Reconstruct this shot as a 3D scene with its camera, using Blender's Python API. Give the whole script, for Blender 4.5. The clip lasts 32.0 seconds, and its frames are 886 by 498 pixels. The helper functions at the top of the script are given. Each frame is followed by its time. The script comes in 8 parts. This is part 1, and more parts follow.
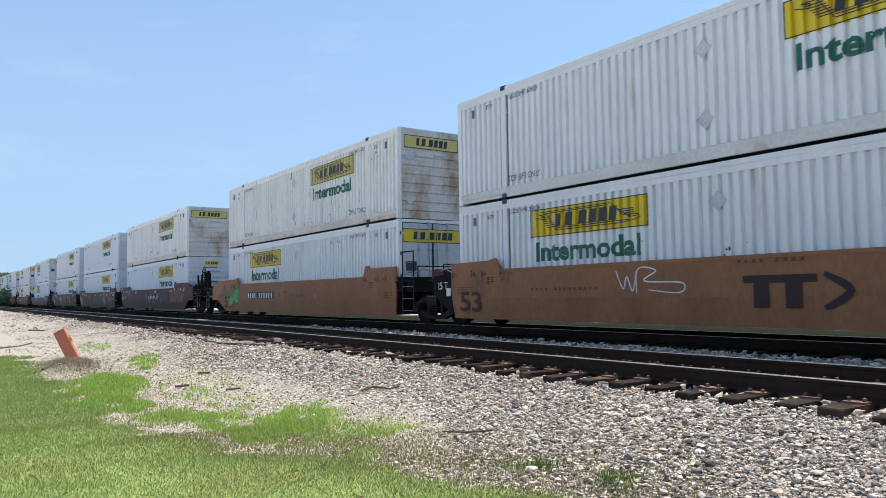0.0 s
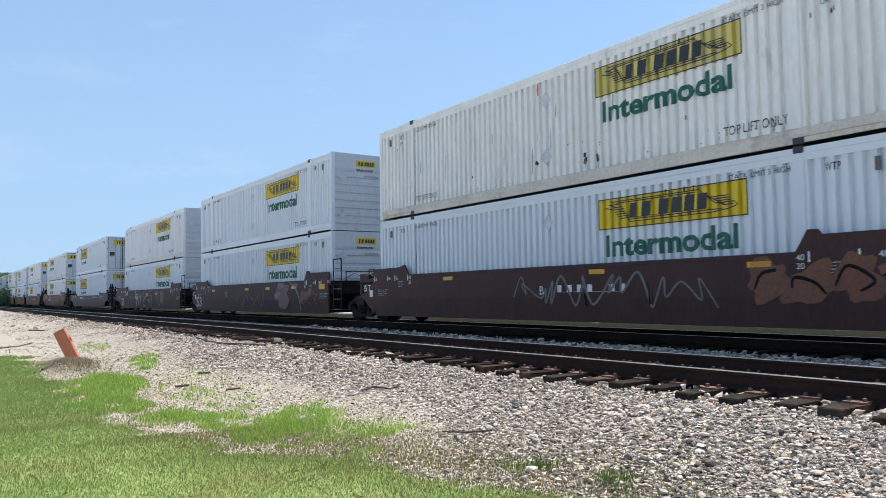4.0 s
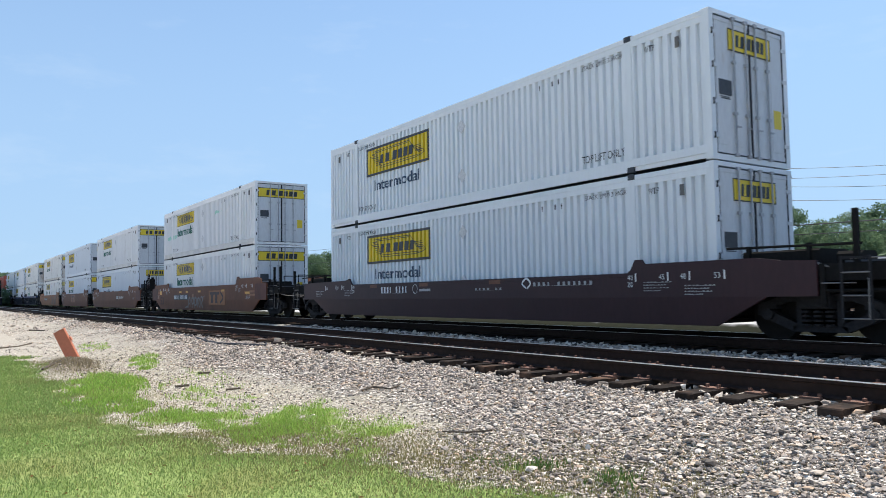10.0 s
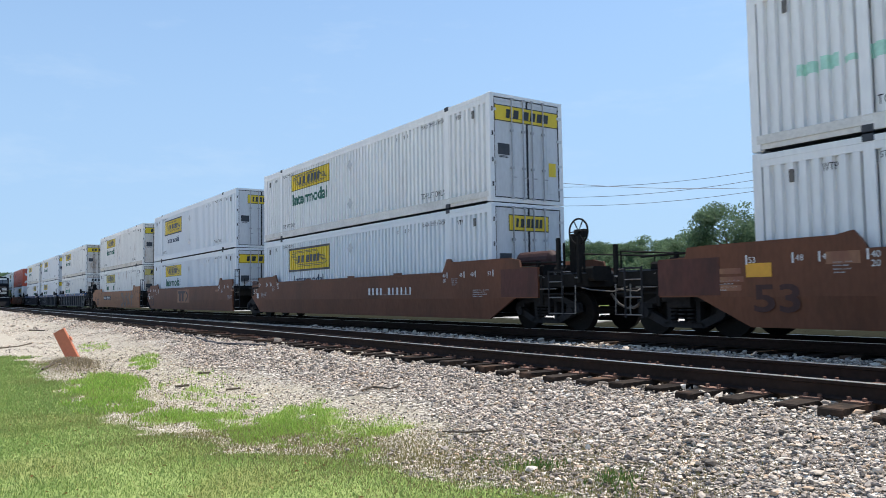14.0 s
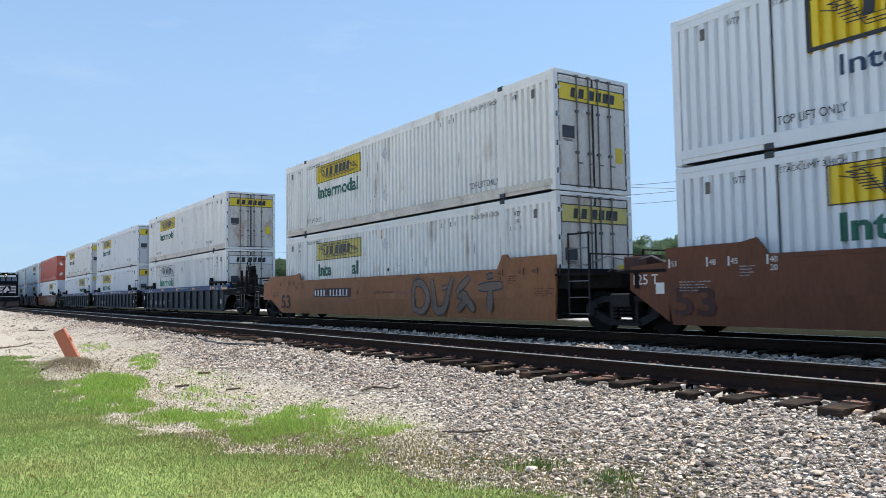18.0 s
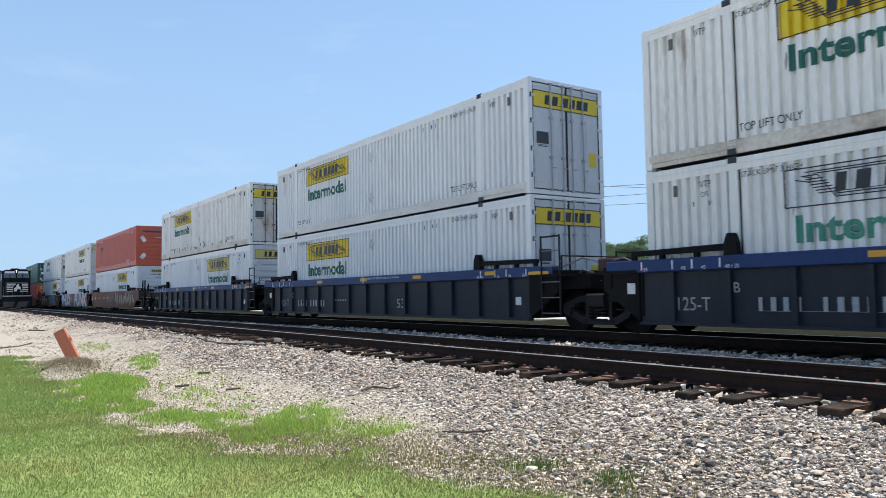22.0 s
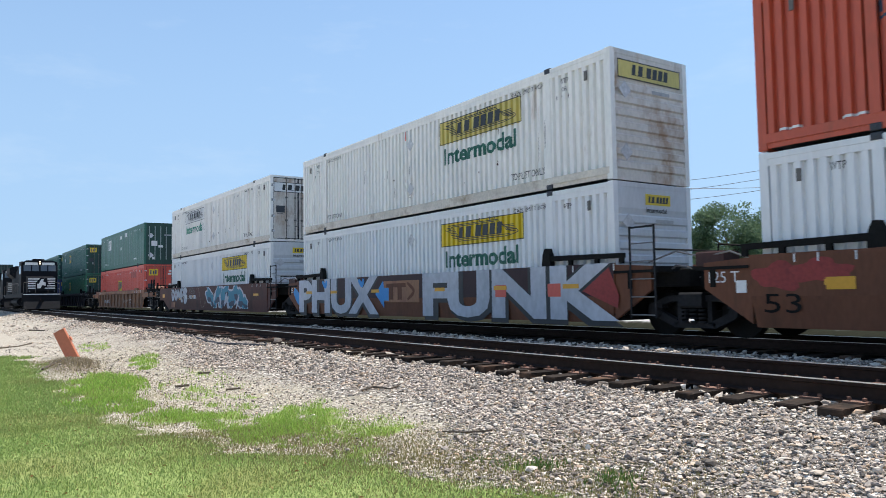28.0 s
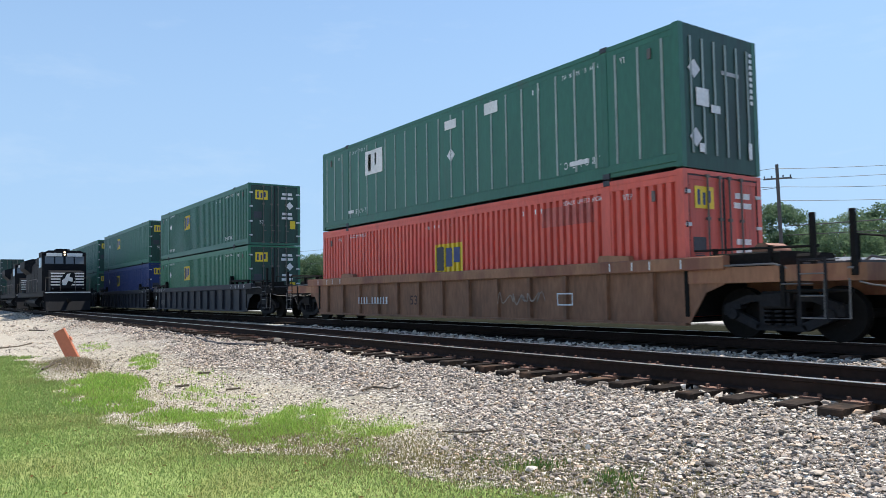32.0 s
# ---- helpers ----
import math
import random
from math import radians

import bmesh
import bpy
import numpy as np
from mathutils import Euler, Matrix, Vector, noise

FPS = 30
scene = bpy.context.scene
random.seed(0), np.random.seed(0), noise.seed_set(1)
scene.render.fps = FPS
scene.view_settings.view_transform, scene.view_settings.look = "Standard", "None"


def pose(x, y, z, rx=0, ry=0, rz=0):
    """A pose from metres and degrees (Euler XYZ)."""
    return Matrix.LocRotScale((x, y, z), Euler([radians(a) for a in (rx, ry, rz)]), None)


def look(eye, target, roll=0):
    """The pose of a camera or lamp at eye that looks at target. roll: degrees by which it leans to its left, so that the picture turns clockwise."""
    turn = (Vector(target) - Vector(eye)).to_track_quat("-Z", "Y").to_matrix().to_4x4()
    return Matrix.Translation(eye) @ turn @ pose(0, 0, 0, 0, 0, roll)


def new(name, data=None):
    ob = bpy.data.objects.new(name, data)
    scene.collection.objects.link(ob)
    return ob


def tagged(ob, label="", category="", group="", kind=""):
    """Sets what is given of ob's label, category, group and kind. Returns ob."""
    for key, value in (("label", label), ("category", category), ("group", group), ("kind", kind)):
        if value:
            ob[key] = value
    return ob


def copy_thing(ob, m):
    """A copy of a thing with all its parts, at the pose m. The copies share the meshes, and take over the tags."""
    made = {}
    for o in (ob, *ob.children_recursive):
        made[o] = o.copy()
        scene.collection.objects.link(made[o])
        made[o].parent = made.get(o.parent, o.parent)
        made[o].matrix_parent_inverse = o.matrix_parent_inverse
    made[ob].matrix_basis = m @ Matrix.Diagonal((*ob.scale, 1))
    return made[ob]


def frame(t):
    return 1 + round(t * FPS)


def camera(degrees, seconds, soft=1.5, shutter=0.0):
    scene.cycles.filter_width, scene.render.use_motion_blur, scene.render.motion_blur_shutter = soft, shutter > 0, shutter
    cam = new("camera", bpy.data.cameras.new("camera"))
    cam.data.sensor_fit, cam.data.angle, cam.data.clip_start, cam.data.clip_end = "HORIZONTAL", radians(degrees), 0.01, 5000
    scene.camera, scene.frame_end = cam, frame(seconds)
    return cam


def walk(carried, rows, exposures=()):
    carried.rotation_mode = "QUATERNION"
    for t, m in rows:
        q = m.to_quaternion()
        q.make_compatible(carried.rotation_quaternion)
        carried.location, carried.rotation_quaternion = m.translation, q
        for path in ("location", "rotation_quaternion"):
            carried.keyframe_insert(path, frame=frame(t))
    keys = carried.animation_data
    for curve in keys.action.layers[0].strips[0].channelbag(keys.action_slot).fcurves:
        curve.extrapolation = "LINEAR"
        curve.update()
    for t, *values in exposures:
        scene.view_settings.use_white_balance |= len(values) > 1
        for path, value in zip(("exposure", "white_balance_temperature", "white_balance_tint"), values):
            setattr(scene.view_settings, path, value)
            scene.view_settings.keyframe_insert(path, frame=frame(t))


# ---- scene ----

# ---- camera: it stands still on the grass beside the line ----
cam = camera(61.9, 32.0, soft=0.62, shutter=0.1)
EYE = Vector((0.0, 0.0, 0.89))
PAN, TILT, LEAN = radians(55.51), radians(3.516), -0.84
AHEAD = Vector((-math.sin(PAN) * math.cos(TILT), math.cos(PAN) * math.cos(TILT), math.sin(TILT)))
STAND = look(EYE, EYE + AHEAD, LEAN)
walk(cam, [(0.0, STAND), (32.0, STAND)], exposures=[(0.0, 0.61), (32.0, 0.61)])

# ---- sky, sun ----
SUN_ELEV, SUN_AZ = radians(63), radians(93)      # azimuth: from +x towards +y
world = bpy.data.worlds.new("sky")
scene.world = world
world.use_nodes = True
wt = world.node_tree
sky = wt.nodes.new("ShaderNodeTexSky")
sky.sky_type = "NISHITA"
sky.sun_disc = False
sky.sun_elevation = SUN_ELEV
sky.sun_rotation = radians(90) - SUN_AZ
sky.air_density, sky.dust_density, sky.ozone_density = 0.75, 0.35, 2.2
wt.nodes["Background"].inputs["Strength"].default_value = 0.15
tintn = wt.nodes.new("ShaderNodeMix")
tintn.data_type, tintn.blend_type = "RGBA", "MULTIPLY"
tintn.inputs["Factor"].default_value = 1.0
tintn.inputs["B"].default_value = (0.92, 1.015, 1.01, 1)
wt.links.new(sky.outputs[0], tintn.inputs["A"])
# summer haze towards the horizon, all the way round
way = wt.nodes.new("ShaderNodeTexCoord")
split = wt.nodes.new("ShaderNodeSeparateXYZ")
wt.links.new(way.outputs["Generated"], split.inputs[0])
band = wt.nodes.new("ShaderNodeMapRange")
band.interpolation_type = "SMOOTHSTEP"
for key, val in (("From Min", 0.0), ("From Max", 0.8), ("To Min", 0.9), ("To Max", 0.0)):
    band.inputs[key].default_value = val
wt.links.new(split.outputs["Z"], band.inputs["Value"])
haze = wt.nodes.new("ShaderNodeMix")
haze.data_type = "RGBA"
haze.inputs["B"].default_value = (1.80, 2.68, 3.84, 1)
wt.links.new(band.outputs[0], haze.inputs["Factor"])
wt.links.new(tintn.outputs["Result"], haze.inputs["A"])
# faint torn cirrus
stretch = wt.nodes.new("ShaderNodeMapping")
stretch.inputs["Scale"].default_value = (2.2, 3.4, 11.0)
wt.links.new(way.outputs["Generated"], stretch.inputs["Vector"])
wisp = wt.nodes.new("ShaderNodeTexNoise")
wisp.inputs["Scale"].default_value, wisp.inputs["Detail"].default_value, wisp.inputs["Roughness"].default_value = 1.6, 7.0, 0.62
wt.links.new(stretch.outputs[0], wisp.inputs["Vector"])
thin = wt.nodes.new("ShaderNodeMapRange")
for key, val in (("From Min", 0.54), ("From Max", 0.80), ("To Min", 0.0), ("To Max", 0.20)):
    thin.inputs[key].default_value = val
wt.links.new(wisp.outputs["Fac"], thin.inputs["Value"])
cloud = wt.nodes.new("ShaderNodeMix")
cloud.data_type = "RGBA"
cloud.inputs["B"].default_value = (3.6, 4.1, 4.6, 1)
wt.links.new(thin.outputs[0], cloud.inputs["Factor"])
wt.links.new(haze.outputs["Result"], cloud.inputs["A"])
wt.links.new(cloud.outputs["Result"], wt.nodes["Background"].inputs["Color"])
sun_data = bpy.data.lights.new("sun", "SUN")
sun_data.energy, sun_data.angle, sun_data.color = 4.0, radians(0.55), (1.0, 0.93, 0.83)
sun = new("sun", sun_data)
SUN_DIR = Vector((math.cos(SUN_AZ) * math.cos(SUN_ELEV), math.sin(SUN_AZ) * math.cos(SUN_ELEV), math.sin(SUN_ELEV)))
sun.matrix_world = look(SUN_DIR * 60, (0, 0, 0))

# ---- the plan: rail heads at z = 0, the lines run along x ----
YF, YN = 13.2, 8.0            # middle of the far and of the near track
C_LEN, C_WID, C_HIGH, CAST = 16.154, 2.59, 2.896, 1.98
BASE_Z = 0.364                # floor of the lower container


def travelled(t):
    s = 9.6266 * t + 0.0026147 * t ** 2 + 0.00258008 * t ** 3 - 1.000483e-4 * t ** 4 + 1.302743e-6 * t ** 5
    for at, by in ((1, 0.2), (3, -0.08), (7, 0.06), (9, -0.12), (17, -0.06), (19, -0.05), (28, -0.07), (29, -0.13), (30, 0.1)):
        if abs(t - at) < 1:
            s += by * (0.5 + 0.5 * math.cos(math.pi * (t - at)))
    return s


# ---- materials ----
def mat(name, color, rough=0.6, metal=0.0, grain=(8.0, 60.0), amount=0.25, bump=0.0, dirt=None, dirt_at=0.6, streak=1.0, spec=0.5, tint=0.0):
    m = bpy.data.materials.new(name)
    m.use_nodes = True
    nt = m.node_tree
    n, lk = nt.nodes, nt.links
    b = n["Principled BSDF"]
    b.inputs["Roughness"].default_value, b.inputs["Metallic"].default_value = rough, metal
    b.inputs["Specular IOR Level"].default_value = spec
    tc = n.new("ShaderNodeTexCoord")
    mp = n.new("ShaderNodeMapping")
    mp.inputs["Scale"].default_value = (1, 1, 1.0 / streak)
    oi = n.new("ShaderNodeObjectInfo")
    off = n.new("ShaderNodeVectorMath")
    off.operation = "SCALE"
    off.inputs[0].default_value = (37.0, 11.0, 23.0)
    lk.new(oi.outputs["Random"], off.inputs["Scale"])
    lk.new(off.outputs[0], mp.inputs["Location"])
    lk.new(tc.outputs["Object"], mp.inputs["Vector"])
    n1, n2 = n.new("ShaderNodeTexNoise"), n.new("ShaderNodeTexNoise")
    for k, sc in ((n1, grain[0] * 0.15), (n2, grain[1] * 0.25)):
        k.inputs["Scale"].default_value, k.inputs["Detail"].default_value = sc, 5.0
        lk.new(mp.outputs[0], k.inputs["Vector"])
    add = n.new("ShaderNodeMath")
    add.operation = "ADD"
    lk.new(n1.outputs["Fac"], add.inputs[0])
    lk.new(n2.outputs["Fac"], add.inputs[1])
    rng = n.new("ShaderNodeMapRange")
    rng.inputs["From Min"].default_value, rng.inputs["From Max"].default_value = 0.7, 1.3
    rng.inputs["To Min"].default_value, rng.inputs["To Max"].default_value = 1 - amount, 1 + amount * 0.35
    lk.new(add.outputs[0], rng.inputs["Value"])
    mul = n.new("ShaderNodeMix")
    mul.data_type, mul.blend_type = "RGBA", "MULTIPLY"
    mul.inputs["Factor"].default_value = 1.0
    mul.inputs["A"].default_value = (*color, 1)
    lk.new(rng.outputs[0], mul.inputs["B"])
    out = mul.outputs["Result"]
    if tint:
        tr = n.new("ShaderNodeMapRange")
        tr.inputs["To Min"].default_value, tr.inputs["To Max"].default_value = 1 - tint, 1 + tint
        lk.new(oi.outputs["Random"], tr.inputs["Value"])
        t2 = n.new("ShaderNodeMix")
        t2.data_type, t2.blend_type = "RGBA", "MULTIPLY"
        t2.inputs["Factor"].default_value = 1.0
        lk.new(out, t2.inputs["A"])
        lk.new(tr.outputs[0], t2.inputs["B"])
        out = t2.outputs["Result"]
    if dirt:
        nd = n.new("ShaderNodeTexNoise")
        nd.inputs["Scale"].default_value, nd.inputs["Detail"].default_value, nd.inputs["Roughness"].default_value = 1.3, 8.0, 0.65
        lk.new(mp.outputs[0], nd.inputs["Vector"])
        dr = n.new("ShaderNodeMapRange")
        dr.inputs["From Min"].default_value, dr.inputs["From Max"].default_value = dirt_at, dirt_at + 0.16
        lk.new(nd.outputs["Fac"], dr.inputs["Value"])
        md = n.new("ShaderNodeMix")
        md.data_type = "RGBA"
        md.inputs["B"].default_value = (*dirt, 1)
        lk.new(dr.outputs[0], md.inputs["Factor"])
        lk.new(out, md.inputs["A"])
        out = md.outputs["Result"]
    lk.new(out, b.inputs["Base Color"])
    if bump:
        bp = n.new("ShaderNodeBump")
        bp.inputs["Strength"].default_value, bp.inputs["Distance"].default_value = bump, 0.02
        lk.new(n2.outputs["Fac"], bp.inputs["Height"])
        lk.new(bp.outputs[0], b.inputs["Normal"])
    return m


M = {}
M["white"] = mat("white container paint", (0.84, 0.84, 0.83), 0.65, spec=0.0, amount=0.08, dirt=(0.55, 0.49, 0.42), dirt_at=0.62, streak=5, tint=0.03)
M["white_new"] = mat("clean white container paint", (0.77, 0.80, 0.82), 0.6, spec=0.0, amount=0.05, dirt=(0.55, 0.53, 0.50), dirt_at=0.72, streak=5, tint=0.02)
M["white_old"] = mat("weathered white container paint", (0.89, 0.87, 0.82), 0.65, spec=0.0, amount=0.12, dirt=(0.45, 0.35, 0.27), dirt_at=0.60, streak=4, tint=0.03)
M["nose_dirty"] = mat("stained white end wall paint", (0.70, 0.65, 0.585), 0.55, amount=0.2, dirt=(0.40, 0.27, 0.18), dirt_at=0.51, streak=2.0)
M["orange"] = mat("orange container paint", (0.54, 0.10, 0.05), 0.45, amount=0.12, dirt=(0.30, 0.08, 0.04), dirt_at=0.62, streak=4)
M["red"] = mat("faded red container paint", (0.72, 0.125, 0.085), 0.5, amount=0.15, dirt=(0.42, 0.09, 0.07), dirt_at=0.6, streak=4)
M["green"] = mat("dark green container paint", (0.028, 0.135, 0.088), 0.45, amount=0.2, dirt=(0.05, 0.09, 0.07), dirt_at=0.6, streak=4)
M["green_b"] = mat("mid green container paint", (0.03, 0.17, 0.09), 0.45, amount=0.2, dirt=(0.05, 0.09, 0.07), dirt_at=0.6, streak=4)
M["navy"] = mat("navy container paint", (0.015, 0.035, 0.15), 0.45, amount=0.2, dirt=(0.05, 0.06, 0.1), dirt_at=0.62, streak=4)
M["green_end"] = mat("darker green end paint with blackish streaks", (0.016, 0.062, 0.045), 0.5, amount=0.3, dirt=(0.012, 0.025, 0.02), dirt_at=0.5, streak=4)
M["green_far"] = mat("blackish green container paint", (0.014, 0.045, 0.042), 0.5, amount=0.25, dirt=(0.03, 0.045, 0.045), dirt_at=0.6, streak=4)
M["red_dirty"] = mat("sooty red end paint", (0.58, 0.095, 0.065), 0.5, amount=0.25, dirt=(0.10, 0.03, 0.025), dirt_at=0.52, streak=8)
M["roof"] = mat("weathered roof sheet", (0.62, 0.63, 0.62), 0.5, amount=0.2, dirt=(0.3, 0.27, 0.24), dirt_at=0.55)
M["casting"] = mat("dark steel casting", (0.06, 0.065, 0.075), 0.6, metal=0.3)
M["gasket"] = mat("black rubber gasket", (0.025, 0.025, 0.03), 0.7)
M["rod"] = mat("weathered steel lock rod", (0.16, 0.145, 0.13), 0.6, metal=0.3)
M["rod_pale"] = mat("painted lock rod", (0.40, 0.41, 0.43), 0.55, amount=0.25, dirt=(0.2, 0.18, 0.16), dirt_at=0.56, streak=3)
M["yellow"] = mat("yellow livery film", (0.76, 0.55, 0.02), 0.45, amount=0.1, dirt=(0.5, 0.38, 0.08), dirt_at=0.66, streak=4)
M["yellow_old"] = mat("faded yellow livery film", (0.66, 0.55, 0.16), 0.55, amount=0.2, dirt=(0.5, 0.45, 0.28), dirt_at=0.58, streak=4)
M["black"] = mat("black lettering film", (0.022, 0.024, 0.028), 0.5, amount=0.15)
M["livery_green"] = mat("green lettering film", (0.01, 0.115, 0.075), 0.5, amount=0.15)
M["livery_navy"] = mat("navy lettering film", (0.02, 0.05, 0.10), 0.5, amount=0.15)
M["livery_teal"] = mat("faded teal lettering film", (0.06, 0.26, 0.18), 0.55, amount=0.2)
M["white_mark"] = mat("white stencil paint", (0.78, 0.78, 0.76), 0.6, amount=0.2)
M["grey_mark"] = mat("grey stencil paint", (0.42, 0.42, 0.42), 0.6, amount=0.25)
M["amber"] = mat("amber reflector tape", (0.75, 0.36, 0.02), 0.4, amount=0.1)
M["ttx"] = mat("orange brown well car paint", (0.335, 0.148, 0.068), 0.6, spec=0.2, amount=0.25, dirt=(0.16, 0.08, 0.045), dirt_at=0.6, streak=3, bump=0.05)
M["ttx_b"] = mat("rusty brown well car paint", (0.165, 0.066, 0.036), 0.6, spec=0.22, amount=0.25, dirt=(0.10, 0.045, 0.025), dirt_at=0.55, streak=3, bump=0.05)
M["brown"] = mat("dark red brown well car paint", (0.072, 0.034, 0.030), 0.6, spec=0.25, amount=0.25, dirt=(0.05, 0.025, 0.02), dirt_at=0.55, streak=3, bump=0.05)
M["russet"] = mat("red brown well car paint", (0.112, 0.044, 0.034), 0.6, spec=0.25, amount=0.28, dirt=(0.06, 0.028, 0.022), dirt_at=0.52, streak=3, bump=0.05)
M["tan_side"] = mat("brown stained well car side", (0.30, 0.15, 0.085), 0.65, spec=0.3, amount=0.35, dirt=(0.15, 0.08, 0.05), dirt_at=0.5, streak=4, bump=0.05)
M["maroon"] = mat("deep maroon well car paint", (0.042, 0.017, 0.020), 0.52, spec=0.3, amount=0.2, dirt=(0.04, 0.02, 0.018), dirt_at=0.6, streak=3, bump=0.05)
M["blue_car"] = mat("dark blue well car paint", (0.015, 0.042, 0.14), 0.5, spec=0.3, amount=0.2, dirt=(0.03, 0.03, 0.05), dirt_at=0.6, streak=3)
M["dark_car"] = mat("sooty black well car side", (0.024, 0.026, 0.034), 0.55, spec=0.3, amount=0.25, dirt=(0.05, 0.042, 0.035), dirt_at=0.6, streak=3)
M["tan_car"] = mat("faded tan well car paint", (0.37, 0.18, 0.095), 0.65, spec=0.4, amount=0.3, dirt=(0.23, 0.095, 0.06), dirt_at=0.46, streak=3, bump=0.05)
M["truck"] = mat("grimy black cast steel", (0.016, 0.015, 0.014), 0.85, spec=0.15, metal=0.1, amount=0.4, bump=0.2)
M["frame_steel"] = mat("rusty cast side frame", (0.026, 0.026, 0.028), 0.8, spec=0.2, metal=0.0, amount=0.4, bump=0.3)
M["worn"] = mat("bare worn steel", (0.22, 0.21, 0.20), 0.45, metal=0.4, amount=0.3)
M["wheel"] = mat("rusted wheel steel", (0.012, 0.011, 0.010), 0.7, metal=0.0, spec=0.12, amount=0.35)
M["rail_side"] = mat("rusty rail steel", (0.036, 0.022, 0.017), 0.85, spec=0.15, metal=0.0, amount=0.35, bump=0.2)
M["rail_top"] = mat("polished rail head", (0.70, 0.70, 0.70), 0.3, metal=0.9, amount=0.2)
M["tie"] = mat("creosoted timber", (0.034, 0.026, 0.021), 0.9, spec=0.1, amount=0.5, bump=0.5, dirt=(0.17, 0.10, 0.065), dirt_at=0.55, tint=0.3)
M["plate"] = mat("rusty tie plate", (0.20, 0.10, 0.065), 0.8, amount=0.35, bump=0.3)
M["pole"] = mat("weathered pole timber", (0.085, 0.08, 0.08), 0.85, amount=0.35, bump=0.3, streak=8)
M["wire"] = mat("dark cable", (0.03, 0.03, 0.035), 0.6)
M["loco"] = mat("black locomotive enamel", (0.012, 0.013, 0.016), 0.7, spec=0.12, amount=0.3, dirt=(0.05, 0.045, 0.04), dirt_at=0.6)
M["glass"] = mat("dark cab glass", (0.12, 0.14, 0.16), 0.08, amount=0.05)
M["post"] = mat("sun-faded orange plastic", (0.54, 0.165, 0.085), 0.5, amount=0.15)
M["bark"] = mat("grey brown bark", (0.09, 0.07, 0.05), 0.9, amount=0.4, bump=0.4)


# ---- mesh helpers ----
class Shape:
    """Collects boxes, prisms and tubes into one mesh."""

    def __init__(self):
        self.v, self.f = [], []

    def add(self, verts, faces):
        k = len(self.v)
        self.v += [tuple(p) for p in verts]
        self.f += [tuple(i + k for i in q) for q in faces]
        return self

    def box(self, x0, x1, y0, y1, z0, z1, cut=0.0):
        if cut <= 0:
            p = [(x, y, z) for x in (x0, x1) for y in (y0, y1) for z in (z0, z1)]
            return self.add(p, [(0, 1, 3, 2), (4, 6, 7, 5), (0, 4, 5, 1), (2, 3, 7, 6), (0, 2, 6, 4), (1, 5, 7, 3)])
        c = min(cut, (y1 - y0) * 0.45, (z1 - z0) * 0.45)
        return self.prism([(y0 + c, z0), (y1 - c, z0), (y1, z0 + c), (y1, z1 - c), (y1 - c, z1), (y0 + c, z1), (y0, z1 - c), (y0, z0 + c)], x0, x1, "x")

    def prism(self, outline, a, b, axis):
        """outline extruded from a to b along axis; outline in the two other axes, in order."""
        n = len(outline)
        put = {"x": lambda u, w, t: (t, u, w), "y": lambda u, w, t: (u, t, w), "z": lambda u, w, t: (u, w, t)}[axis]
        p = [put(u, w, a) for u, w in outline] + [put(u, w, b) for u, w in outline]
        q = [(i, (i + 1) % n, (i + 1) % n + n, i + n) for i in range(n)]
        return self.add(p, q + [tuple(range(n - 1, -1, -1)), tuple(range(n, 2 * n))])

    def tube(self, p0, p1, r, n=10, r1=None):
        p0, p1 = Vector(p0), Vector(p1)
        r1 = r if r1 is None else r1
        d = (p1 - p0).normalized()
        a = d.cross(Vector((0, 0, 1)) if abs(d.z) < 0.9 else Vector((1, 0, 0))).normalized()
        b = d.cross(a)
        ring = [(math.cos(2 * math.pi * i / n), math.sin(2 * math.pi * i / n)) for i in range(n)]
        p = [p0 + (a * c + b * s) * r for c, s in ring] + [p1 + (a * c + b * s) * r1 for c, s in ring]
        q = [(i, (i + 1) % n, (i + 1) % n + n, i + n) for i in range(n)]
        return self.add(p, q + [tuple(range(n - 1, -1, -1)), tuple(range(n, 2 * n))])

    def bar(self, points, r, n=6):
        for a, b in zip(points, points[1:]):
            self.tube(a, b, r, n)
        return self

    def pipe(self, points, r, n=6):
        """one bent tube along the points"""
        P = [Vector(p) for p in points]
        v = []
        for i, p in enumerate(P):
            d = (P[min(i + 1, len(P) - 1)] - P[max(i - 1, 0)]).normalized()
            a = d.cross(Vector((0, 0, 1)) if abs(d.z) < 0.9 else Vector((0, 1, 0))).normalized()
            b = d.cross(a)
            v += [p + (a * math.cos(2 * math.pi * k / n) + b * math.sin(2 * math.pi * k / n)) * r for k in range(n)]
        f = [(i * n + k, i * n + (k + 1) % n, (i + 1) * n + (k + 1) % n, (i + 1) * n + k) for i in range(len(P) - 1) for k in range(n)]
        return self.add(v, f + [tuple(range(n - 1, -1, -1)), tuple(range((len(P) - 1) * n, len(P) * n))])

    def mesh(self, name, material, smooth=False):
        me = bpy.data.meshes.new(name)
        me.from_pydata(self.v, [], self.f)
        me.materials.append(material)
        if smooth:
            me.shade_smooth()
        bm = bmesh.new()
        bm.from_mesh(me)
        bmesh.ops.recalc_face_normals(bm, faces=bm.faces)
        bm.to_mesh(me)
        bm.free()
        return me


CACHE = {}


def cached(key, make):
    if key not in CACHE:
        CACHE[key] = make()
    return CACHE[key]


def part(name, mesh, parent, label="", at=None):
    ob = new(name, mesh)
    ob.parent = parent
    if at is not None:
        ob.matrix_basis = at
    if label:
        ob["label"] = label
    return ob


def thing(name, label, category, group="", kind=""):
    return tagged(new(name), label, category, group, kind)


MOVERS = []                   # (thing, first x, y, z, which train)

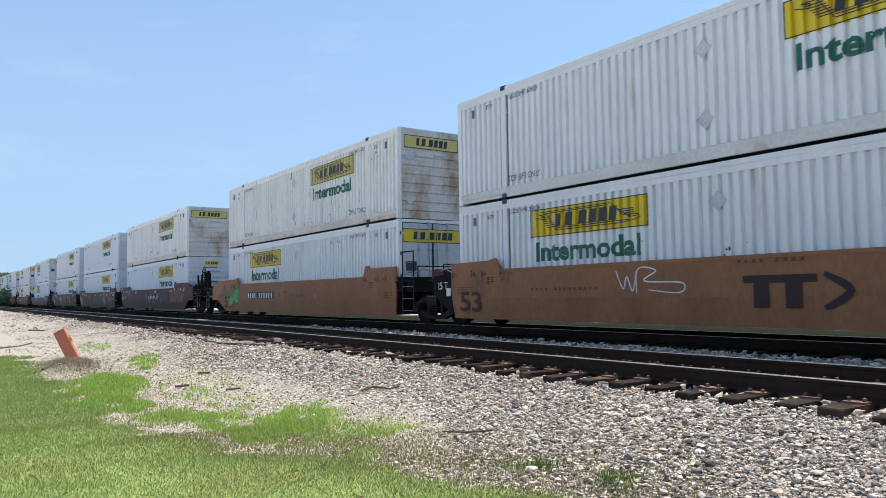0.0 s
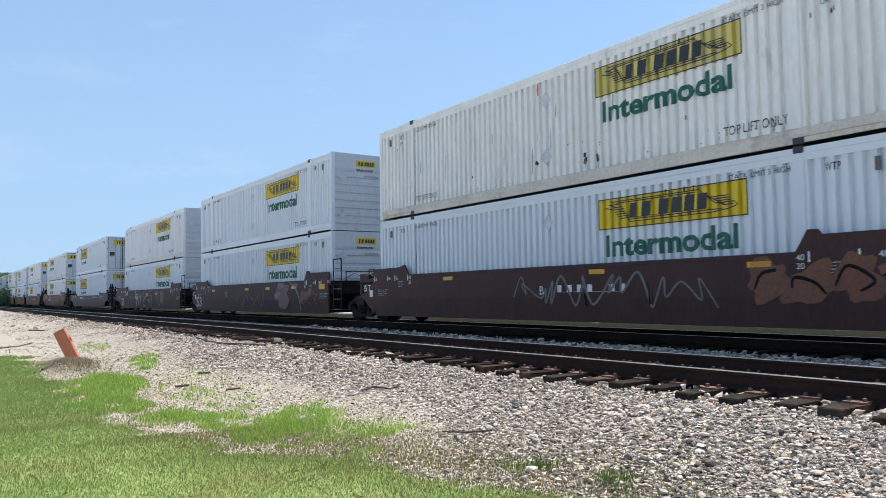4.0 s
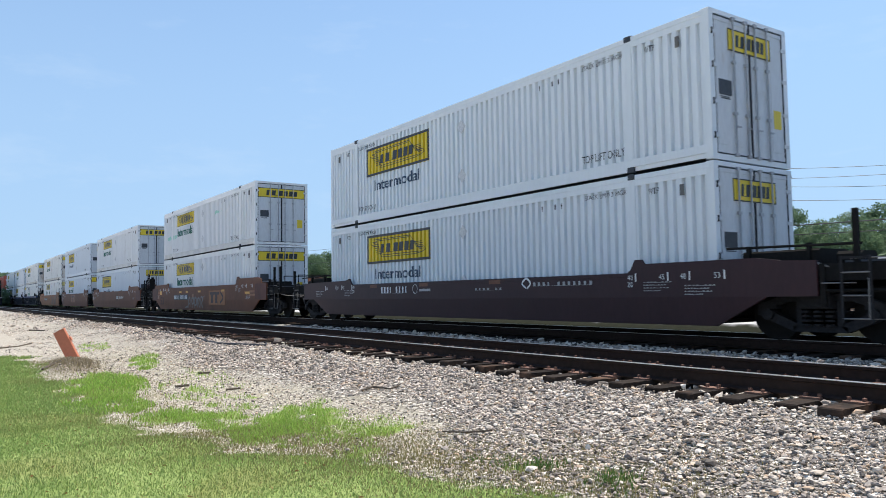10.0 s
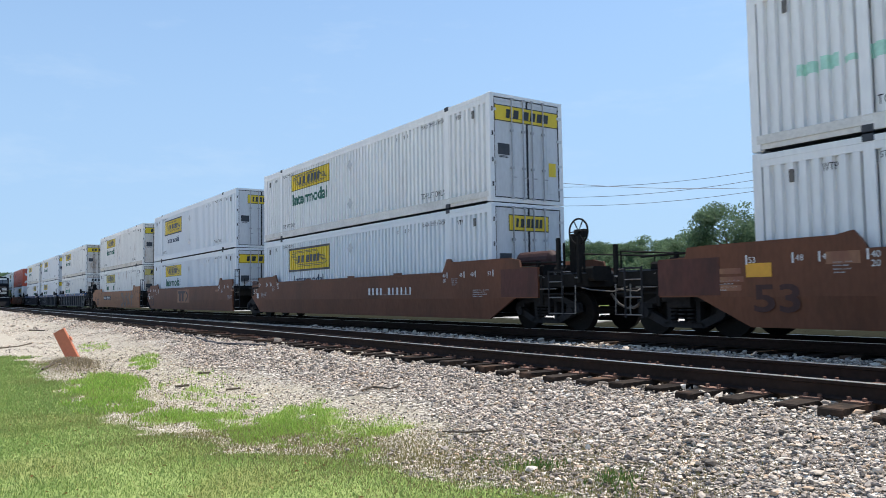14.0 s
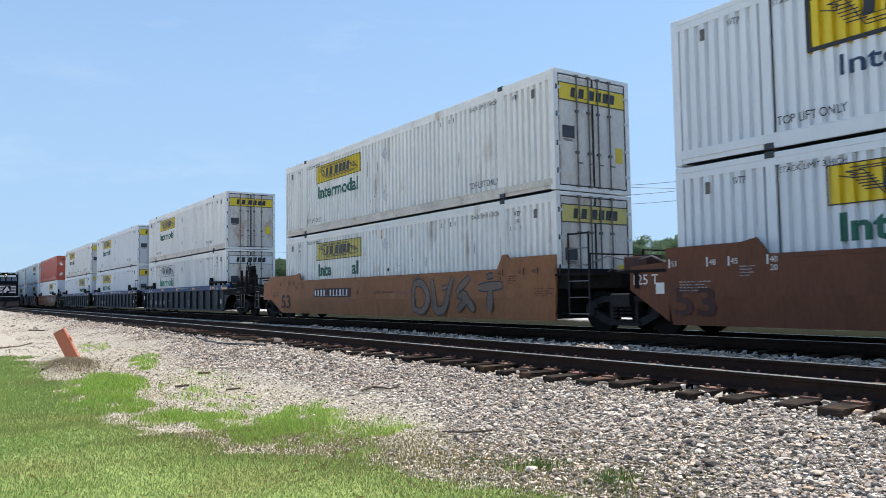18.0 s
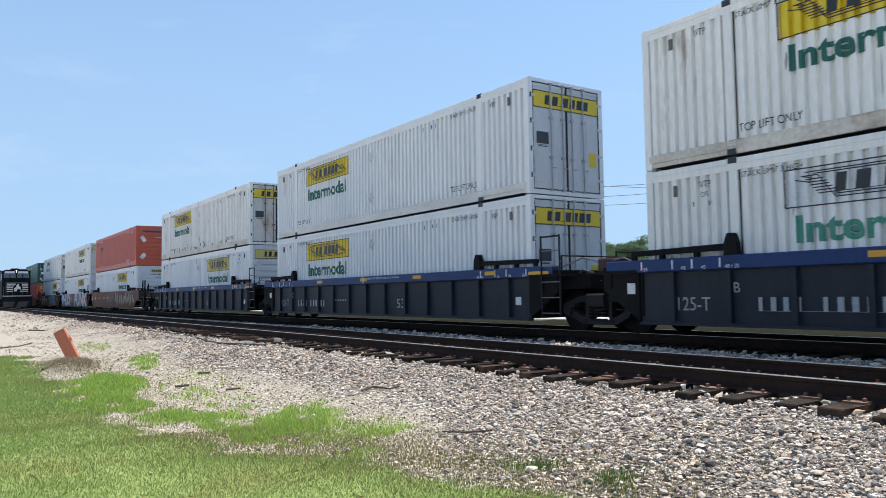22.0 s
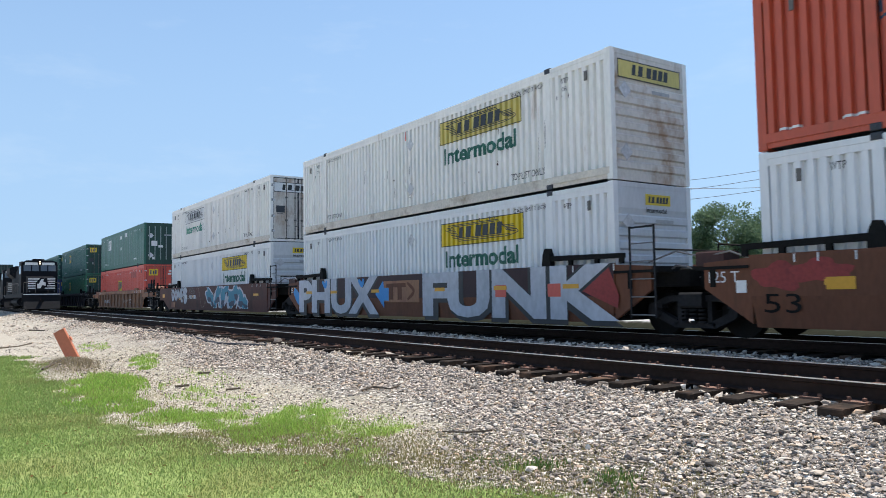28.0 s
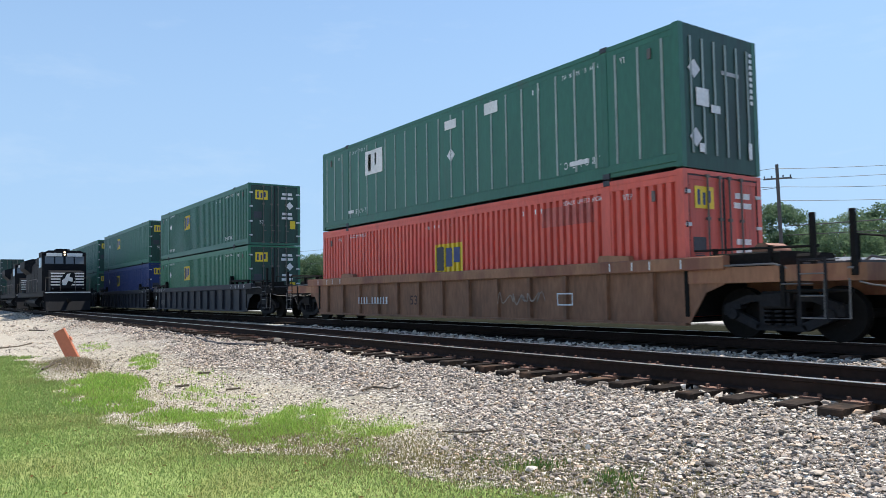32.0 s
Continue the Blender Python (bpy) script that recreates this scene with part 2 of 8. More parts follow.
# ---- ground ----
def shelf(y):
    """height of the ground across the lines"""
    pts = [(-400, -0.62), (3.2, -0.62), (4.6, -0.55), (6.3, -0.31), (6.7, -0.25), (14.8, -0.25), (15.6, -0.45), (17.0, -0.55), (19.0, -1.15), (27.6, -1.2), (28.7, -0.58), (2500, -0.6)]
    for (a, za), (b, zb) in zip(pts, pts[1:]):
        if y <= b:
            k = (y - a) / (b - a)
            return za + (zb - za) * k
    return -0.6


def ease(v, lo, hi):
    k = min(max((v - lo) / (hi - lo), 0.0), 1.0)
    return k * k * (3 - 2 * k)


def lawn_edge(x):
    """how far the mown lawn reaches towards the line"""
    return 1.85 + 1.75 * ease(x, -9.8, -4.2)


def bank_foot(x):
    """where the loose stone of the bank begins"""
    return 3.75 + 1.0 * ease(-x, 4.2, 7.5) + 0.8 * ease(-x, 18.0, 26.0)


# green tufts on the bare strip: place, half length away from the lawn's corner, half width, density
TUFTS = [(-13.7, 2.42, 3.0, 0.66, 1.3), (-25.4, 4.15, 2.2, 0.45, 0.5), (-9.75, 2.5, 0.8, 0.46, 1.1), (-9.3, 2.95, 0.75, 0.42, 0.95), (-8.05, 2.9, 0.65, 0.44, 1.2), (-8.4, 3.4, 1.2, 0.42, 1.2), (-11.2, 2.35, 0.9, 0.3, 0.8),
         (-8.3, 3.85, 1.4, 0.36, 0.95), (-7.25, 4.2, 0.6, 0.38, 1.05), (-18.6, 4.15, 2.0, 0.36, 0.95), (-6.6, 3.3, 0.6, 0.45, 0.6), (-7.3, 3.5, 1.2, 0.5, 0.5), (-4.9, 4.15, 0.28, 0.2, 0.6), (-10.8, 3.5, 2.0, 0.5, 0.35), (-13.5, 3.9, 2.6, 0.6, 0.3)]


def tuft_at(x, y):
    best = 0.0
    for cx, cy, a, b, d in TUFTS:
        k = math.hypot(cx, cy)
        u, w = ((x - cx) * cx + (y - cy) * cy) / k, ((x - cx) * cy - (y - cy) * cx) / k
        if abs(u) < 1.6 * a and abs(w) < 1.6 * b:
            best = max(best, d * (1.15 - (u / a) ** 2 - (w / b) ** 2))
    if best <= 0:
        return 0.0
    return min(1.0, max(0.0, best + 1.0 * noise.noise((x * 1.7, y * 2.4, 4.0)) + 0.75 * noise.noise((x * 6.0, y * 6.0, 1.0))))


def lawn_at(x, y):
    if x < -24.6 or y < -2.3:
        return 0.0
    e = lawn_edge(x) - y + 0.45 * noise.noise((x * 0.9, y * 0.9, 2.0)) + 0.25 * noise.noise((x * 3.1, y * 3.1, 7.0))
    return ease(e, -0.28, 0.3) * ease(x + 0.5 * noise.noise((x, y, 3.0)), -24.2, -23.4)


def heap_at(x, y):
    """the mound of dead grass by the marker post"""
    u, w = -(x + 18.3) * 0.99 + (y - 2.5) * 0.13, (x + 18.3) * 0.13 + (y - 2.5) * 0.99
    return max(0.0, 1 - (u / 2.6) ** 2 - (w / 0.62) ** 2)


def ground_z(x, y):
    w = noise.noise((x * 0.35, y * 0.5, 0.3)) * 0.05 + noise.noise((x * 1.3, y * 1.3, 5)) * 0.02
    near = 1.0 if (-60 < x < 20 and -8 < y < 24) else 0.0
    return shelf(y) + w * near * (0.3 if 6.3 < y < 15 else 1.0) + 0.13 * heap_at(x, y)


def make_ground():
    xs = [-2500, -800, -300, -150, -90, -60, -45, -40, -35, -30] + [-27 + 0.125 * i for i in range(201)] + [-1.5 + 0.5 * i for i in range(24)] + [20, 40, 90, 300, 1000, 2500]
    ys = [-2500, -600, -100, -30, -8, -5, -3, -2] + [-1.5 + 0.1 * i for i in range(66)] + [5.25 + 0.25 * i for i in range(71)] + [24, 26, 27.6, 28.1, 28.7, 30, 40, 70, 150, 400, 1000, 2500]
    verts, lawn, tuft, heap = [], [], [], []
    for x in xs:
        for y in ys:
            verts.append((x, y, ground_z(x, y)))
            lawn.append(lawn_at(x, y))
            tuft.append(tuft_at(x, y) if 1.0 < y < 6.5 else 0.0)
            heap.append(heap_at(x, y))
    n = len(ys)
    faces = [(i * n + j, (i + 1) * n + j, (i + 1) * n + j + 1, i * n + j + 1) for i in range(len(xs) - 1) for j in range(n - 1)]
    me = bpy.data.meshes.new("ground")
    me.from_pydata(verts, [], faces)
    me.shade_smooth()
    for key, val in (("lawn", lawn), ("tuft", tuft), ("heap", heap)):
        me.attributes.new(key, "FLOAT", "POINT").data.foreach_set("value", val)
    me.materials.append(ground_material())
    return tagged(new("ground", me), "grey ballast, tan dirt and mown grass beside the railway", "ground", kind="structure")


def ground_material():
    m = bpy.data.materials.new("ballast, dirt and grass")
    m.use_nodes = True
    n, lk = m.node_tree.nodes, m.node_tree.links
    b = n["Principled BSDF"]
    b.inputs["Roughness"].default_value = 0.95
    b.inputs["Specular IOR Level"].default_value = 0.0
    geo = n.new("ShaderNodeNewGeometry")
    sep = n.new("ShaderNodeSeparateXYZ")
    lk.new(geo.outputs["Position"], sep.inputs[0])

    def noise_at(scale, detail=4.0, rough=0.6):
        k = n.new("ShaderNodeTexNoise")
        k.inputs["Scale"].default_value, k.inputs["Detail"].default_value, k.inputs["Roughness"].default_value = scale, detail, rough
        lk.new(geo.outputs["Position"], k.inputs["Vector"])
        return k.outputs["Fac"]

    def math_(op, a, c):
        k = n.new("ShaderNodeMath")
        k.operation = op
        for i, v in enumerate((a, c)):
            if isinstance(v, (int, float)):
                k.inputs[i].default_value = v
            else:
                lk.new(v, k.inputs[i])
        return k.outputs[0]

    def ramp(v, lo, hi, a=0.0, c=1.0):
        k = n.new("ShaderNodeMapRange")
        k.interpolation_type = "SMOOTHSTEP"
        for key, val in (("From Min", lo), ("From Max", hi), ("To Min", a), ("To Max", c)):
            k.inputs[key].default_value = val
        lk.new(v, k.inputs["Value"])
        return k.outputs[0]

    def mix(f, a, c):
        k = n.new("ShaderNodeMix")
        k.data_type = "RGBA"
        lk.new(f, k.inputs["Factor"])
        for key, v in (("A", a), ("B", c)):
            if isinstance(v, tuple):
                k.inputs[key].default_value = (*v, 1)
            else:
                lk.new(v, k.inputs[key])
        return k.outputs["Result"]

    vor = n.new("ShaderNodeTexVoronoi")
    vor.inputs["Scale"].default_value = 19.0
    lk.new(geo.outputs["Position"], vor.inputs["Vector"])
    hue = n.new("ShaderNodeSeparateXYZ")
    lk.new(vor.outputs["Color"], hue.inputs[0])
    stone = mix(ramp(hue.outputs[0], 0.0, 1.0), (0.36, 0.335, 0.30), (0.82, 0.765, 0.69))
    # shade in the gaps between the stones, painted as a dark cell edge
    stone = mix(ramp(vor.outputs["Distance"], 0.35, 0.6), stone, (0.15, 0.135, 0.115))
    dirt = mix(noise_at(2.2), (0.31, 0.27, 0.175), (0.45, 0.405, 0.295))
    dirt = mix(ramp(noise_at(26.0), 0.52, 0.7), dirt, (0.27, 0.22, 0.17))
    fine = n.new("ShaderNodeTexVoronoi")
    fine.inputs["Scale"].default_value = 38.0
    lk.new(geo.outputs["Position"], fine.inputs["Vector"])
    grit = n.new("ShaderNodeSeparateXYZ")
    lk.new(fine.outputs["Color"], grit.inputs[0])
    grit = mix(ramp(grit.outputs[0], 0.0, 1.0), (0.17, 0.155, 0.12), (0.58, 0.535, 0.45))
    dirt = mix(ramp(noise_at(3.0), 0.35, 0.65, 0.25, 0.85), dirt, grit)
    grass = mix(ramp(noise_at(1.1), 0.35, 0.65), (0.17, 0.245, 0.07), (0.28, 0.35, 0.125))
    grass = mix(ramp(noise_at(45.0), 0.5, 0.75), grass, (0.22, 0.22, 0.08))
    grass = mix(ramp(noise_at(0.8), 0.5, 0.68, 0.0, 0.6), grass, (0.23, 0.235, 0.085))
    def grown(key):
        k = n.new("ShaderNodeAttribute")
        k.attribute_name = key
        return k.outputs["Fac"]

    rough_edge = math_("MULTIPLY", math_("SUBTRACT", noise_at(14.0, 5.0), 0.5), 1.1)
    lawn = ramp(math_("ADD", grown("lawn"), rough_edge), 0.35, 0.65)
    foot = math_("ADD", ramp(sep.outputs["X"], -7.5, -4.2, 4.75, 3.75), ramp(sep.outputs["X"], -26.0, -18.0, 0.8, 0.0))
    bank = ramp(math_("ADD", math_("SUBTRACT", sep.outputs["Y"], foot), math_("MULTIPLY", math_("SUBTRACT", noise_at(1.7), 0.5), 1.6)), -0.5, 0.6)
    far = ramp(sep.outputs["Y"], 14.7, 15.1)
    dirt = mix(ramp(sep.outputs["X"], -19.0, -27.0), dirt, mix(noise_at(1.5), (0.35, 0.315, 0.265), (0.48, 0.435, 0.37)))
    dirt = mix(ramp(noise_at(4.0), 0.4, 0.6, 0.1, 0.6), dirt, grit)
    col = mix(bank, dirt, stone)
    clay = mix(noise_at(0.5), (0.30, 0.20, 0.15), (0.40, 0.30, 0.23))
    clay = mix(ramp(sep.outputs["Y"], 55.0, 60.0), clay, (0.10, 0.14, 0.04))
    verge = mix(noise_at(3.0), (0.022, 0.024, 0.016), (0.045, 0.045, 0.032))
    strip = mix(noise_at(8.0), (0.42, 0.41, 0.39), (0.55, 0.53, 0.51))
    clay = mix(ramp(sep.outputs["Y"], 46.0, 48.0), strip, clay)
    clay = mix(ramp(math_("ADD", sep.outputs["Y"], math_("MULTIPLY", noise_at(0.7), 0.8)), 28.9, 29.3), verge, clay)
    col = mix(far, col, clay)
    col = mix(ramp(math_("ADD", grown("heap"), rough_edge), 0.2, 0.7), col, mix(noise_at(9.0), (0.15, 0.12, 0.09), (0.36, 0.31, 0.25)))
    col = mix(ramp(math_("ADD", grown("tuft"), rough_edge), 0.4, 1.1), col, mix(noise_at(6.0), (0.25, 0.28, 0.10), (0.23, 0.36, 0.07)))
    col = mix(lawn, col, grass)
    # unseen pale concrete behind the lawn, added to bounce light onto the train
    bounce_paving = mix(noise_at(3.0), (0.44, 0.42, 0.39), (0.58, 0.56, 0.53))
    col = mix(ramp(math_("ADD", sep.outputs["Y"], math_("MULTIPLY", noise_at(0.8), 0.5)), -2.2, -2.0), bounce_paving, col)
    # more unseen pale concrete beside the camera, added for the same bounce
    bounce_side = math_("MULTIPLY", ramp(sep.outputs["X"], 0.6, 0.7), ramp(sep.outputs["Y"], 6.3, 6.2))
    col = mix(bounce_side, col, mix(noise_at(2.0), (0.48, 0.465, 0.44), (0.60, 0.585, 0.56)))
    lk.new(col, b.inputs["Base Color"])
    bp = n.new("ShaderNodeBump")
    bp.inputs["Strength"].default_value, bp.inputs["Distance"].default_value = 0.6, 0.03
    lk.new(vor.outputs["Distance"], bp.inputs["Height"])
    lk.new(bp.outputs[0], b.inputs["Normal"])
    return m


make_ground()


# ---- tracks ----
def rail_mesh(x0, x1):
    s = Shape()
    half = [(0.076, -0.18), (0.076, -0.165), (0.012, -0.145), (0.010, -0.045), (0.036, -0.035), (0.037, -0.006), (0.028, 0.0)]
    s.prism(half + [(-u, w) for u, w in reversed(half)], x0, x1, "x")
    return s.mesh("rail", M["rail_side"])


def build_track(name, y, label, x0=-330.0, x1=60.0):
    tr = thing(name, label, "railway track", kind="structure")
    tr.location = (0, y, 0)
    rail = cached("rail", lambda: rail_mesh(x0, x1))
    top = cached("rail_top", lambda: Shape().box(x0, x1, -0.031, 0.031, -0.004, 0.003).mesh("rail_top", M["rail_top"]))
    for side in (-0.7525, 0.7525):
        r = part("rail", rail, tr, at=pose(0, side, 0))
        part("rail_head", top, r, "polished rail head")
    tie = cached("tie", lambda: Shape().box(-0.115, 0.115, -1.37, 1.37, -0.36, -0.182, 0.012).mesh("tie", M["tie"]))
    plate = cached("tie_plate", lambda: Shape().box(-0.10, 0.10, -0.19, 0.19, -0.183, -0.162).box(-0.085, -0.055, -0.135, -0.10, -0.17, -0.13).box(0.055, 0.085, -0.135, -0.10, -0.17, -0.13)
                   .box(-0.085, -0.055, 0.10, 0.135, -0.17, -0.13).box(0.055, 0.085, 0.10, 0.135, -0.17, -0.13).mesh("tie_plate", M["plate"]))
    rnd = random.Random(int(y * 10))
    x = 1.6
    k = 0
    while x > -75:
        t = part("tie", tie, tr, at=pose(x + rnd.uniform(-0.03, 0.03), rnd.uniform(-0.07, 0.07), rnd.uniform(-0.012, 0.004), rnd.uniform(-0.6, 0.6), 0, rnd.uniform(-1.2, 1.2)))
        if x > -30 and y < 10:
            for side in (-0.7525, 0.7525):
                part("tie_plate", plate, t, at=pose(0, side, 0))
        x -= 0.515
    s = Shape()
    while x > -320:
        s.box(x - 0.115, x + 0.115, -1.37, 1.37, -0.36, -0.185)
        x -= 0.515
    part("far_ties", s.mesh("far_ties", M["tie"]), tr)["kind"] = "stuff"
    return tr


near = build_track("near_track", YN, "rusty rails on dark timber ties in grey ballast")
build_track("far_track", YF, "rails on dark timber ties under the passing train")

part("switch_rail", Shape().prism([(-0.07, -0.18), (0.07, -0.18), (0.07, -0.165), (0.012, -0.15), (0.03, -0.03), (0.02, 0.0), (-0.02, 0.0), (-0.03, -0.03), (-0.012, -0.15), (-0.07, -0.165)], -23.5, -14.0, "x").mesh("switch_rail", M["rail_side"]), near, "switch blade beside the rail", at=pose(0, -0.61, 0, 0, 0, -0.5))
for rx, ry0, ry1 in ((-22.6, -1.9, 0.7), (-21.7, -1.7, 0.7), (-19.4, -1.5, 0.7)):
    part("switch_rod", Shape().tube((rx, ry0, -0.12), (rx - 0.15, ry1, -0.14), 0.02, 6).mesh("switch_rod", M["rail_side"]), near, "rusty switch rod")

# ---- containers ----
PITCH, DEEP = 0.219, 0.085


def rib(x):
    """depth of the corrugation behind the outer face at x"""
    k = (x / PITCH) % 1.0
    if k < 0.50:
        return 0.0
    if k < 0.57:
        return DEEP * (k - 0.50) / 0.07
    if k < 0.92:
        return DEEP
    return DEEP * (1 - (k - 0.92) / 0.08)


def rib_breaks(x0, x1):
    xs = [x0, x1]
    for i in range(math.floor(x0 / PITCH), math.ceil(x1 / PITCH) + 1):
        xs += [(i + k) * PITCH for k in (0.0, 0.50, 0.57, 0.92)]
    return sorted(x for x in set(round(v, 5) for v in xs) if x0 - 1e-6 <= x <= x1 + 1e-6)


def corrugated(x0, x1, z0, z1, y, lift=0.0, sign=-1, back=True):
    """a corrugated sheet whose outer face lies at y (sign: which way is out)"""
    s = Shape()
    xs = rib_breaks(x0, x1)
    line = [(x, y - sign * (rib(x) - lift)) for x in xs]
    if not back:
        p = [(x, w, z0) for x, w in line] + [(x, w, z1) for x, w in line]
        n = len(line)
        return s.add(p, [(i, i + 1, i + 1 + n, i + n) for i in range(n - 1)])
    return s.prism(line + [(x, w - sign * 0.012) for x, w in reversed(line)], z0, z1, "z")


def side_wall(mat_key, sign):
    h = C_LEN / 2
    s = Shape()
    for a, b in ((-h + 0.11, -h + CAST - 0.09), (-h + CAST + 0.09, h - CAST - 0.09), (h - CAST + 0.09, h - 0.11)):
        q = corrugated(a, b, 0.27, C_HIGH - 0.22, sign * (C_WID / 2 - 0.012), sign=sign)
        s.add(q.v, q.f)
    return s.mesh("side_wall", M[mat_key])


def flat_wall(mat_key, sign):
    h = C_LEN / 2
    a, b = sorted((sign * (C_WID / 2 - 0.012), sign * (C_WID / 2 - 0.03)))
    return Shape().box(-h + 0.11, h - 0.11, a, b, 0.27, C_HIGH - 0.22).mesh("side_wall", M[mat_key])


def lettering(text, high, mat_key, bold=0.0):
    """flat letters in the xz plane facing -y"""
    def make():
        cu = bpy.data.curves.new("letters", "FONT")
        cu.body, cu.size, cu.offset = text, 1.0, bold
        cu.resolution_u = 3
        ob = bpy.data.objects.new("letters", cu)
        scene.collection.objects.link(ob)
        bpy.context.view_layer.update()
        me = ob.to_mesh()
        bm = bmesh.new()
        bm.from_mesh(me)
        ob.to_mesh_clear()
        bpy.data.objects.remove(ob)
        xs, ys = [v.co.x for v in bm.verts], [v.co.y for v in bm.verts]
        x0, k = min(xs), high / 0.69
        for v in bm.verts:
            v.co = Vector(((v.co.x - x0) * k, 0.0, v.co.y * k))
        out = bpy.data.meshes.new("letters")
        bm.to_mesh(out)
        bm.free()
        out.materials.append(M[mat_key])
        return out
    return cached(("letters", text, high, mat_key, bold), make)


def squeezed(mesh_, wide):
    """scale in x that makes the letters that wide"""
    w = max(v.co.x for v in mesh_.vertices)
    return wide / w


M["rail_old"] = mat("scuffed bottom rail paint", (0.72, 0.66, 0.57), 0.65, spec=0.05, amount=0.25, dirt=(0.36, 0.28, 0.21), dirt_at=0.55)
M["rail_mid"] = mat("dulled bottom rail paint", (0.72, 0.70, 0.66), 0.65, spec=0.05, amount=0.18, dirt=(0.45, 0.40, 0.34), dirt_at=0.60)


def rails(sign, fk, top):
    h, w = C_LEN / 2, C_WID / 2
    s = Shape()
    def piece(x0, x1, out, z0, z1):
        a, b = sorted((sign * (w - out), sign * (w - 0.06)))
        s.box(x0, x1, a, b, z0, z1, 0.008)
    if top:
        piece(-h + 0.1, h - 0.1, 0.0, C_HIGH - 0.13, C_HIGH - 0.02)
        piece(-h + 0.1, h - 0.1, 0.008, C_HIGH - 0.25, C_HIGH - 0.125)
    else:
        piece(-h + CAST - 0.05, h - CAST + 0.05, 0.0, 0.022, 0.285)
        piece(-h + CAST - 0.05, h - CAST + 0.05, -0.006, 0.255, 0.285)
        for a, b in ((-h + 0.1, -h + CAST - 0.05), (h - CAST + 0.05, h - 0.1)):
            piece(a, b, 0.0, 0.12, 0.285)
            piece(a, b, 0.03, 0.03, 0.13)
    return s.mesh("top_rail" if top else "bottom_rail", M[fk])


def container(u, level, paint, lead, logo=None, label="", nose="white", door="white", frame_key=None, extra=None, name="shipping_container", plain=False, rise=0.0):
    """lead: 'N' the end wall or 'D' the doors face the way of travel (+x)"""
    c = thing(name, label, "container", "stacked containers on the train")
    h, w, y0 = C_LEN / 2, C_WID / 2, -C_WID / 2
    fk = frame_key or paint
    bk = {"white_old": "rail_old", "white": "rail_mid"}.get(fk, fk)
    for sign in (-1, 1):
        part("side_wall", cached(("side", paint, sign, plain), lambda: flat_wall(paint, sign) if plain else side_wall(paint, sign)), c)
        part("top_rail", cached(("tr", fk, sign), lambda: rails(sign, fk, True)), c)
        part("bottom_rail", cached(("br", bk, sign), lambda: rails(sign, bk, False)), c)
        for ex in (-1, 1):
            xe = ex * h
            part("corner_post", cached(("cp", fk), lambda: Shape().box(-0.08, 0.08, -0.07, 0.07, 0.0, C_HIGH, 0.012).mesh("corner_post", M[fk])), c, at=pose(xe - ex * 0.081, sign * (w - 0.071), 0))
            xl = ex * (h - CAST)
            lp = part("lift_post", cached(("lp", fk, sign), lambda: Shape().box(-0.085, 0.085, sign * w - 0.055 * (sign > 0), sign * w + 0.055 * (sign < 0), 0.17, C_HIGH - 0.14, 0.01).mesh("lift_post", M[fk])), c, at=pose(xl, 0, 0))
            for zc in (0.06, C_HIGH - 0.055):
                part("corner_casting", cached("cast", lambda: Shape().box(-0.09, 0.09, -0.08, 0.012, -0.06, 0.062, 0.012).box(-0.03, 0.03, 0.01, 0.02, -0.03, 0.03).mesh("corner_casting", M["casting"])),
                     lp, "dark steel lifting casting", at=pose(0, sign * w, zc, 0, 0, 0 if sign > 0 else 180))
    part("roof", cached(("roof", paint), lambda: Shape().box(-h + 0.1, h - 0.1, -w + 0.05, w - 0.05, C_HIGH - 0.05, C_HIGH - 0.025).mesh("roof", M["roof" if paint.startswith("white") else paint])), c)
    part("floor", cached("cfloor", lambda: Shape().box(-h + 0.1, h - 0.1, -w + 0.05, w - 0.05, 0.05, 0.17).mesh("floor", M["casting"])), c)
    nose_x, door_x = (h, -h) if lead == "N" else (-h, h)
    # end wall with horizontal ribs
    def nose_mesh():
        s = Shape()
        z, out = 0.24, [(0.04, 0.16)]
        while z < 2.1:
            out += [(0.04, z), (0.0, z + 0.035), (0.0, z + 0.17), (0.04, z + 0.205)]
            z += 0.29
        out += [(0.012, 2.32), (0.012, C_HIGH - 0.10)]
        s.prism([(-o, zz) for o, zz in out] + [(-0.07, C_HIGH - 0.10), (-0.07, 0.16)], -w + 0.13, w - 0.13, "y")
        return s.box(-0.07, -0.004, -w + 0.13, w - 0.13, C_HIGH - 0.11, C_HIGH).box(-0.07, -0.004, -w + 0.13, w - 0.13, 0.0, 0.17).mesh("end_wall", M[nose])
    turn = 0 if lead == "N" else 180
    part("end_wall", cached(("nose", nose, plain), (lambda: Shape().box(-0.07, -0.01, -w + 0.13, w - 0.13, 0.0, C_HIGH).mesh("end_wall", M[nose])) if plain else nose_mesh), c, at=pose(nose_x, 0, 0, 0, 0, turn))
    turn = 180 if lead == "N" else 0
    for sd in (-1, 1):
        dm = cached(("door", door), lambda: Shape().box(-0.06, -0.02, -0.56, 0.56, 0.14, C_HIGH - 0.12, 0.012).box(-0.03, -0.008, -0.56, 0.56, 0.14, 0.22).box(-0.03, -0.008, -0.56, 0.56, C_HIGH - 0.2, C_HIGH - 0.12)
                    .box(-0.03, -0.012, -0.50, -0.12, 0.3, C_HIGH - 0.3).box(-0.03, -0.012, 0.12, 0.5, 0.3, C_HIGH - 0.3).mesh("door", M[door]))
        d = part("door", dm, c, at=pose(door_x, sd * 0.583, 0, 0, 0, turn))
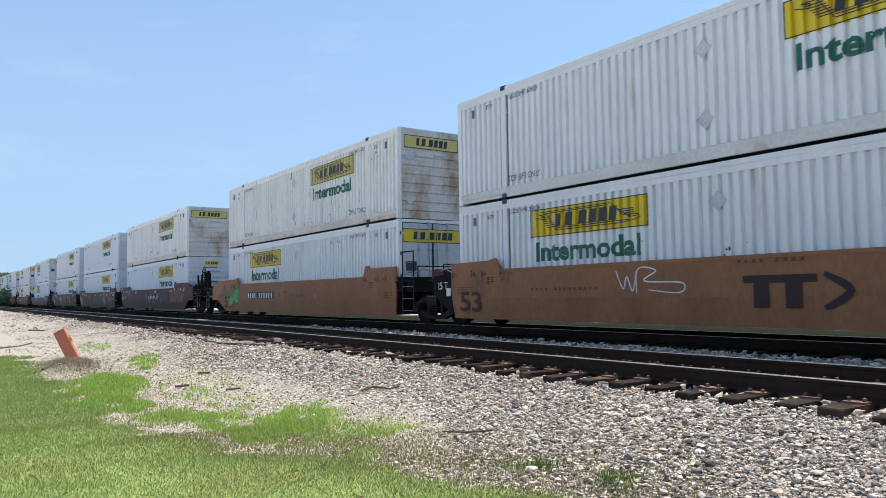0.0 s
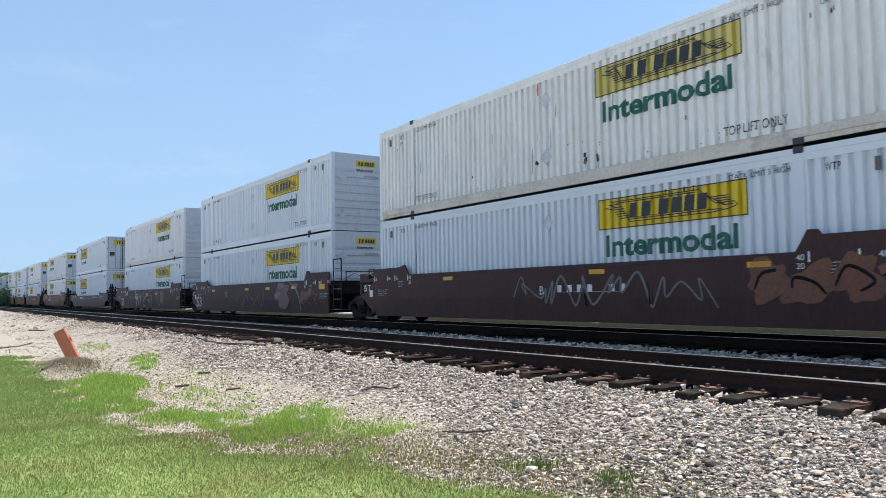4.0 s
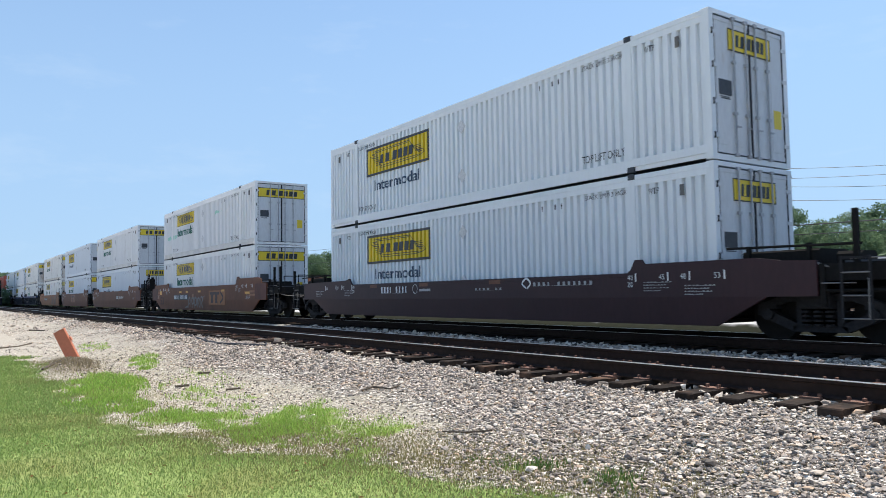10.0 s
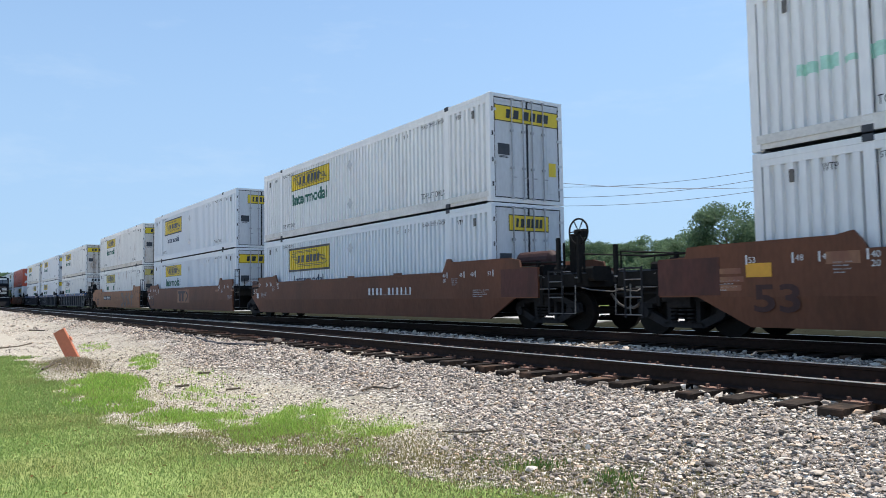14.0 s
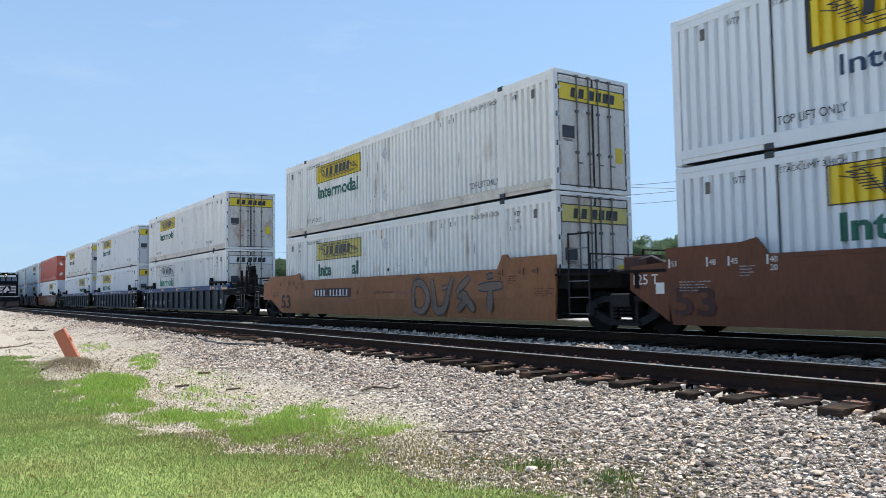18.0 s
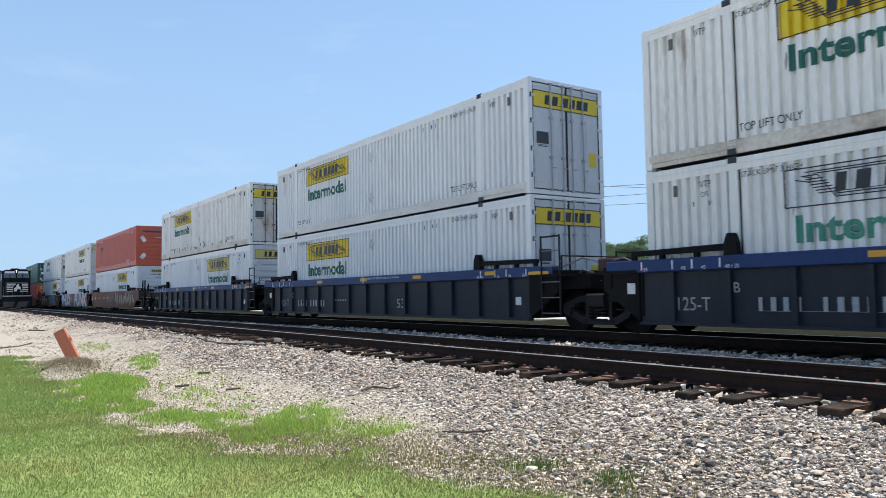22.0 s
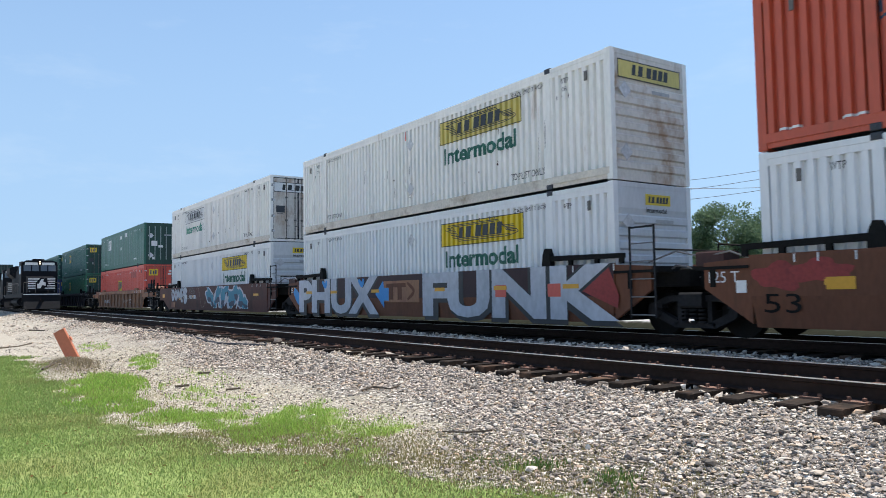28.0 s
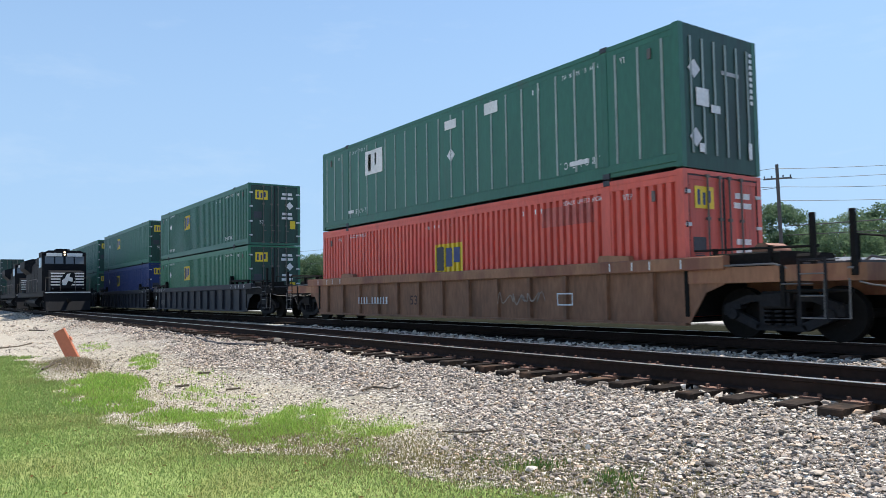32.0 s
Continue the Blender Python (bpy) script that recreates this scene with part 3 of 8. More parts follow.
        for off in (0.56, 0.16):
            k = (sd * off - sd * 0.583) * (1 if turn == 0 else -1)
            part("lock_rod", cached(("rod", door == "end_white"), lambda: Shape().tube((0.022, 0, 0.1), (0.022, 0, C_HIGH - 0.08), 0.019, 8).box(-0.01, 0.045, -0.05, 0.05, 0.09, 0.15).box(-0.01, 0.045, -0.05, 0.05, C_HIGH - 0.14, C_HIGH - 0.08)
                 .box(-0.01, 0.04, -0.05, 0.05, 0.9, 0.96).box(-0.01, 0.04, -0.05, 0.05, 1.9, 1.96).box(0.03, 0.05, -0.02, 0.13, 0.66, 0.69).mesh("lock_rod", M["rod_pale" if door == "end_white" else "rod"])), d, "galvanised lock rod", at=pose(0, k, 0))
        part("gasket", cached(("gasket", sd), lambda: Shape().prism([(sd * -0.575, 0.115), (sd * 0.578, 0.115), (sd * 0.578, C_HIGH - 0.1), (sd * -0.575, C_HIGH - 0.1), (sd * -0.575, C_HIGH - 0.125), (sd * 0.545, C_HIGH - 0.125), (sd * 0.545, 0.14), (sd * -0.553, 0.14), (sd * -0.553, C_HIGH - 0.127), (sd * -0.575, C_HIGH - 0.127)], -0.05, -0.006, "x").mesh("gasket", M["gasket"])), d, "black rubber seal")
    part("door_header", cached(("dh", fk), lambda: Shape().box(-0.08, -0.004, -w + 0.13, w - 0.13, C_HIGH - 0.09, C_HIGH, 0.01).mesh("door_header", M[fk])), c, at=pose(door_x, 0, 0, 0, 0, turn))
    part("door_sill", cached(("ds", fk), lambda: Shape().box(-0.08, -0.004, -w + 0.13, w - 0.13, 0.0, 0.11, 0.01).mesh("door_sill", M[fk])), c, at=pose(door_x, 0, 0, 0, 0, turn))
    if extra:
        extra(c)
    if logo:
        livery(c, lead, logo, u < -375)
    MOVERS.append((c, u - C_LEN / 2, YF, BASE_Z + rise + level * C_HIGH, "far"))
    return c


def film(c, name, x0, x1, z0, z1, key, lift=0.005, label=""):
    """a painted or stuck-on field that follows the corrugated wall"""
    me = cached(("film", round(x0, 3), round(x1, 3), round(z0, 3), round(z1, 3), key, lift), lambda: corrugated(x0, x1, z0, z1, -C_WID / 2 + 0.012, lift=lift, back=False).mesh(name, M[key]))
    return part(name, me, c, label)


def letters_apart(me):
    """the meshes of a text's letters, one each, in order"""
    root = list(range(len(me.vertices)))

    def find(i):
        while root[i] != i:
            root[i] = root[root[i]]
            i = root[i]
        return i
    for p in me.polygons:
        for v in p.vertices[1:]:
            root[find(v)] = find(p.vertices[0])
    sets = {}
    for p in me.polygons:
        sets.setdefault(find(p.vertices[0]), []).append(p)
    out = []
    for polys in sets.values():
        ids = sorted({v for p in polys for v in p.vertices})
        at = {v: i for i, v in enumerate(ids)}
        m = bpy.data.meshes.new("letter")
        m.from_pydata([me.vertices[v].co[:] for v in ids], [], [tuple(at[v] for v in p.vertices) for p in polys])
        m.materials.append(me.materials[0])
        out.append(m)
    return sorted(out, key=lambda m: m.vertices[0].co.x)


def words(c, text, x, z, high, key, wide=None, bold=0.0, right=False):
    """letters that follow the wall from x on (or up to x), wide metres long"""
    me = lettering(text, high, key, bold=bold)
    w0 = max(v.co.x for v in me.vertices)
    wide = wide or w0
    x0 = x - wide if right else x
    k = wide / w0

    def draped():
        bm = bmesh.new()
        bm.from_mesh(me)
        for v in bm.verts:
            v.co.x *= k
        for b in rib_breaks(x0, x0 + wide)[1:-1]:
            bmesh.ops.bisect_plane(bm, geom=bm.verts[:] + bm.edges[:] + bm.faces[:], dist=1e-5, plane_co=(b - x0, 0, 0), plane_no=(1, 0, 0))
        for v in bm.verts:
            v.co.y = min(rib(v.co.x + x0), 0.024)
        out = bpy.data.meshes.new("lettering")
        bm.to_mesh(out)
        bm.free()
        out.materials.append(M[key])
        return out
    me2 = cached(("drape", text, round(x0, 3), high, key, round(wide, 3)), draped)
    at = pose(x0, -C_WID / 2 + 0.012 - 0.009, z)
    if high < 0.3:
        part("lettering", me2, c, at=at)["kind"] = "stuff"
        return
    for m in cached(("apart", text, round(x0, 3), high, key, round(wide, 3)), lambda: letters_apart(me2)):
        part("letter", m, c, at=at)


def bars_on_wall(c, x, z, wide, high, n, key, right=False):
    """writing too small or private to copy: a row of plain bars"""
    x0 = x - wide if right else x
    def make():
        s = Shape()
        rnd = random.Random(int(abs(x0) * 100))
        for i in range(n):
            a = x0 + wide * i / n
            q = corrugated(a, a + wide / n * rnd.uniform(0.25, 0.45), z, z + high, -C_WID / 2 + 0.012, lift=0.006, back=False)
            s.add(q.v, q.f)
        return s.mesh("marking", M[key])
    ob = part("marking", cached(("bars", round(x0, 3), z, wide, n, key), make), c)
    ob["kind"] = "stuff"
    return ob


def scroll(s, x0, x1, z0, z1, flat=True):
    """outline of a slanted banner with curled ends, as thin bars"""
    w, hh = x1 - x0, z1 - z0
    y = -C_WID / 2 + 0.012 - 0.012
    lines = [[(0.08, 0.80), (0.16, 0.80), (0.24, 0.16), (0.80, 0.16)], [(0.10, 0.90), (0.72, 0.90), (0.82, 0.42), (0.93, 0.42)],
             [(0.05, 0.72), (0.12, 0.62), (0.13, 0.74), (0.08, 0.80)], [(0.93, 0.42), (0.95, 0.30), (0.90, 0.22), (0.80, 0.16)], [(0.24, 0.24), (0.86, 0.24)], [(0.14, 0.84), (0.70, 0.84)],
             [(0.74, 0.80), (0.86, 0.36)], [(0.76, 0.70), (0.88, 0.33)]]
    lines += [[(0.10 + 0.012 * k, 0.70 - 0.08 * k), (0.19 + 0.012 * k, 0.70 - 0.08 * k)] for k in range(6)] + [[(0.79 + 0.018 * k, 0.62 - 0.07 * k), (0.90 + 0.006 * k, 0.62 - 0.07 * k)] for k in range(5)]
    t = 0.010
    for ln in lines:
        for (a, b), (p, q) in zip(ln, ln[1:]):
            A, B = Vector((x0 + a * w, 0, z0 + b * hh)), Vector((x0 + p * w, 0, z0 + q * hh))
            d = (B - A).normalized()
            nn = Vector((-d.z, 0, d.x)) * t
            s.add([(v.x, y, v.z) for v in (A - nn, B - nn, B + nn, A + nn)], [(0, 1, 2, 3)])
    return s


def comb(segs, z0, z1, foot=0.012):
    """one outline: upright blocks that share a thin foot line"""
    out = [(segs[0][0], z0), (segs[-1][1], z0)]
    for a, b in reversed(segs):
        out += [(b, z0 + foot), (b, z1), (a, z1), (a, z0 + foot)]
    return out


def name_blocks(x0, x1, z0, z1, y, key):
    """the owner's name as plain leaning blocks on one foot line"""
    w = x1 - x0
    segs = [(x0 + a * w, x0 + b * w) for a, b in ((0.0, 0.09), (0.17, 0.29), (0.40, 0.53), (0.57, 0.69), (0.73, 0.85), (0.89, 1.0))]
    lean = 0.12 * (z1 - z0)
    out = [(a + (lean if z > z0 + 0.05 else 0.0), z) for a, z in comb(segs, z0, z1)]
    return Shape().prism(out, y, y - 0.002, "y").mesh("emblem", M[key])


def frame_lines(x0, x1, z0, z1, t, y, key):
    s = Shape()
    for a, b, p, q in ((x0, x1, z0, z0 + t), (x0, x1, z1 - t, z1), (x0, x0 + t, z0 + t, z1 - t), (x1 - t, x1, z0 + t, z1 - t)):
        s.add([(a, y, p), (b, y, p), (b, y, q), (a, y, q)], [(0, 1, 2, 3)])
    return s.mesh("emblem_border", M[key])


def livery(c, lead, logo, plain_far=False):
    h = C_LEN / 2
    sg = 1 if lead == "N" else -1            # where the end wall lies
    fill = {"y": "yellow", "f": "yellow", "o": "yellow_old", "w": "white_mark", "p": "yellow_old"}.get(logo)
    y = -C_WID / 2 + 0.012 - 0.010
    if fill:
        big = logo == "f"
        a, b, z0, z1 = (2.72, 6.55, 1.50, 2.44) if big else (2.95, 6.55, 1.84, 2.50)
        x0, x1 = sorted((sg * (h - a), sg * (h - b)))
        em = film(c, "emblem", x0, x1, z0, z1, fill, label="faded yellow emblem" if logo == "o" else "")
        t = 0.075 if big else 0.022
        part("emblem_border", cached(("eb", x0, big), lambda: frame_lines(x0, x1, z0, z1, t, y, "black")), em)
        part("emblem_banner", cached(("es", x0, big), lambda: scroll(Shape(), x0 + t, x1 - t, z0 + t, z1 - t).mesh("emblem_banner", M["black"])), em)
        zz = (z1 - z0)
        part("emblem_block", cached(("en", x0, big), lambda: name_blocks(x0 + 0.24 * (x1 - x0), x0 + 0.76 * (x1 - x0), z0 + zz * (0.36 if big else 0.30), z0 + zz * (0.66 if big else 0.76), y - 0.002, "black")), em)
        key = "livery_navy" if logo == "f" else ("livery_teal" if logo in "w" else "livery_green")
        if logo != "p":
            if big:
                words(c, "Intermodal", x0 + 0.52, 1.0, 0.33, key, wide=2.75, bold=0.012)
            else:
                words(c, "Intermodal", x0 + 0.18, 1.27, 0.43, key, wide=3.2, bold=0.03)
        else:
            words(c, "Inte", x0 + 0.18, 1.27, 0.43, key, wide=1.1, bold=0.03)
            words(c, "al", x0 + 2.85, 1.27, 0.43, key, wide=0.5, bold=0.03)
    dark = "white_mark" if logo in ("orange", "green", "red", "navy") else "black"
    xl = h - CAST
    if plain_far:
        ends(c, lead, logo)
        return
    words(c, "TOP LIFT ONLY", xl - 0.16, 0.40, 0.17, dark, wide=1.25, right=True)
    words(c, "TOP LIFT ONLY", -xl + 0.16, 0.40, 0.15, dark, wide=1.2)
    words(c, "STACK LIMIT 3 HIGH", xl - 0.16, 2.50, 0.10, dark, wide=1.2, right=True)
    words(c, "STACK LIMIT 3 HIGH", -xl + 0.16, 2.50, 0.10, dark, wide=1.15)
    words(c, "WTP", xl + 0.42, 2.42, 0.13, dark, wide=0.26)
    words(c, "WTP", -xl - 0.75, 2.42, 0.13, dark, wide=0.26)
    if logo in ("o", "w", "p"):
        for xa in (xl + 0.42, -xl - 0.75):
            words(c, "OR", xa + 0.06, 2.24, 0.10, dark, wide=0.15)
            bars_on_wall(c, xa - 0.2, 2.08, 0.68, 0.09, 9, dark)
    bars_on_wall(c, xl - 1.9, 2.40, 1.1, 0.12, 10, dark, right=True)
    for z in (0.80, 2.16) if dark == "black" else ():
        part("placard_holder", cached(("plac", logo in ("y", "f")), placard), c, at=pose(-sg * 0.1, -C_WID / 2 + 0.004, z))
    for ex in (-1, 1):
        part("vent", cached("vent", lambda: Shape().box(-0.04, 0.04, -0.03, 0.0, -0.11, 0.11, 0.008).mesh("vent", M["rod"])), c, "small grey air vent", at=pose(ex * (h - 0.72), -C_WID / 2 + 0.006, 2.42))
    for ex in (-1, 1):
        part("red_tag", cached("tag", lambda: Shape().box(-0.025, 0.025, -0.004, 0.0, -0.14, 0.14).mesh("red_tag", M["red"])), c, "red stripe", at=pose(-sg * 0.1 + 0.25 * ex, -C_WID / 2 + 0.004, 2.48)) if ex < 0 and logo in ("o", "p") else None
    ends(c, lead, logo)


# base darker and bluer than the sides: the ends' shade put into the paint
M["end_white"] = mat("shade-toned end wall paint with road film", (0.63, 0.645, 0.66), 0.55, spec=0.2, amount=0.12, dirt=(0.47, 0.43, 0.38), dirt_at=0.63, streak=3)
M["placard_plate"] = mat("grey placard plate", (0.62, 0.62, 0.63), 0.5, amount=0.3, dirt=(0.25, 0.24, 0.24), dirt_at=0.6)


def placard():
    s = Shape()
    r, t = 0.19, 0.022
    pts = [(0, r), (r, 0), (0, -r), (-r, 0)]
    for (a, b), (p, q) in zip(pts, pts[1:] + pts[:1]):
        s.tube((a, 0, b), (p, 0, q), 0.006, 4)
    s.prism(pts, 0.004, -0.003, "y")
    return s.mesh("placard_holder", M["placard_plate"])


def ends(c, lead, logo):
    """what is painted or fixed on the end that leads"""
    h = C_LEN / 2
    if lead == "D":
        if logo in ("y", "f", "o", "p", "w"):
            key = {"o": "yellow_old", "p": "yellow_old", "w": "white_mark"}.get(logo, "yellow")
            slim = Matrix.Diagonal((1, 0.62 if logo == "f" else 1.0, 1, 1))
            em = part("door_banner", cached(("db", key), lambda: Shape().box(-0.006, -0.002, -1.14, 1.14, 2.16, 2.60).mesh("door_banner", M[key])), c, at=pose(h, 0, 0) @ slim)
            s = cached(("dbf", 1), lambda: Shape().box(0, 0.003, -1.14, 1.14, 2.16, 2.185).box(0, 0.003, -1.14, 1.14, 2.575, 2.60).box(0, 0.003, -1.14, -1.115, 2.185, 2.575).box(0, 0.003, 1.115, 1.14, 2.185, 2.575).mesh("banner_border", M["black"]))
            part("banner_border", s, em)
            part("banner_block", cached("dbn", lambda: name_blocks(-0.75, 0.75, 2.26, 2.50, 0, "black")), em, at=pose(0.003, 0, 0, 0, 0, 90))
        plate = cached("dplate", lambda: Shape().box(0, 0.004, -0.2, 0.2, -0.16, 0.14).box(0, 0.006, -0.15, 0.15, -0.235, -0.215).box(0, 0.006, -0.17, 0.12, -0.20, -0.185).mesh("data_plate", M["casting"]))
        part("data_plate", plate, c, "dark data plate", at=pose(h - 0.008, -0.83, 1.42))
        part("warning_sticker", cached("wst", lambda: Shape().box(0, 0.004, -0.13, 0.13, -0.19, 0.19).mesh("warning_sticker", M["yellow"])), c, "yellow warning sticker", at=pose(h - 0.008, 0.9, 0.98))
        for z in (0.45, 1.1, 1.8, 2.45):
            for y in (-1.17, 1.17):
                hg = part("hinge", cached("hinge", lambda: Shape().box(-0.02, 0.014, -0.085, 0.085, -0.035, 0.035, 0.01).mesh("hinge", M["end_white"])), c, at=pose(h, y, z))
                if y < 0:
                    part("hinge_pin", cached("hinge_pin", lambda: Shape().box(0.0, 0.024, -0.016, 0.016, -0.06, 0.06).mesh("hinge_pin", M["gasket"])), hg, "dark hinge pin", at=pose(0, y * 0.045, 0))
    else:
        if logo in ("y", "n"):
            em = part("end_emblem", cached("ee", lambda: Shape().box(-0.004, 0.0, -0.42, 0.42, 2.42, 2.66).mesh("end_emblem", M["yellow"])), c, at=pose(h - 0.004, 0.15, 0))
            part("emblem_block", cached("een", lambda: name_blocks(-0.33, 0.33, 2.47, 2.61, 0, "black")), em, at=pose(0.003, 0, 0, 0, 0, 90))
            me = lettering("Intermodal", 0.11, "black", bold=0.02)
            part("lettering", me, c, at=pose(h - 0.006, -0.25, 2.25, 0, 0, 90))
        elif logo in ("o", "w"):
            em = part("end_banner", cached(("eb2", logo), lambda: Shape().box(-0.004, 0.0, -1.05, 1.05, 2.26, 2.68).mesh("end_banner", M["white_mark" if logo == "w" else "yellow_old"])), c, at=pose(h - 0.004, 0, 0))
            part("banner_border", cached("eb3", lambda: Shape().box(0, 0.003, -1.05, 1.05, 2.26, 2.285).box(0, 0.003, -1.05, 1.05, 2.655, 2.68).box(0, 0.003, -1.05, -1.03, 2.285, 2.655).box(0, 0.003, 1.03, 1.05, 2.285, 2.655).mesh("banner_border", M["black"])), em)
            part("banner_block", cached("eb4", lambda: name_blocks(-0.6, 0.6, 2.36, 2.60, 0, "black")), em, at=pose(0.003, 0, 0, 0, 0, 90))
        bar = cached("numplate", lambda: Shape().box(0, 0.004, -0.3, 0.3, -0.04, 0.04).mesh("marking", M["grey_mark"]))
        part("marking", bar, c, at=pose(h + 0.002, 0.35, 2.06))
        for y in (-0.85,):
            for z in (0.62, 2.0):
                part("placard_holder", cached(("plac", True), placard), c, at=pose(h + 0.01, y, z, 0, 0, 90))


# ---- well cars ----
def truck(parent, x, with_ladder=False):
    t = part("truck", cached("truck", truck_mesh), parent, at=pose(x, 0, 0))
    for k in (-0.89, 0.89):
        w = part("wheelset", cached("wheelset", wheelset_mesh), t, "dark steel wheels on an axle", at=pose(k, 0, 0.457))
        WHEELS.append((w, k))
    return t


WHEELS = []


def truck_mesh():
    s = Shape()
    for sg in (-1, 1):
        y = sg * 1.0
        a, b = y - 0.075, y + 0.075
        s.prism([(-1.12, 0.44), (-1.1, 0.62), (-0.62, 0.80), (0.62, 0.80), (1.1, 0.62), (1.12, 0.44), (0.95, 0.42), (0.92, 0.56), (0.55, 0.68), (-0.55, 0.68), (-0.92, 0.56), (-0.95, 0.42)], a, b, "y")
        for q in (-1, 1):
            s.prism([(q * 1.0, 0.40), (q * 0.92, 0.54), (q * 0.36, 0.29), (q * 0.46, 0.17)][::q], a, b, "y")
            s.box(min(q * 0.30, q * 0.39), max(q * 0.30, q * 0.39), a, b, 0.26, 0.70)
        s.box(-0.46, 0.46, a, b, 0.17, 0.27)
        for k in (-0.89, 0.89):
            s.tube((k, y - sg * 0.05, 0.457), (k, y + sg * 0.15, 0.457), 0.10, 12)
            s.box(k - 0.14, k + 0.14, y - 0.1, y + 0.1, 0.55, 0.66)
        for k in (-0.2, 0, 0.2):
            for i in range(4):
                s.tube((k, y + sg * 0.1, 0.27 + i * 0.075), (k, y + sg * 0.1, 0.305 + i * 0.075), 0.075, 8)
    s.box(-0.26, 0.26, -1.2, 1.2, 0.56, 0.86, 0.04)
    s.tube((0, 0, 0.86), (0, 0, 0.95), 0.3, 16)
    for k in (-0.32, 0.32):
        s.box(k - 0.06, k + 0.06, -1.0, 1.0, 0.36, 0.48)
    return s.mesh("truck", M["frame_steel"])


def wheelset_mesh():
    s = Shape()
    s.tube((0, -1.08, 0), (0, 1.08, 0), 0.085, 12)
    for sg in (-1, 1):
        s.tube((0, sg * 0.70, 0), (0, sg * 0.82, 0), 0.457, 32)
        s.tube((0, sg * 0.68, 0), (0, sg * 0.70, 0), 0.485, 32)
        s.tube((0, sg * 0.82, 0), (0, sg * 0.835, 0), 0.20, 16)
        for i in range(3):
            a = i * 2.094
            s.tube((0.045 * math.cos(a), sg * 1.08, 0.045 * math.sin(a)), (0.045 * math.cos(a), sg * 1.1, 0.045 * math.sin(a)), 0.018, 6)
    return s.mesh("wheelset", M["wheel"])


HALF = C_LEN / 2
ART, CPL = 1.62, 3.72         # container end to the joint: articulated, coupled



def brake_stand():
    s = Shape()
    s.box(-0.09, 0.09, -0.16, 0.16, 1.3, 2.4, 0.03).box(-0.05, 0.3, -0.05, 0.05, 2.3, 2.5).box(-0.28, -0.24, -0.2, -0.16, 1.3, 2.2)
    s.box(0.25, 0.75, -0.3, 0.3, 1.3, 1.62, 0.05)
    return s.mesh("brake_stand", M["truck"])


def brake_wheel():
    s = Shape()
    n, r = 20, 0.29
    ring = [(r * math.cos(2 * math.pi * i / n), 0, r * math.sin(2 * math.pi * i / n)) for i in range(n + 1)]
    s.bar(ring, 0.022, 6)
    for i in range(6):
        a = i * math.pi / 3
        s.tube((0, 0, 0), (r * math.cos(a), 0, r * math.sin(a)), 0.014, 5)
    s.tube((0, -0.05, 0), (0, 0.05, 0), 0.05, 10)
    return s.mesh("brake_wheel", M["truck"])


def ladder(c, x, x0, x1, z0, z1):
    def rails_():
        s = Shape()
        for k in (x0, x1):
            s.box(k - 0.02, k + 0.02, -0.012, 0.012, z0, z1)
        return s.box(x0, x1, 0.004, 0.012, z1 - 0.05, z1 - 0.01).mesh("ladder", M["frame_steel"])
    lad = part("ladder", cached(("lad", x0, z1), rails_), c, "dark steel ladder with worn rungs", at=pose(x, -1.53, 0))
    z = z0 + 0.06
    while z < z1 - 0.1:
        part("rung", cached(("rung", x0), lambda: Shape().tube((x0, 0, 0), (x1, 0, 0), 0.014, 6).mesh("rung", M["worn"])), lad, at=pose(0, 0, z))
        z += 0.36


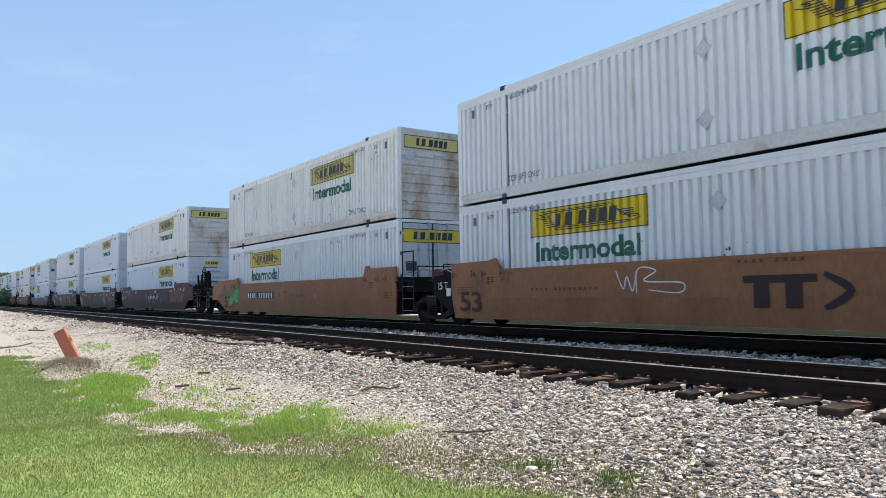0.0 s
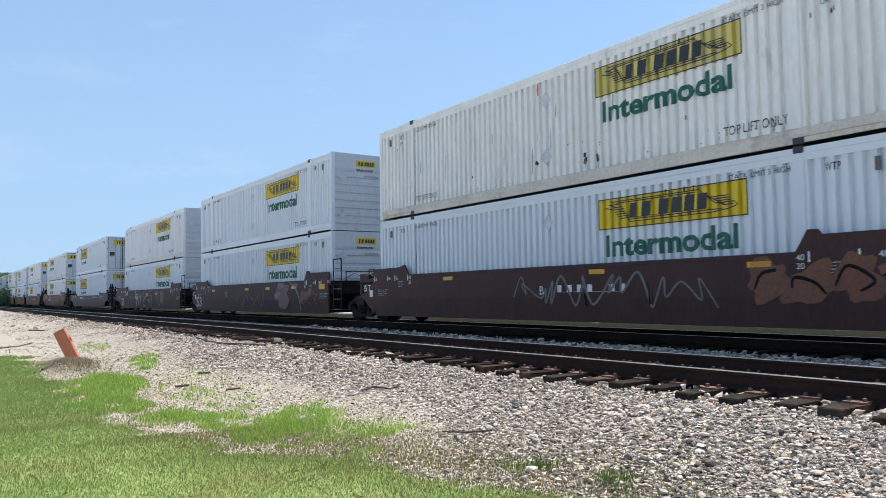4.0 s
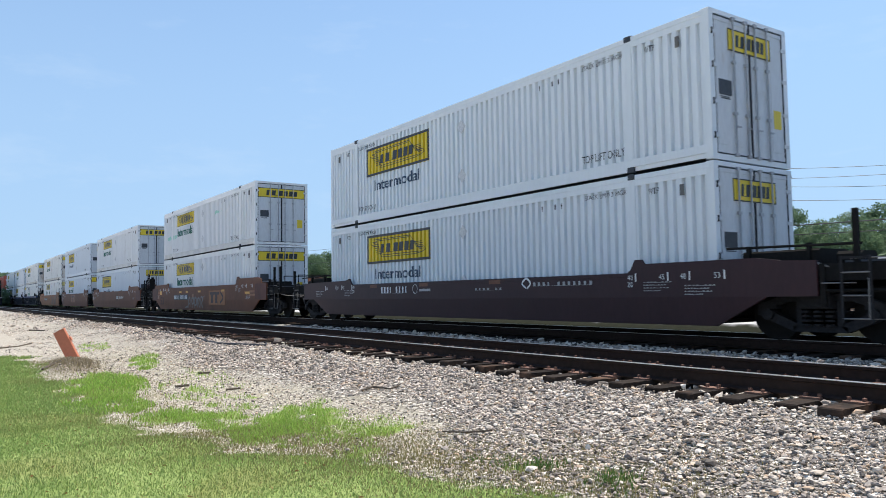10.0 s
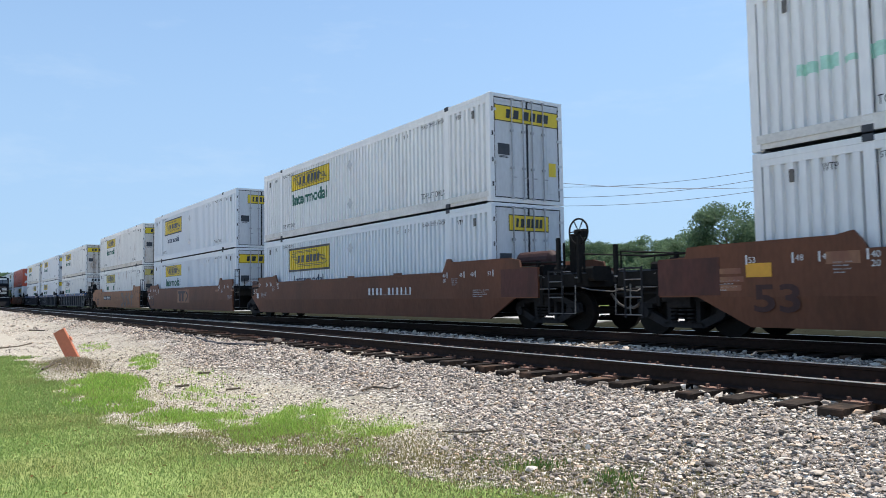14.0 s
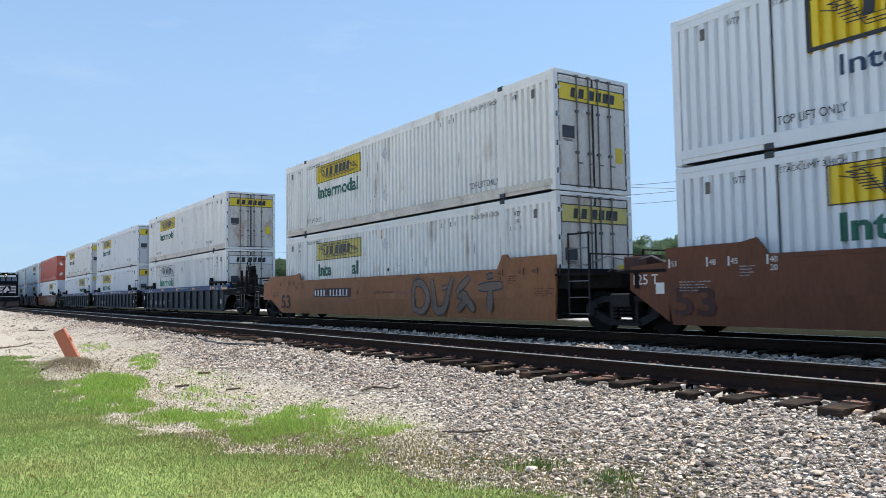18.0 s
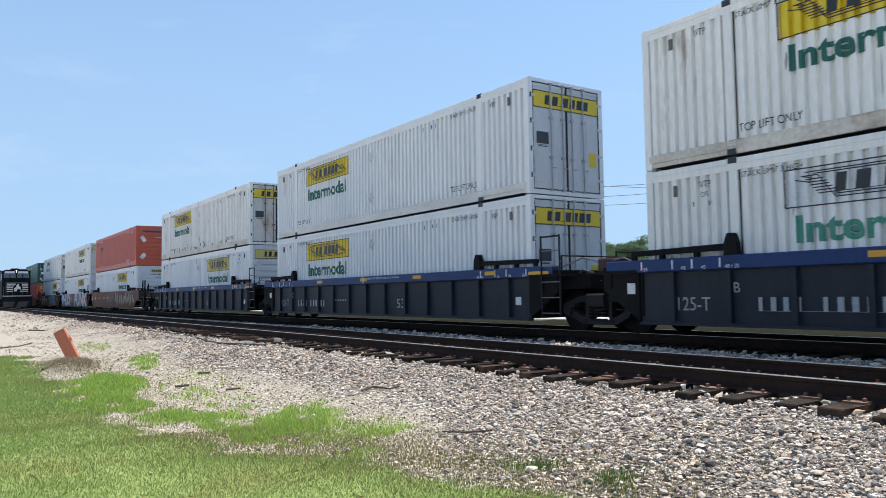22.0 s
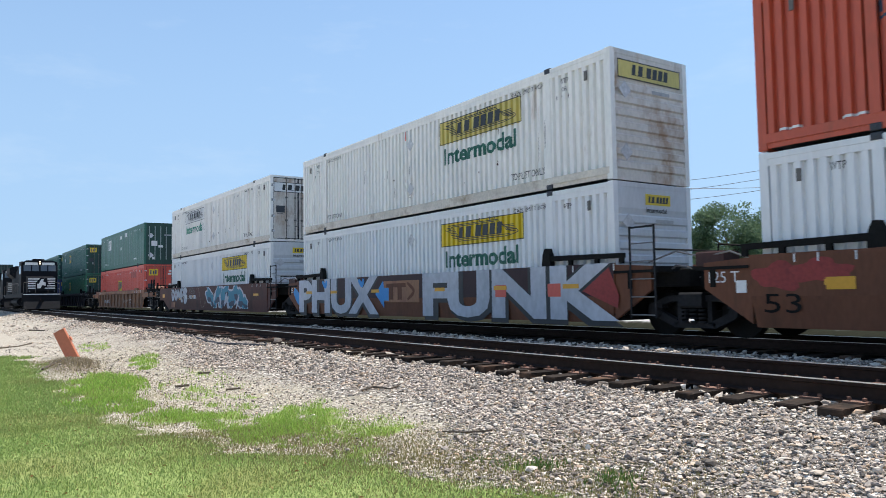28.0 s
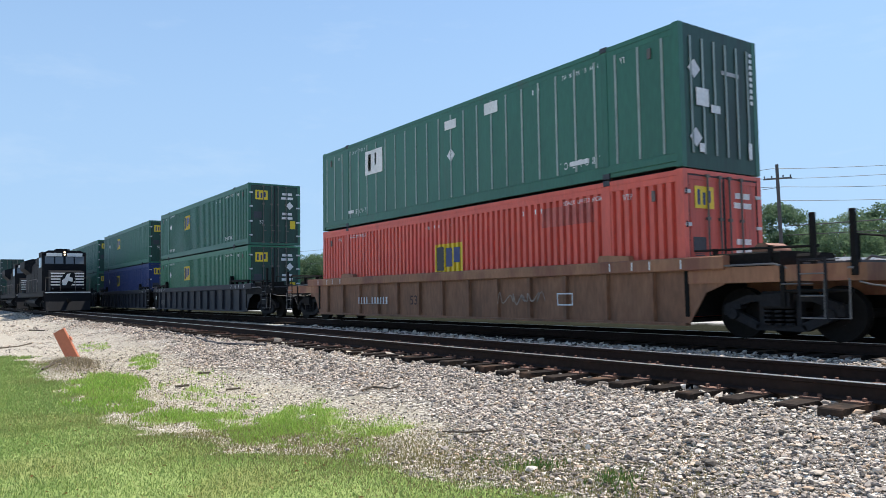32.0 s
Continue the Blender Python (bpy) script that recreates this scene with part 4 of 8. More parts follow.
def well_car(u, lead, trail, style, paint, label, marks=None, brake=False):
    """u: place of the containers' front end; lead/trail 'A' articulated or 'C' coupled"""
    c = thing("well_car", label, "rail car", "well cars of the train")
    h = HALF

    lower = 0.24 if paint == "maroon" else 0.0

    def smooth_side(sg, raised, piece):
        s = Shape()
        if piece == "skirt":
            low, high_ = {"C": (0.05, 1.12), "A": (0.05, 0.12)}, 0
            v = []
            for ex, kind in ((-1, trail), (1, lead)):
                b, t_ = low[kind]
                v += [(ex * (h + t_), sg * 1.5, 0.785), (ex * (h + b), sg * 1.45, 0.24), (ex * (h + b), sg * 1.39, 0.24), (ex * (h + t_), sg * 1.44, 0.785)]
            return s.add(v, [(0, 1, 5, 4), (1, 2, 6, 5), (2, 3, 7, 6), (3, 0, 4, 7), (0, 3, 2, 1), (4, 5, 6, 7)]).mesh("side_skirt", M[paint])
        if piece == "lip":
            return s.box(-h + 2.0, h - 2.0, min(sg * 1.506, sg * 1.36), max(sg * 1.506, sg * 1.36), 1.42 - lower, 1.506 - lower, 0.01).mesh("top_lip", M[paint])
        if raised:
            top = [(h + 0.9, 1.77), (h - 1.55, 1.77), (h - 1.62, 1.86), (h - 1.78, 1.86), (h - 1.9, 1.66), (h - 2.0, 1.50), (-h + 2.0, 1.50), (-h + 1.9, 1.66), (-h + 1.78, 1.80), (-h + 1.5, 1.74), (-h - 0.9, 1.72)]
        else:
            top = [(h + 0.9, 1.50), (-h - 0.9, 1.50)]
        if paint == "maroon":
            top = [(x, z - (0.24 if z < 1.55 else 0.33)) for x, z in top]
        long = [(h + 1.97, 0.77), (h + 1.97, 1.50 - lower * 0.6), (h + 1.35, 1.52 - lower * 0.6), (h + 1.3, 1.70 - lower * 1.3)]
        short = [(h + 0.12, 0.78), (h + 0.14, 1.0)]
        if not raised:
            long = long[:2]
        if lead != "C":
            top[0] = (h + 0.14, top[0][1])
        if trail != "C":
            top[-1] = (-h - 0.14, top[-1][1])
        a = long if lead == "C" else short
        b = [(-x, z) for x, z in reversed(long if trail == "C" else short)]
        s.prism(a + top + b, sg * 1.5, sg * 1.44, "y")
        return s.mesh("side", M[paint])

    def ribbed_side(sg):
        s = Shape()
        s.prism([(-h - 0.1, 0.25), (h + 0.1, 0.25), (h + 0.5, 0.85), (h + 0.9, 1.0), (h + 0.9, 1.27), (-h - 0.9, 1.27), (-h - 0.9, 1.0), (-h - 0.5, 0.85)], sg * 1.40, sg * 1.36, "y")
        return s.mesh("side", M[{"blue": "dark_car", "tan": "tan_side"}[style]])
    ys = lambda sg, a, b: (min(sg * a, sg * b), max(sg * a, sg * b))
    for sg in (-1, 1):
        if style in ("smooth", "flat"):
            part("side", cached(("wside", paint, sg, style, lead, trail), lambda: smooth_side(sg, style == "smooth", "")), c)
            part("side_skirt", cached(("wskirt", paint, sg, lead, trail), lambda: smooth_side(sg, False, "skirt")), c)
            part("top_lip", cached(("wlip", paint, sg), lambda: smooth_side(sg, False, "lip")), c)
        else:
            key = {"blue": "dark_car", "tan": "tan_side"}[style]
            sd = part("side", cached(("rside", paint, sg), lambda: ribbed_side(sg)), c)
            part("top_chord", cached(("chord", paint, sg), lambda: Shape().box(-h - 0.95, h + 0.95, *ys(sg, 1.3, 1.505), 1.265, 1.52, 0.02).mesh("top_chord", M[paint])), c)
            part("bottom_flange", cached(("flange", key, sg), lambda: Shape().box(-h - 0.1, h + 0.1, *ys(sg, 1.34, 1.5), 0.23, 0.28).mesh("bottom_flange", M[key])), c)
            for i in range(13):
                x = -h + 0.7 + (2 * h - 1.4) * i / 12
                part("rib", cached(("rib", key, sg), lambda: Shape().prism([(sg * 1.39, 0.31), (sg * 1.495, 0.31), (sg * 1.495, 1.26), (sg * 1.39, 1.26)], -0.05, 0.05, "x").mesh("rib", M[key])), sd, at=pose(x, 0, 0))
        if style != "smooth":
            for x in (-h + CAST, h - CAST):
                part("pedestal", cached(("ped", style == "tan", sg), lambda: Shape().prism([(-0.15, 1.45), (0.75, 1.45), (0.7, 1.62), (0.1, 1.66), (-0.1, 1.66), (-0.15, 1.6)] if style == "tan" else [(-0.15, 1.45), (0.15, 1.45), (0.12, 1.76), (0.05, 1.92), (-0.05, 1.92), (-0.12, 1.76)], *ys(sg, 1.32, 1.47), "y").mesh("pedestal", M["tan_car" if style == "tan" else "truck"])), c, "container guide block", at=pose(x, 0, 0))
    if style != "smooth":
        for ex in (-1, 1) if style != "tan" else ():
            part("guide_rail", cached(("grail", style == "tan"), lambda: Shape().prism([(0, 1.62), (0, 1.74), (2.3, 1.70), (2.3, 1.60)], -1.45, -1.33, "y").box(0.7, 0.8, -1.44, -1.36, 1.48, 1.63).box(1.5, 1.6, -1.44, -1.36, 1.48, 1.62).box(2.2, 2.3, -1.44, -1.36, 1.48, 1.62).mesh("guide_rail", M["tan_car" if style == "tan" else "truck"])), c, at=pose(ex * (h - CAST), 0, 0) @ Matrix.Diagonal((ex, 1, 1, 1)))
    part("floor", cached("wfloor", lambda: Shape().box(-h, h, -1.38, 1.38, 0.28, 0.355).mesh("floor", M["truck"])), c)
    for ex, kind in ((1, lead), (-1, trail)):
        turn = 0 if ex > 0 else 180
        part("bulkhead", cached("bulk", lambda: Shape().box(h + 0.05, h + 0.13, -1.43, 1.43, 0.4, 1.45).mesh("bulkhead", M["truck"])), c, at=pose(0, 0, 0, 0, 0, turn))
        reach = ART if kind == "A" else CPL

        def plat():
            s = Shape()
            if kind == "A":
                s.prism([(h + 0.14, -1.42), (h + 0.85, -1.42), (h + 1.45, -0.75), (h + reach - 0.1, -0.5), (h + reach - 0.1, 0.5), (h + 1.45, 0.75), (h + 0.85, 1.42), (h + 0.14, 1.42)], 0.98, 1.32, "z")
            else:
                s.prism([(h + 0.14, -1.43), (h + 3.1, -1.43), (h + 3.3, -1.2), (h + 3.3, 1.2), (h + 3.1, 1.43), (h + 0.14, 1.43)], 1.02, 1.30, "z")
            return s.box(h + 0.6, h + reach - 0.3, -0.25, 0.25, 0.78, 1.1).mesh("end_platform", M["tan_car" if style == "tan" else "truck"])
        part("end_platform", cached(("plat", paint, kind), plat), c, at=pose(0, 0, 0, 0, 0, turn))
        for x in ((h + 0.92,) if kind == "A" and ex > 0 else ((h + 2.6,) if kind == "C" else ())):
            low = x > h + 2
            ladder(c, x * ex, -0.22 if low else -0.31, 0.22 if low else 0.31, 0.36, 1.4 if low else 2.22)
        if kind == "A" and (ex < 0 or style != "smooth"):
            def corner():
                return Shape().prism([(h + 0.12, 0.30), (h + 1.08, 0.92), (h + 1.08, 1.40), (h + 0.12, 1.46)], 1.40, 1.47, "y").mesh("end_panel", M[paint if paint in ("brown", "russet", "ttx_b") else "truck"])
            part("end_panel", cached(("epanel", paint), corner), c, "dark end panel", at=pose(0, 0, 0, 0, 0, turn) if ex < 0 else Matrix.Diagonal((1, -1, 1, 1)))
        if kind == "C":
            if paint == "ttx_b":
                part("end_panel", cached(("epanel2", ex), lambda: Shape().box(*sorted((ex * (h + 0.6), ex * (h + 1.98))), -1.512, -1.504, 0.80, 1.49).mesh("end_panel", M["russet"])), c, "darker red brown end panel")
            for px in (2.55, 3.2) if ex > 0 else (3.2,):
                part("stanchion", cached(("stanch", ex), lambda: Shape().box(-0.04, 0.04, -0.04, 0.04, 1.1, 2.15 if ex > 0 else 1.9, 0.01).mesh("stanchion", M["truck"])), c, at=pose(ex * (h + px), -1.36, 0))
            part("brake_gear", cached("bgear", lambda: Shape().box(h + 0.5, h + 1.9, -1.25, -0.3, 1.3, 1.56, 0.03).box(h + 0.6, h + 0.66, -1.3, -1.2, 1.3, 1.66).box(h + 1.7, h + 1.76, -1.3, -1.2, 1.3, 1.66).box(h + 2.1, h + 2.5, -1.1, -0.6, 1.3, 1.5, 0.05).tube((h + 0.2, -1.28, 1.64), (h + 2.6, -1.28, 1.60), 0.025, 6).tube((h + 2.0, -1.42, 0.86), (h + 3.2, -1.42, 0.86), 0.03, 6).box(h + 2.0, h + 2.08, -1.46, -1.4, 0.6, 1.3).mesh("brake_gear", M["truck"])), c, "black brake gear", at=pose(0, 0, 0) if ex > 0 else Matrix.Diagonal((-1, 1, 1, 1)))
        if kind == "A":
            part("step_board", cached("aboard", lambda: Shape().box(h + 0.14, h + 1.3, -1.52, -0.9, 1.27, 1.325).box(h + 0.5, h + 0.6, -1.5, -0.9, 0.95, 1.27).mesh("step_board", M["truck"])), c, at=pose(0, 0, 0, 0, 0, 0) if ex > 0 else pose(-2 * h - 1.44, 0, 0))
        for gx, gz in () if kind == "A" else ((2.3, 0.98), (2.75, 1.36)):
            part("grab_iron", cached("grab", lambda: Shape().bar([(-0.25, 0.06, 0), (-0.25, 0, 0), (0.25, 0, 0), (0.25, 0.06, 0)], 0.012).mesh("grab_iron", M["worn"])), c, "bare steel grab iron", at=pose(ex * (h + gx), -1.50, gz))
        part("end_rail", cached("erail", lambda: Shape().bar([(0, -1.2, 1.3), (0, -1.2, 1.75), (0, 1.2, 1.75), (0, 1.2, 1.3)], 0.02).mesh("end_rail", M["truck"])), c, "bent steel grab rail", at=pose(ex * (h + (0.95 if kind == "A" else 3.2)), 0, 0))
        part("air_hose", cached("hose", lambda: Shape().bar([(0, -0.2, 1.25), (0.25, -0.25, 1.42), (0.6, -0.25, 1.35), (0.8, -0.2, 1.15)], 0.022).mesh("air_hose", M["rod"])), c, at=pose(ex * (h + reach - 0.9), -0.3, 0, 0, 0, turn))
        if kind == "C":
            flip = Matrix.Diagonal((ex, 1, 1, 1))
            part("train_line", cached("tline", lambda: Shape().pipe([(h + 0.2, -1.46, 1.33), (h + 1.9, -1.46, 1.33), (h + 2.2, -1.40, 1.22), (h + 3.2, -1.40, 1.22)], 0.02, 6).mesh("train_line", M["worn"])), c, "bare steel air pipe", at=flip)
            part("cut_lever", cached("clever", lambda: Shape().pipe([(h + 3.25, -1.35, 1.0), (h + 3.35, -1.2, 0.95), (h + 3.4, -0.5, 0.9), (h + 3.5, -0.15, 1.0)], 0.016, 6).mesh("cut_lever", M["worn"])), c, "bent steel uncoupling lever", at=flip)
            part("air_hose", cached("chose", lambda: Shape().pipe([(h + 3.2, -0.35, 0.85), (h + 3.45, -0.38, 0.62), (h + 3.65, -0.34, 0.52), (h + 3.85, -0.2, 0.56)], 0.03, 6).mesh("air_hose", M["rod"])), c, "hanging rubber air hose", at=flip)
            part("sill_step", cached("sstep", lambda: Shape().pipe([(h + 2.75, -1.44, 1.05), (h + 2.75, -1.46, 0.42), (h + 3.15, -1.46, 0.42), (h + 3.15, -1.44, 1.05)], 0.016, 6).mesh("sill_step", M["worn"])), c, "worn steel sill step", at=flip)
            truck(c, ex * (h + 1.75))
            part("coupler", cached("coupler", lambda: Shape().box(h + 3.2, h + 3.75, -0.09, 0.09, 0.76, 0.92, 0.03).box(h + 3.55, h + 3.85, -0.16, 0.12, 0.72, 0.98, 0.04).mesh("coupler", M["truck"])), c, at=pose(0, 0, 0, 0, 0, turn))
            for k in (0.0, 0.35, 0.7):
                part("step_board", cached("sboard", lambda: Shape().box(-0.12, 0.12, -1.3, 1.3, 1.30, 1.34).mesh("step_board", M["casting"])), c, at=pose(ex * (h + 2.45 + k), 0, 0))
            if brake and ex > 0:
                b = part("brake_stand", cached("bstand", brake_stand), c, at=pose(h + 2.7, -0.9, -0.15))
                part("brake_wheel", cached("bwheel", brake_wheel), b, "spoked hand brake wheel", at=pose(0.35, -0.3, 2.42))
                part("air_tank", cached("tank", lambda: Shape().tube((h + 0.35, -0.55, 1.72), (h + 1.5, -0.55, 1.72), 0.23, 16).tube((h + 1.5, -0.55, 1.72), (h + 1.58, -0.55, 1.72), 0.23, 16, 0.12).box(h + 0.6, h + 0.7, -0.7, -0.4, 1.3, 1.6).box(h + 1.2, h + 1.3, -0.7, -0.4, 1.3, 1.6).mesh("air_tank", M["brown" if paint == "brown" else "truck"])), c, "rusty air reservoir")
        else:
            if ex < 0:
                part("cable_loop", cached("aloop", lambda: Shape().pipe([(-h - 0.2, -1.3, 1.42), (-h - 0.6, -1.36, 1.60), (-h - 1.2, -1.3, 1.52), (-h - 1.8, -1.34, 1.66), (-h - 2.5, -1.3, 1.48)], 0.018, 6).mesh("cable_loop", M["worn"])), c, "pale brake cable over the joint")
                part("equipment_box", cached("abox", lambda: Shape().box(-h - 1.35, -h - 0.75, -1.34, -0.85, 1.32, 1.62, 0.03).mesh("equipment_box", M["brown"])), c, "rusty equipment box")
            part("joint_casting", cached("jcast", lambda: Shape().box(h + 1.0, h + 1.55, -0.5, 0.5, 0.9, 1.36, 0.06).tube((h + 1.3, 0, 1.36), (h + 1.3, 0, 1.46), 0.2, 12).mesh("joint_casting", M["truck"])), c, at=pose(0, 0, 0, 0, 0, turn))
            if ex < 0:
                truck(c, -(h + ART))
    car_marks(c, style, lead, trail, lower, paint == "ttx")
    if marks:
        marks(c)
    MOVERS.append((c, u - C_LEN / 2, YF, 0.0, "far"))
    return c


SIDE = -1.506


def patch(c, name, x0, x1, z0, z1, key, label="", y=SIDE, d=0.0):
    return part(name, cached(("patch", round(x0, 3), round(x1, 3), z0, z1, key, y), lambda: Shape().box(x0, x1, y - 0.004, y + 0.003, z0, z1).mesh(name, M[key])), c, label)


def text_on(c, text, x0, z0, high, key, wide=None, y=SIDE - 0.002, bold=0.0):
    me = lettering(text, high, key, bold=bold)
    k = 1.0 if wide is None else squeezed(me, wide)
    at = pose(x0, y, z0) @ Matrix.Diagonal((k, 1, 1, 1))
    if high < 0.19:
        part("lettering", me, c, at=at)["kind"] = "stuff"
        return
    for m in cached(("apart", text, high, key, bold), lambda: letters_apart(me)):
        part("letter", m, c, at=at)


def bars(c, x0, x1, z0, high, n, key, y=SIDE - 0.002):
    def make():
        rnd = random.Random(n * 7 + int(x0 * 10))
        w = (x1 - x0) / n
        segs = [(x0 + i * w, x0 + i * w + w * rnd.uniform(0.28, 0.5)) for i in range(n) if not (n > 6 and i == 4)]
        return Shape().prism(comb(segs, z0, z0 + high, 0.006), y - 0.002, y + 0.002, "y").mesh("marking", M[key])
    return part("marking", make(), c)


def ribbon(c, pts, width, key, name="graffiti", y=SIDE - 0.003, label="", taper=True):
    """a sprayed stroke: a flat strip along a smoothed line"""
    P = [Vector((a, 0, b)) for a, b in pts]
    fine = []
    for i in range(len(P) - 1):
        p0, p1, p2, p3 = P[max(i - 1, 0)], P[i], P[i + 1], P[min(i + 2, len(P) - 1)]
        for k in range(6):
            t = k / 6
            fine.append(0.5 * ((2 * p1) + (p2 - p0) * t + (2 * p0 - 5 * p1 + 4 * p2 - p3) * t * t + (3 * p1 - p0 - 3 * p2 + p3) * t ** 3))
    fine.append(P[-1])
    v, f = [], []
    for i, p in enumerate(fine):
        d = (fine[min(i + 1, len(fine) - 1)] - fine[max(i - 1, 0)]).normalized()
        w = width * (0.6 + 0.4 * math.sin(math.pi * i / (len(fine) - 1))) * 0.5
        nn = Vector((-d.z, 0, d.x)) * w
        v += [(p.x - nn.x, y, p.z - nn.z), (p.x + nn.x, y, p.z + nn.z)]
    f = [(2 * i, 2 * i + 2, 2 * i + 3, 2 * i + 1) for i in range(len(fine) - 1)]
    return part(name, Shape().add(v, f).mesh(name, M[key]), c, label)


def scrawl(c, x0, x1, z0, z1, n, key, seed, edge=None, width=0.13, label=""):
    """n sprayed signs side by side that spell nothing"""
    rnd = random.Random(seed)
    w = (x1 - x0) / n
    if width >= 0.1:
        for i in range(n):
            x, z, tl = x0 + (i + 0.5) * w, (z0 + z1) / 2 + rnd.uniform(-0.08, 0.08), rnd.uniform(-0.4, 0.4)
            rx, rz = 0.52 * w, 0.46 * (z1 - z0)
            if edge:
                blob(c, x, z, rx + 0.05, rz + 0.05, tl, edge, seed * 20 + i, SIDE - 0.002 - 0.0001 * i)
            blob(c, x, z, rx, rz, tl, key, seed * 20 + i, SIDE - 0.004 - 0.0001 * i, label)
            ribbon(c, [(x - rx * rnd.uniform(0.3, 1.0), z + rz * rnd.uniform(-0.9, 0.9)) for q in range(2)] + [(x + rx * rnd.uniform(0.0, 0.8), z + rz * rnd.uniform(-0.9, 0.9)) for q in range(2)], 0.06, edge or "truck", y=SIDE - 0.006 - 0.0001 * i)
        return
    # a loose zigzag line
    m = n * 4
    pts = []
    for i in range(m + 1):
        up = i % 2
        pts.append((x0 + (x1 - x0) * i / m + rnd.uniform(-0.3, 0.3) * w, z0 + (z1 - z0) * (rnd.uniform(0.55, 1.0) if up else rnd.uniform(0.0, 0.45))))
    ribbon(c, pts, width * 0.8, key, y=SIDE - 0.005, label=label)


def blob(c, x, z, rx, rz, tilt, key, seed, y=SIDE - 0.004, label=""):
    """a sprayed rounded field with an uneven outline"""
    rnd = random.Random(seed)
    p1, p2 = rnd.uniform(0, 6.28), rnd.uniform(0, 6.28)
    v = []
    for i in range(28):
        a = i * 2 * math.pi / 28
        r = 1 + 0.16 * math.sin(2 * a + p1) + 0.13 * math.sin(3 * a + p2) + 0.12 * math.sin(5 * a + p1 * 3) + 0.08 * math.sin(7 * a + p2 * 2)
        q = min(max(z + rz * r * math.sin(a), 0.36), 1.46)
        v.append((x + rx * r * math.cos(a) + tilt * (q - z), y, q))
    return part("graffiti", Shape().add([(x, y, z)] + v, [(0, 1 + i, 1 + (i + 1) % 28) for i in range(28)]).mesh("graffiti", M[key]), c, label)


def car_marks(c, style, lead, trail, lower=0.0, orange=False):
    h = HALF
    if style == "smooth":
        ink = "brown" if orange else "white_mark"
        for x, t in ((6.3, "40"), (7.1, "45"), (7.6, "48"), (8.35, "53")):
            text_on(c, t, x - 0.2, 1.36 - lower, 0.10, ink)
            patch(c, "tick", x, x + 0.03, 1.33 - lower, 1.5 - lower, ink)
        for x, t in ((-8.15, "53"), (-7.3, "48"), (-6.85, "45"), (-6.1, "40")):
            text_on(c, t, x + 0.06, 1.36 - lower, 0.10, ink)
            patch(c, "tick", x, x + 0.03, 1.33 - lower, 1.5 - lower, ink)
        text_on(c, "20", 6.1, 1.22 - lower, 0.10, ink)
        text_on(c, "20", -6.04, 1.22 - lower, 0.10, ink)
        for x, z in ((6.52, 1.30 - lower), (-6.62, 1.30 - lower), (7.5, 0.98), (-8.95 if trail == "C" else -7.9, 1.05)):
            for k in range(4):
                bars(c, x, x + (0.32 if z > 1.06 else 0.72) * (1.0, 0.8, 0.9, 0.6)[k], z - 0.055 * k, 0.022, 8, "brown" if orange else "grey_mark")
    elif style == "flat":
        for x in (6.4, 7.0, 7.4, 8.2, -6.4, -7.0, -7.4):
            patch(c, "tick", x, x + 0.03, 1.34, 1.48, "white_mark")
    else:
        for x in (6.3, 6.9, 7.35, 8.1):
            patch(c, "tick", x, x + 0.03, 1.31, 1.48, "white_mark", y=-1.509)
            patch(c, "tick", -x, -x + 0.03, 1.31, 1.48, "white_mark", y=-1.509)
    if trail == "A":
        text_on(c, "125 T", -h - 0.98, 1.03, 0.20, "white_mark", wide=0.62, y=-1.474) if style in ("smooth", "flat") else text_on(c, "125-T", -7.3, 0.52, 0.25, "grey_mark", wide=0.72, y=-1.41)
        patch(c, "data_card", -h - 0.42, -h - 0.22, 0.84, 1.06, "white_mark", y=-1.475)


def reflectors(c, xs, z, key="amber", wide=0.45, y=SIDE):
    for x in xs:
        patch(c, "reflector", x, x + wide, z, z + 0.10, key, "amber reflector tape", y=y)


def owner_sign(c, x0, x1, z0, z1, field, ink):
    """the owner's sign as plain beams and a cross, on its field"""
    if field:
        patch(c, "sign_field", x0 - 0.18, x1 + 0.2, z0 - 0.08, z1 + 0.08, field)
    w, hh, t = x1 - x0, z1 - z0, (z1 - z0) * 0.24
    s = Shape()
    y = SIDE - 0.008
    s.box(x0, x0 + 0.68 * w, y, y + 0.003, z1 - t, z1)
    for a in (0.1, 0.40):
        s.box(x0 + a * w, x0 + (a + 0.15) * w, y, y + 0.003, z0, z1 - t)
    part("sign", s.mesh("sign", M[ink]), c)
    ribbon(c, [(x0 + 0.74 * w, z1), (x0 + 0.95 * w, z0 + hh * 0.5), (x0 + 0.74 * w, z0)], t, ink, "sign", y=y - 0.001)


def number_plate(c, x0, x1, z0, z1, back, ink="white_mark", y=SIDE):
    if back:
        patch(c, "number_field", x0 - 0.08, x1 + 0.08, z0 - 0.05, z1 + 0.05, back, y=y)
    bars(c, x0, x1, z0, z1 - z0, 11, ink, y=y - 0.008)


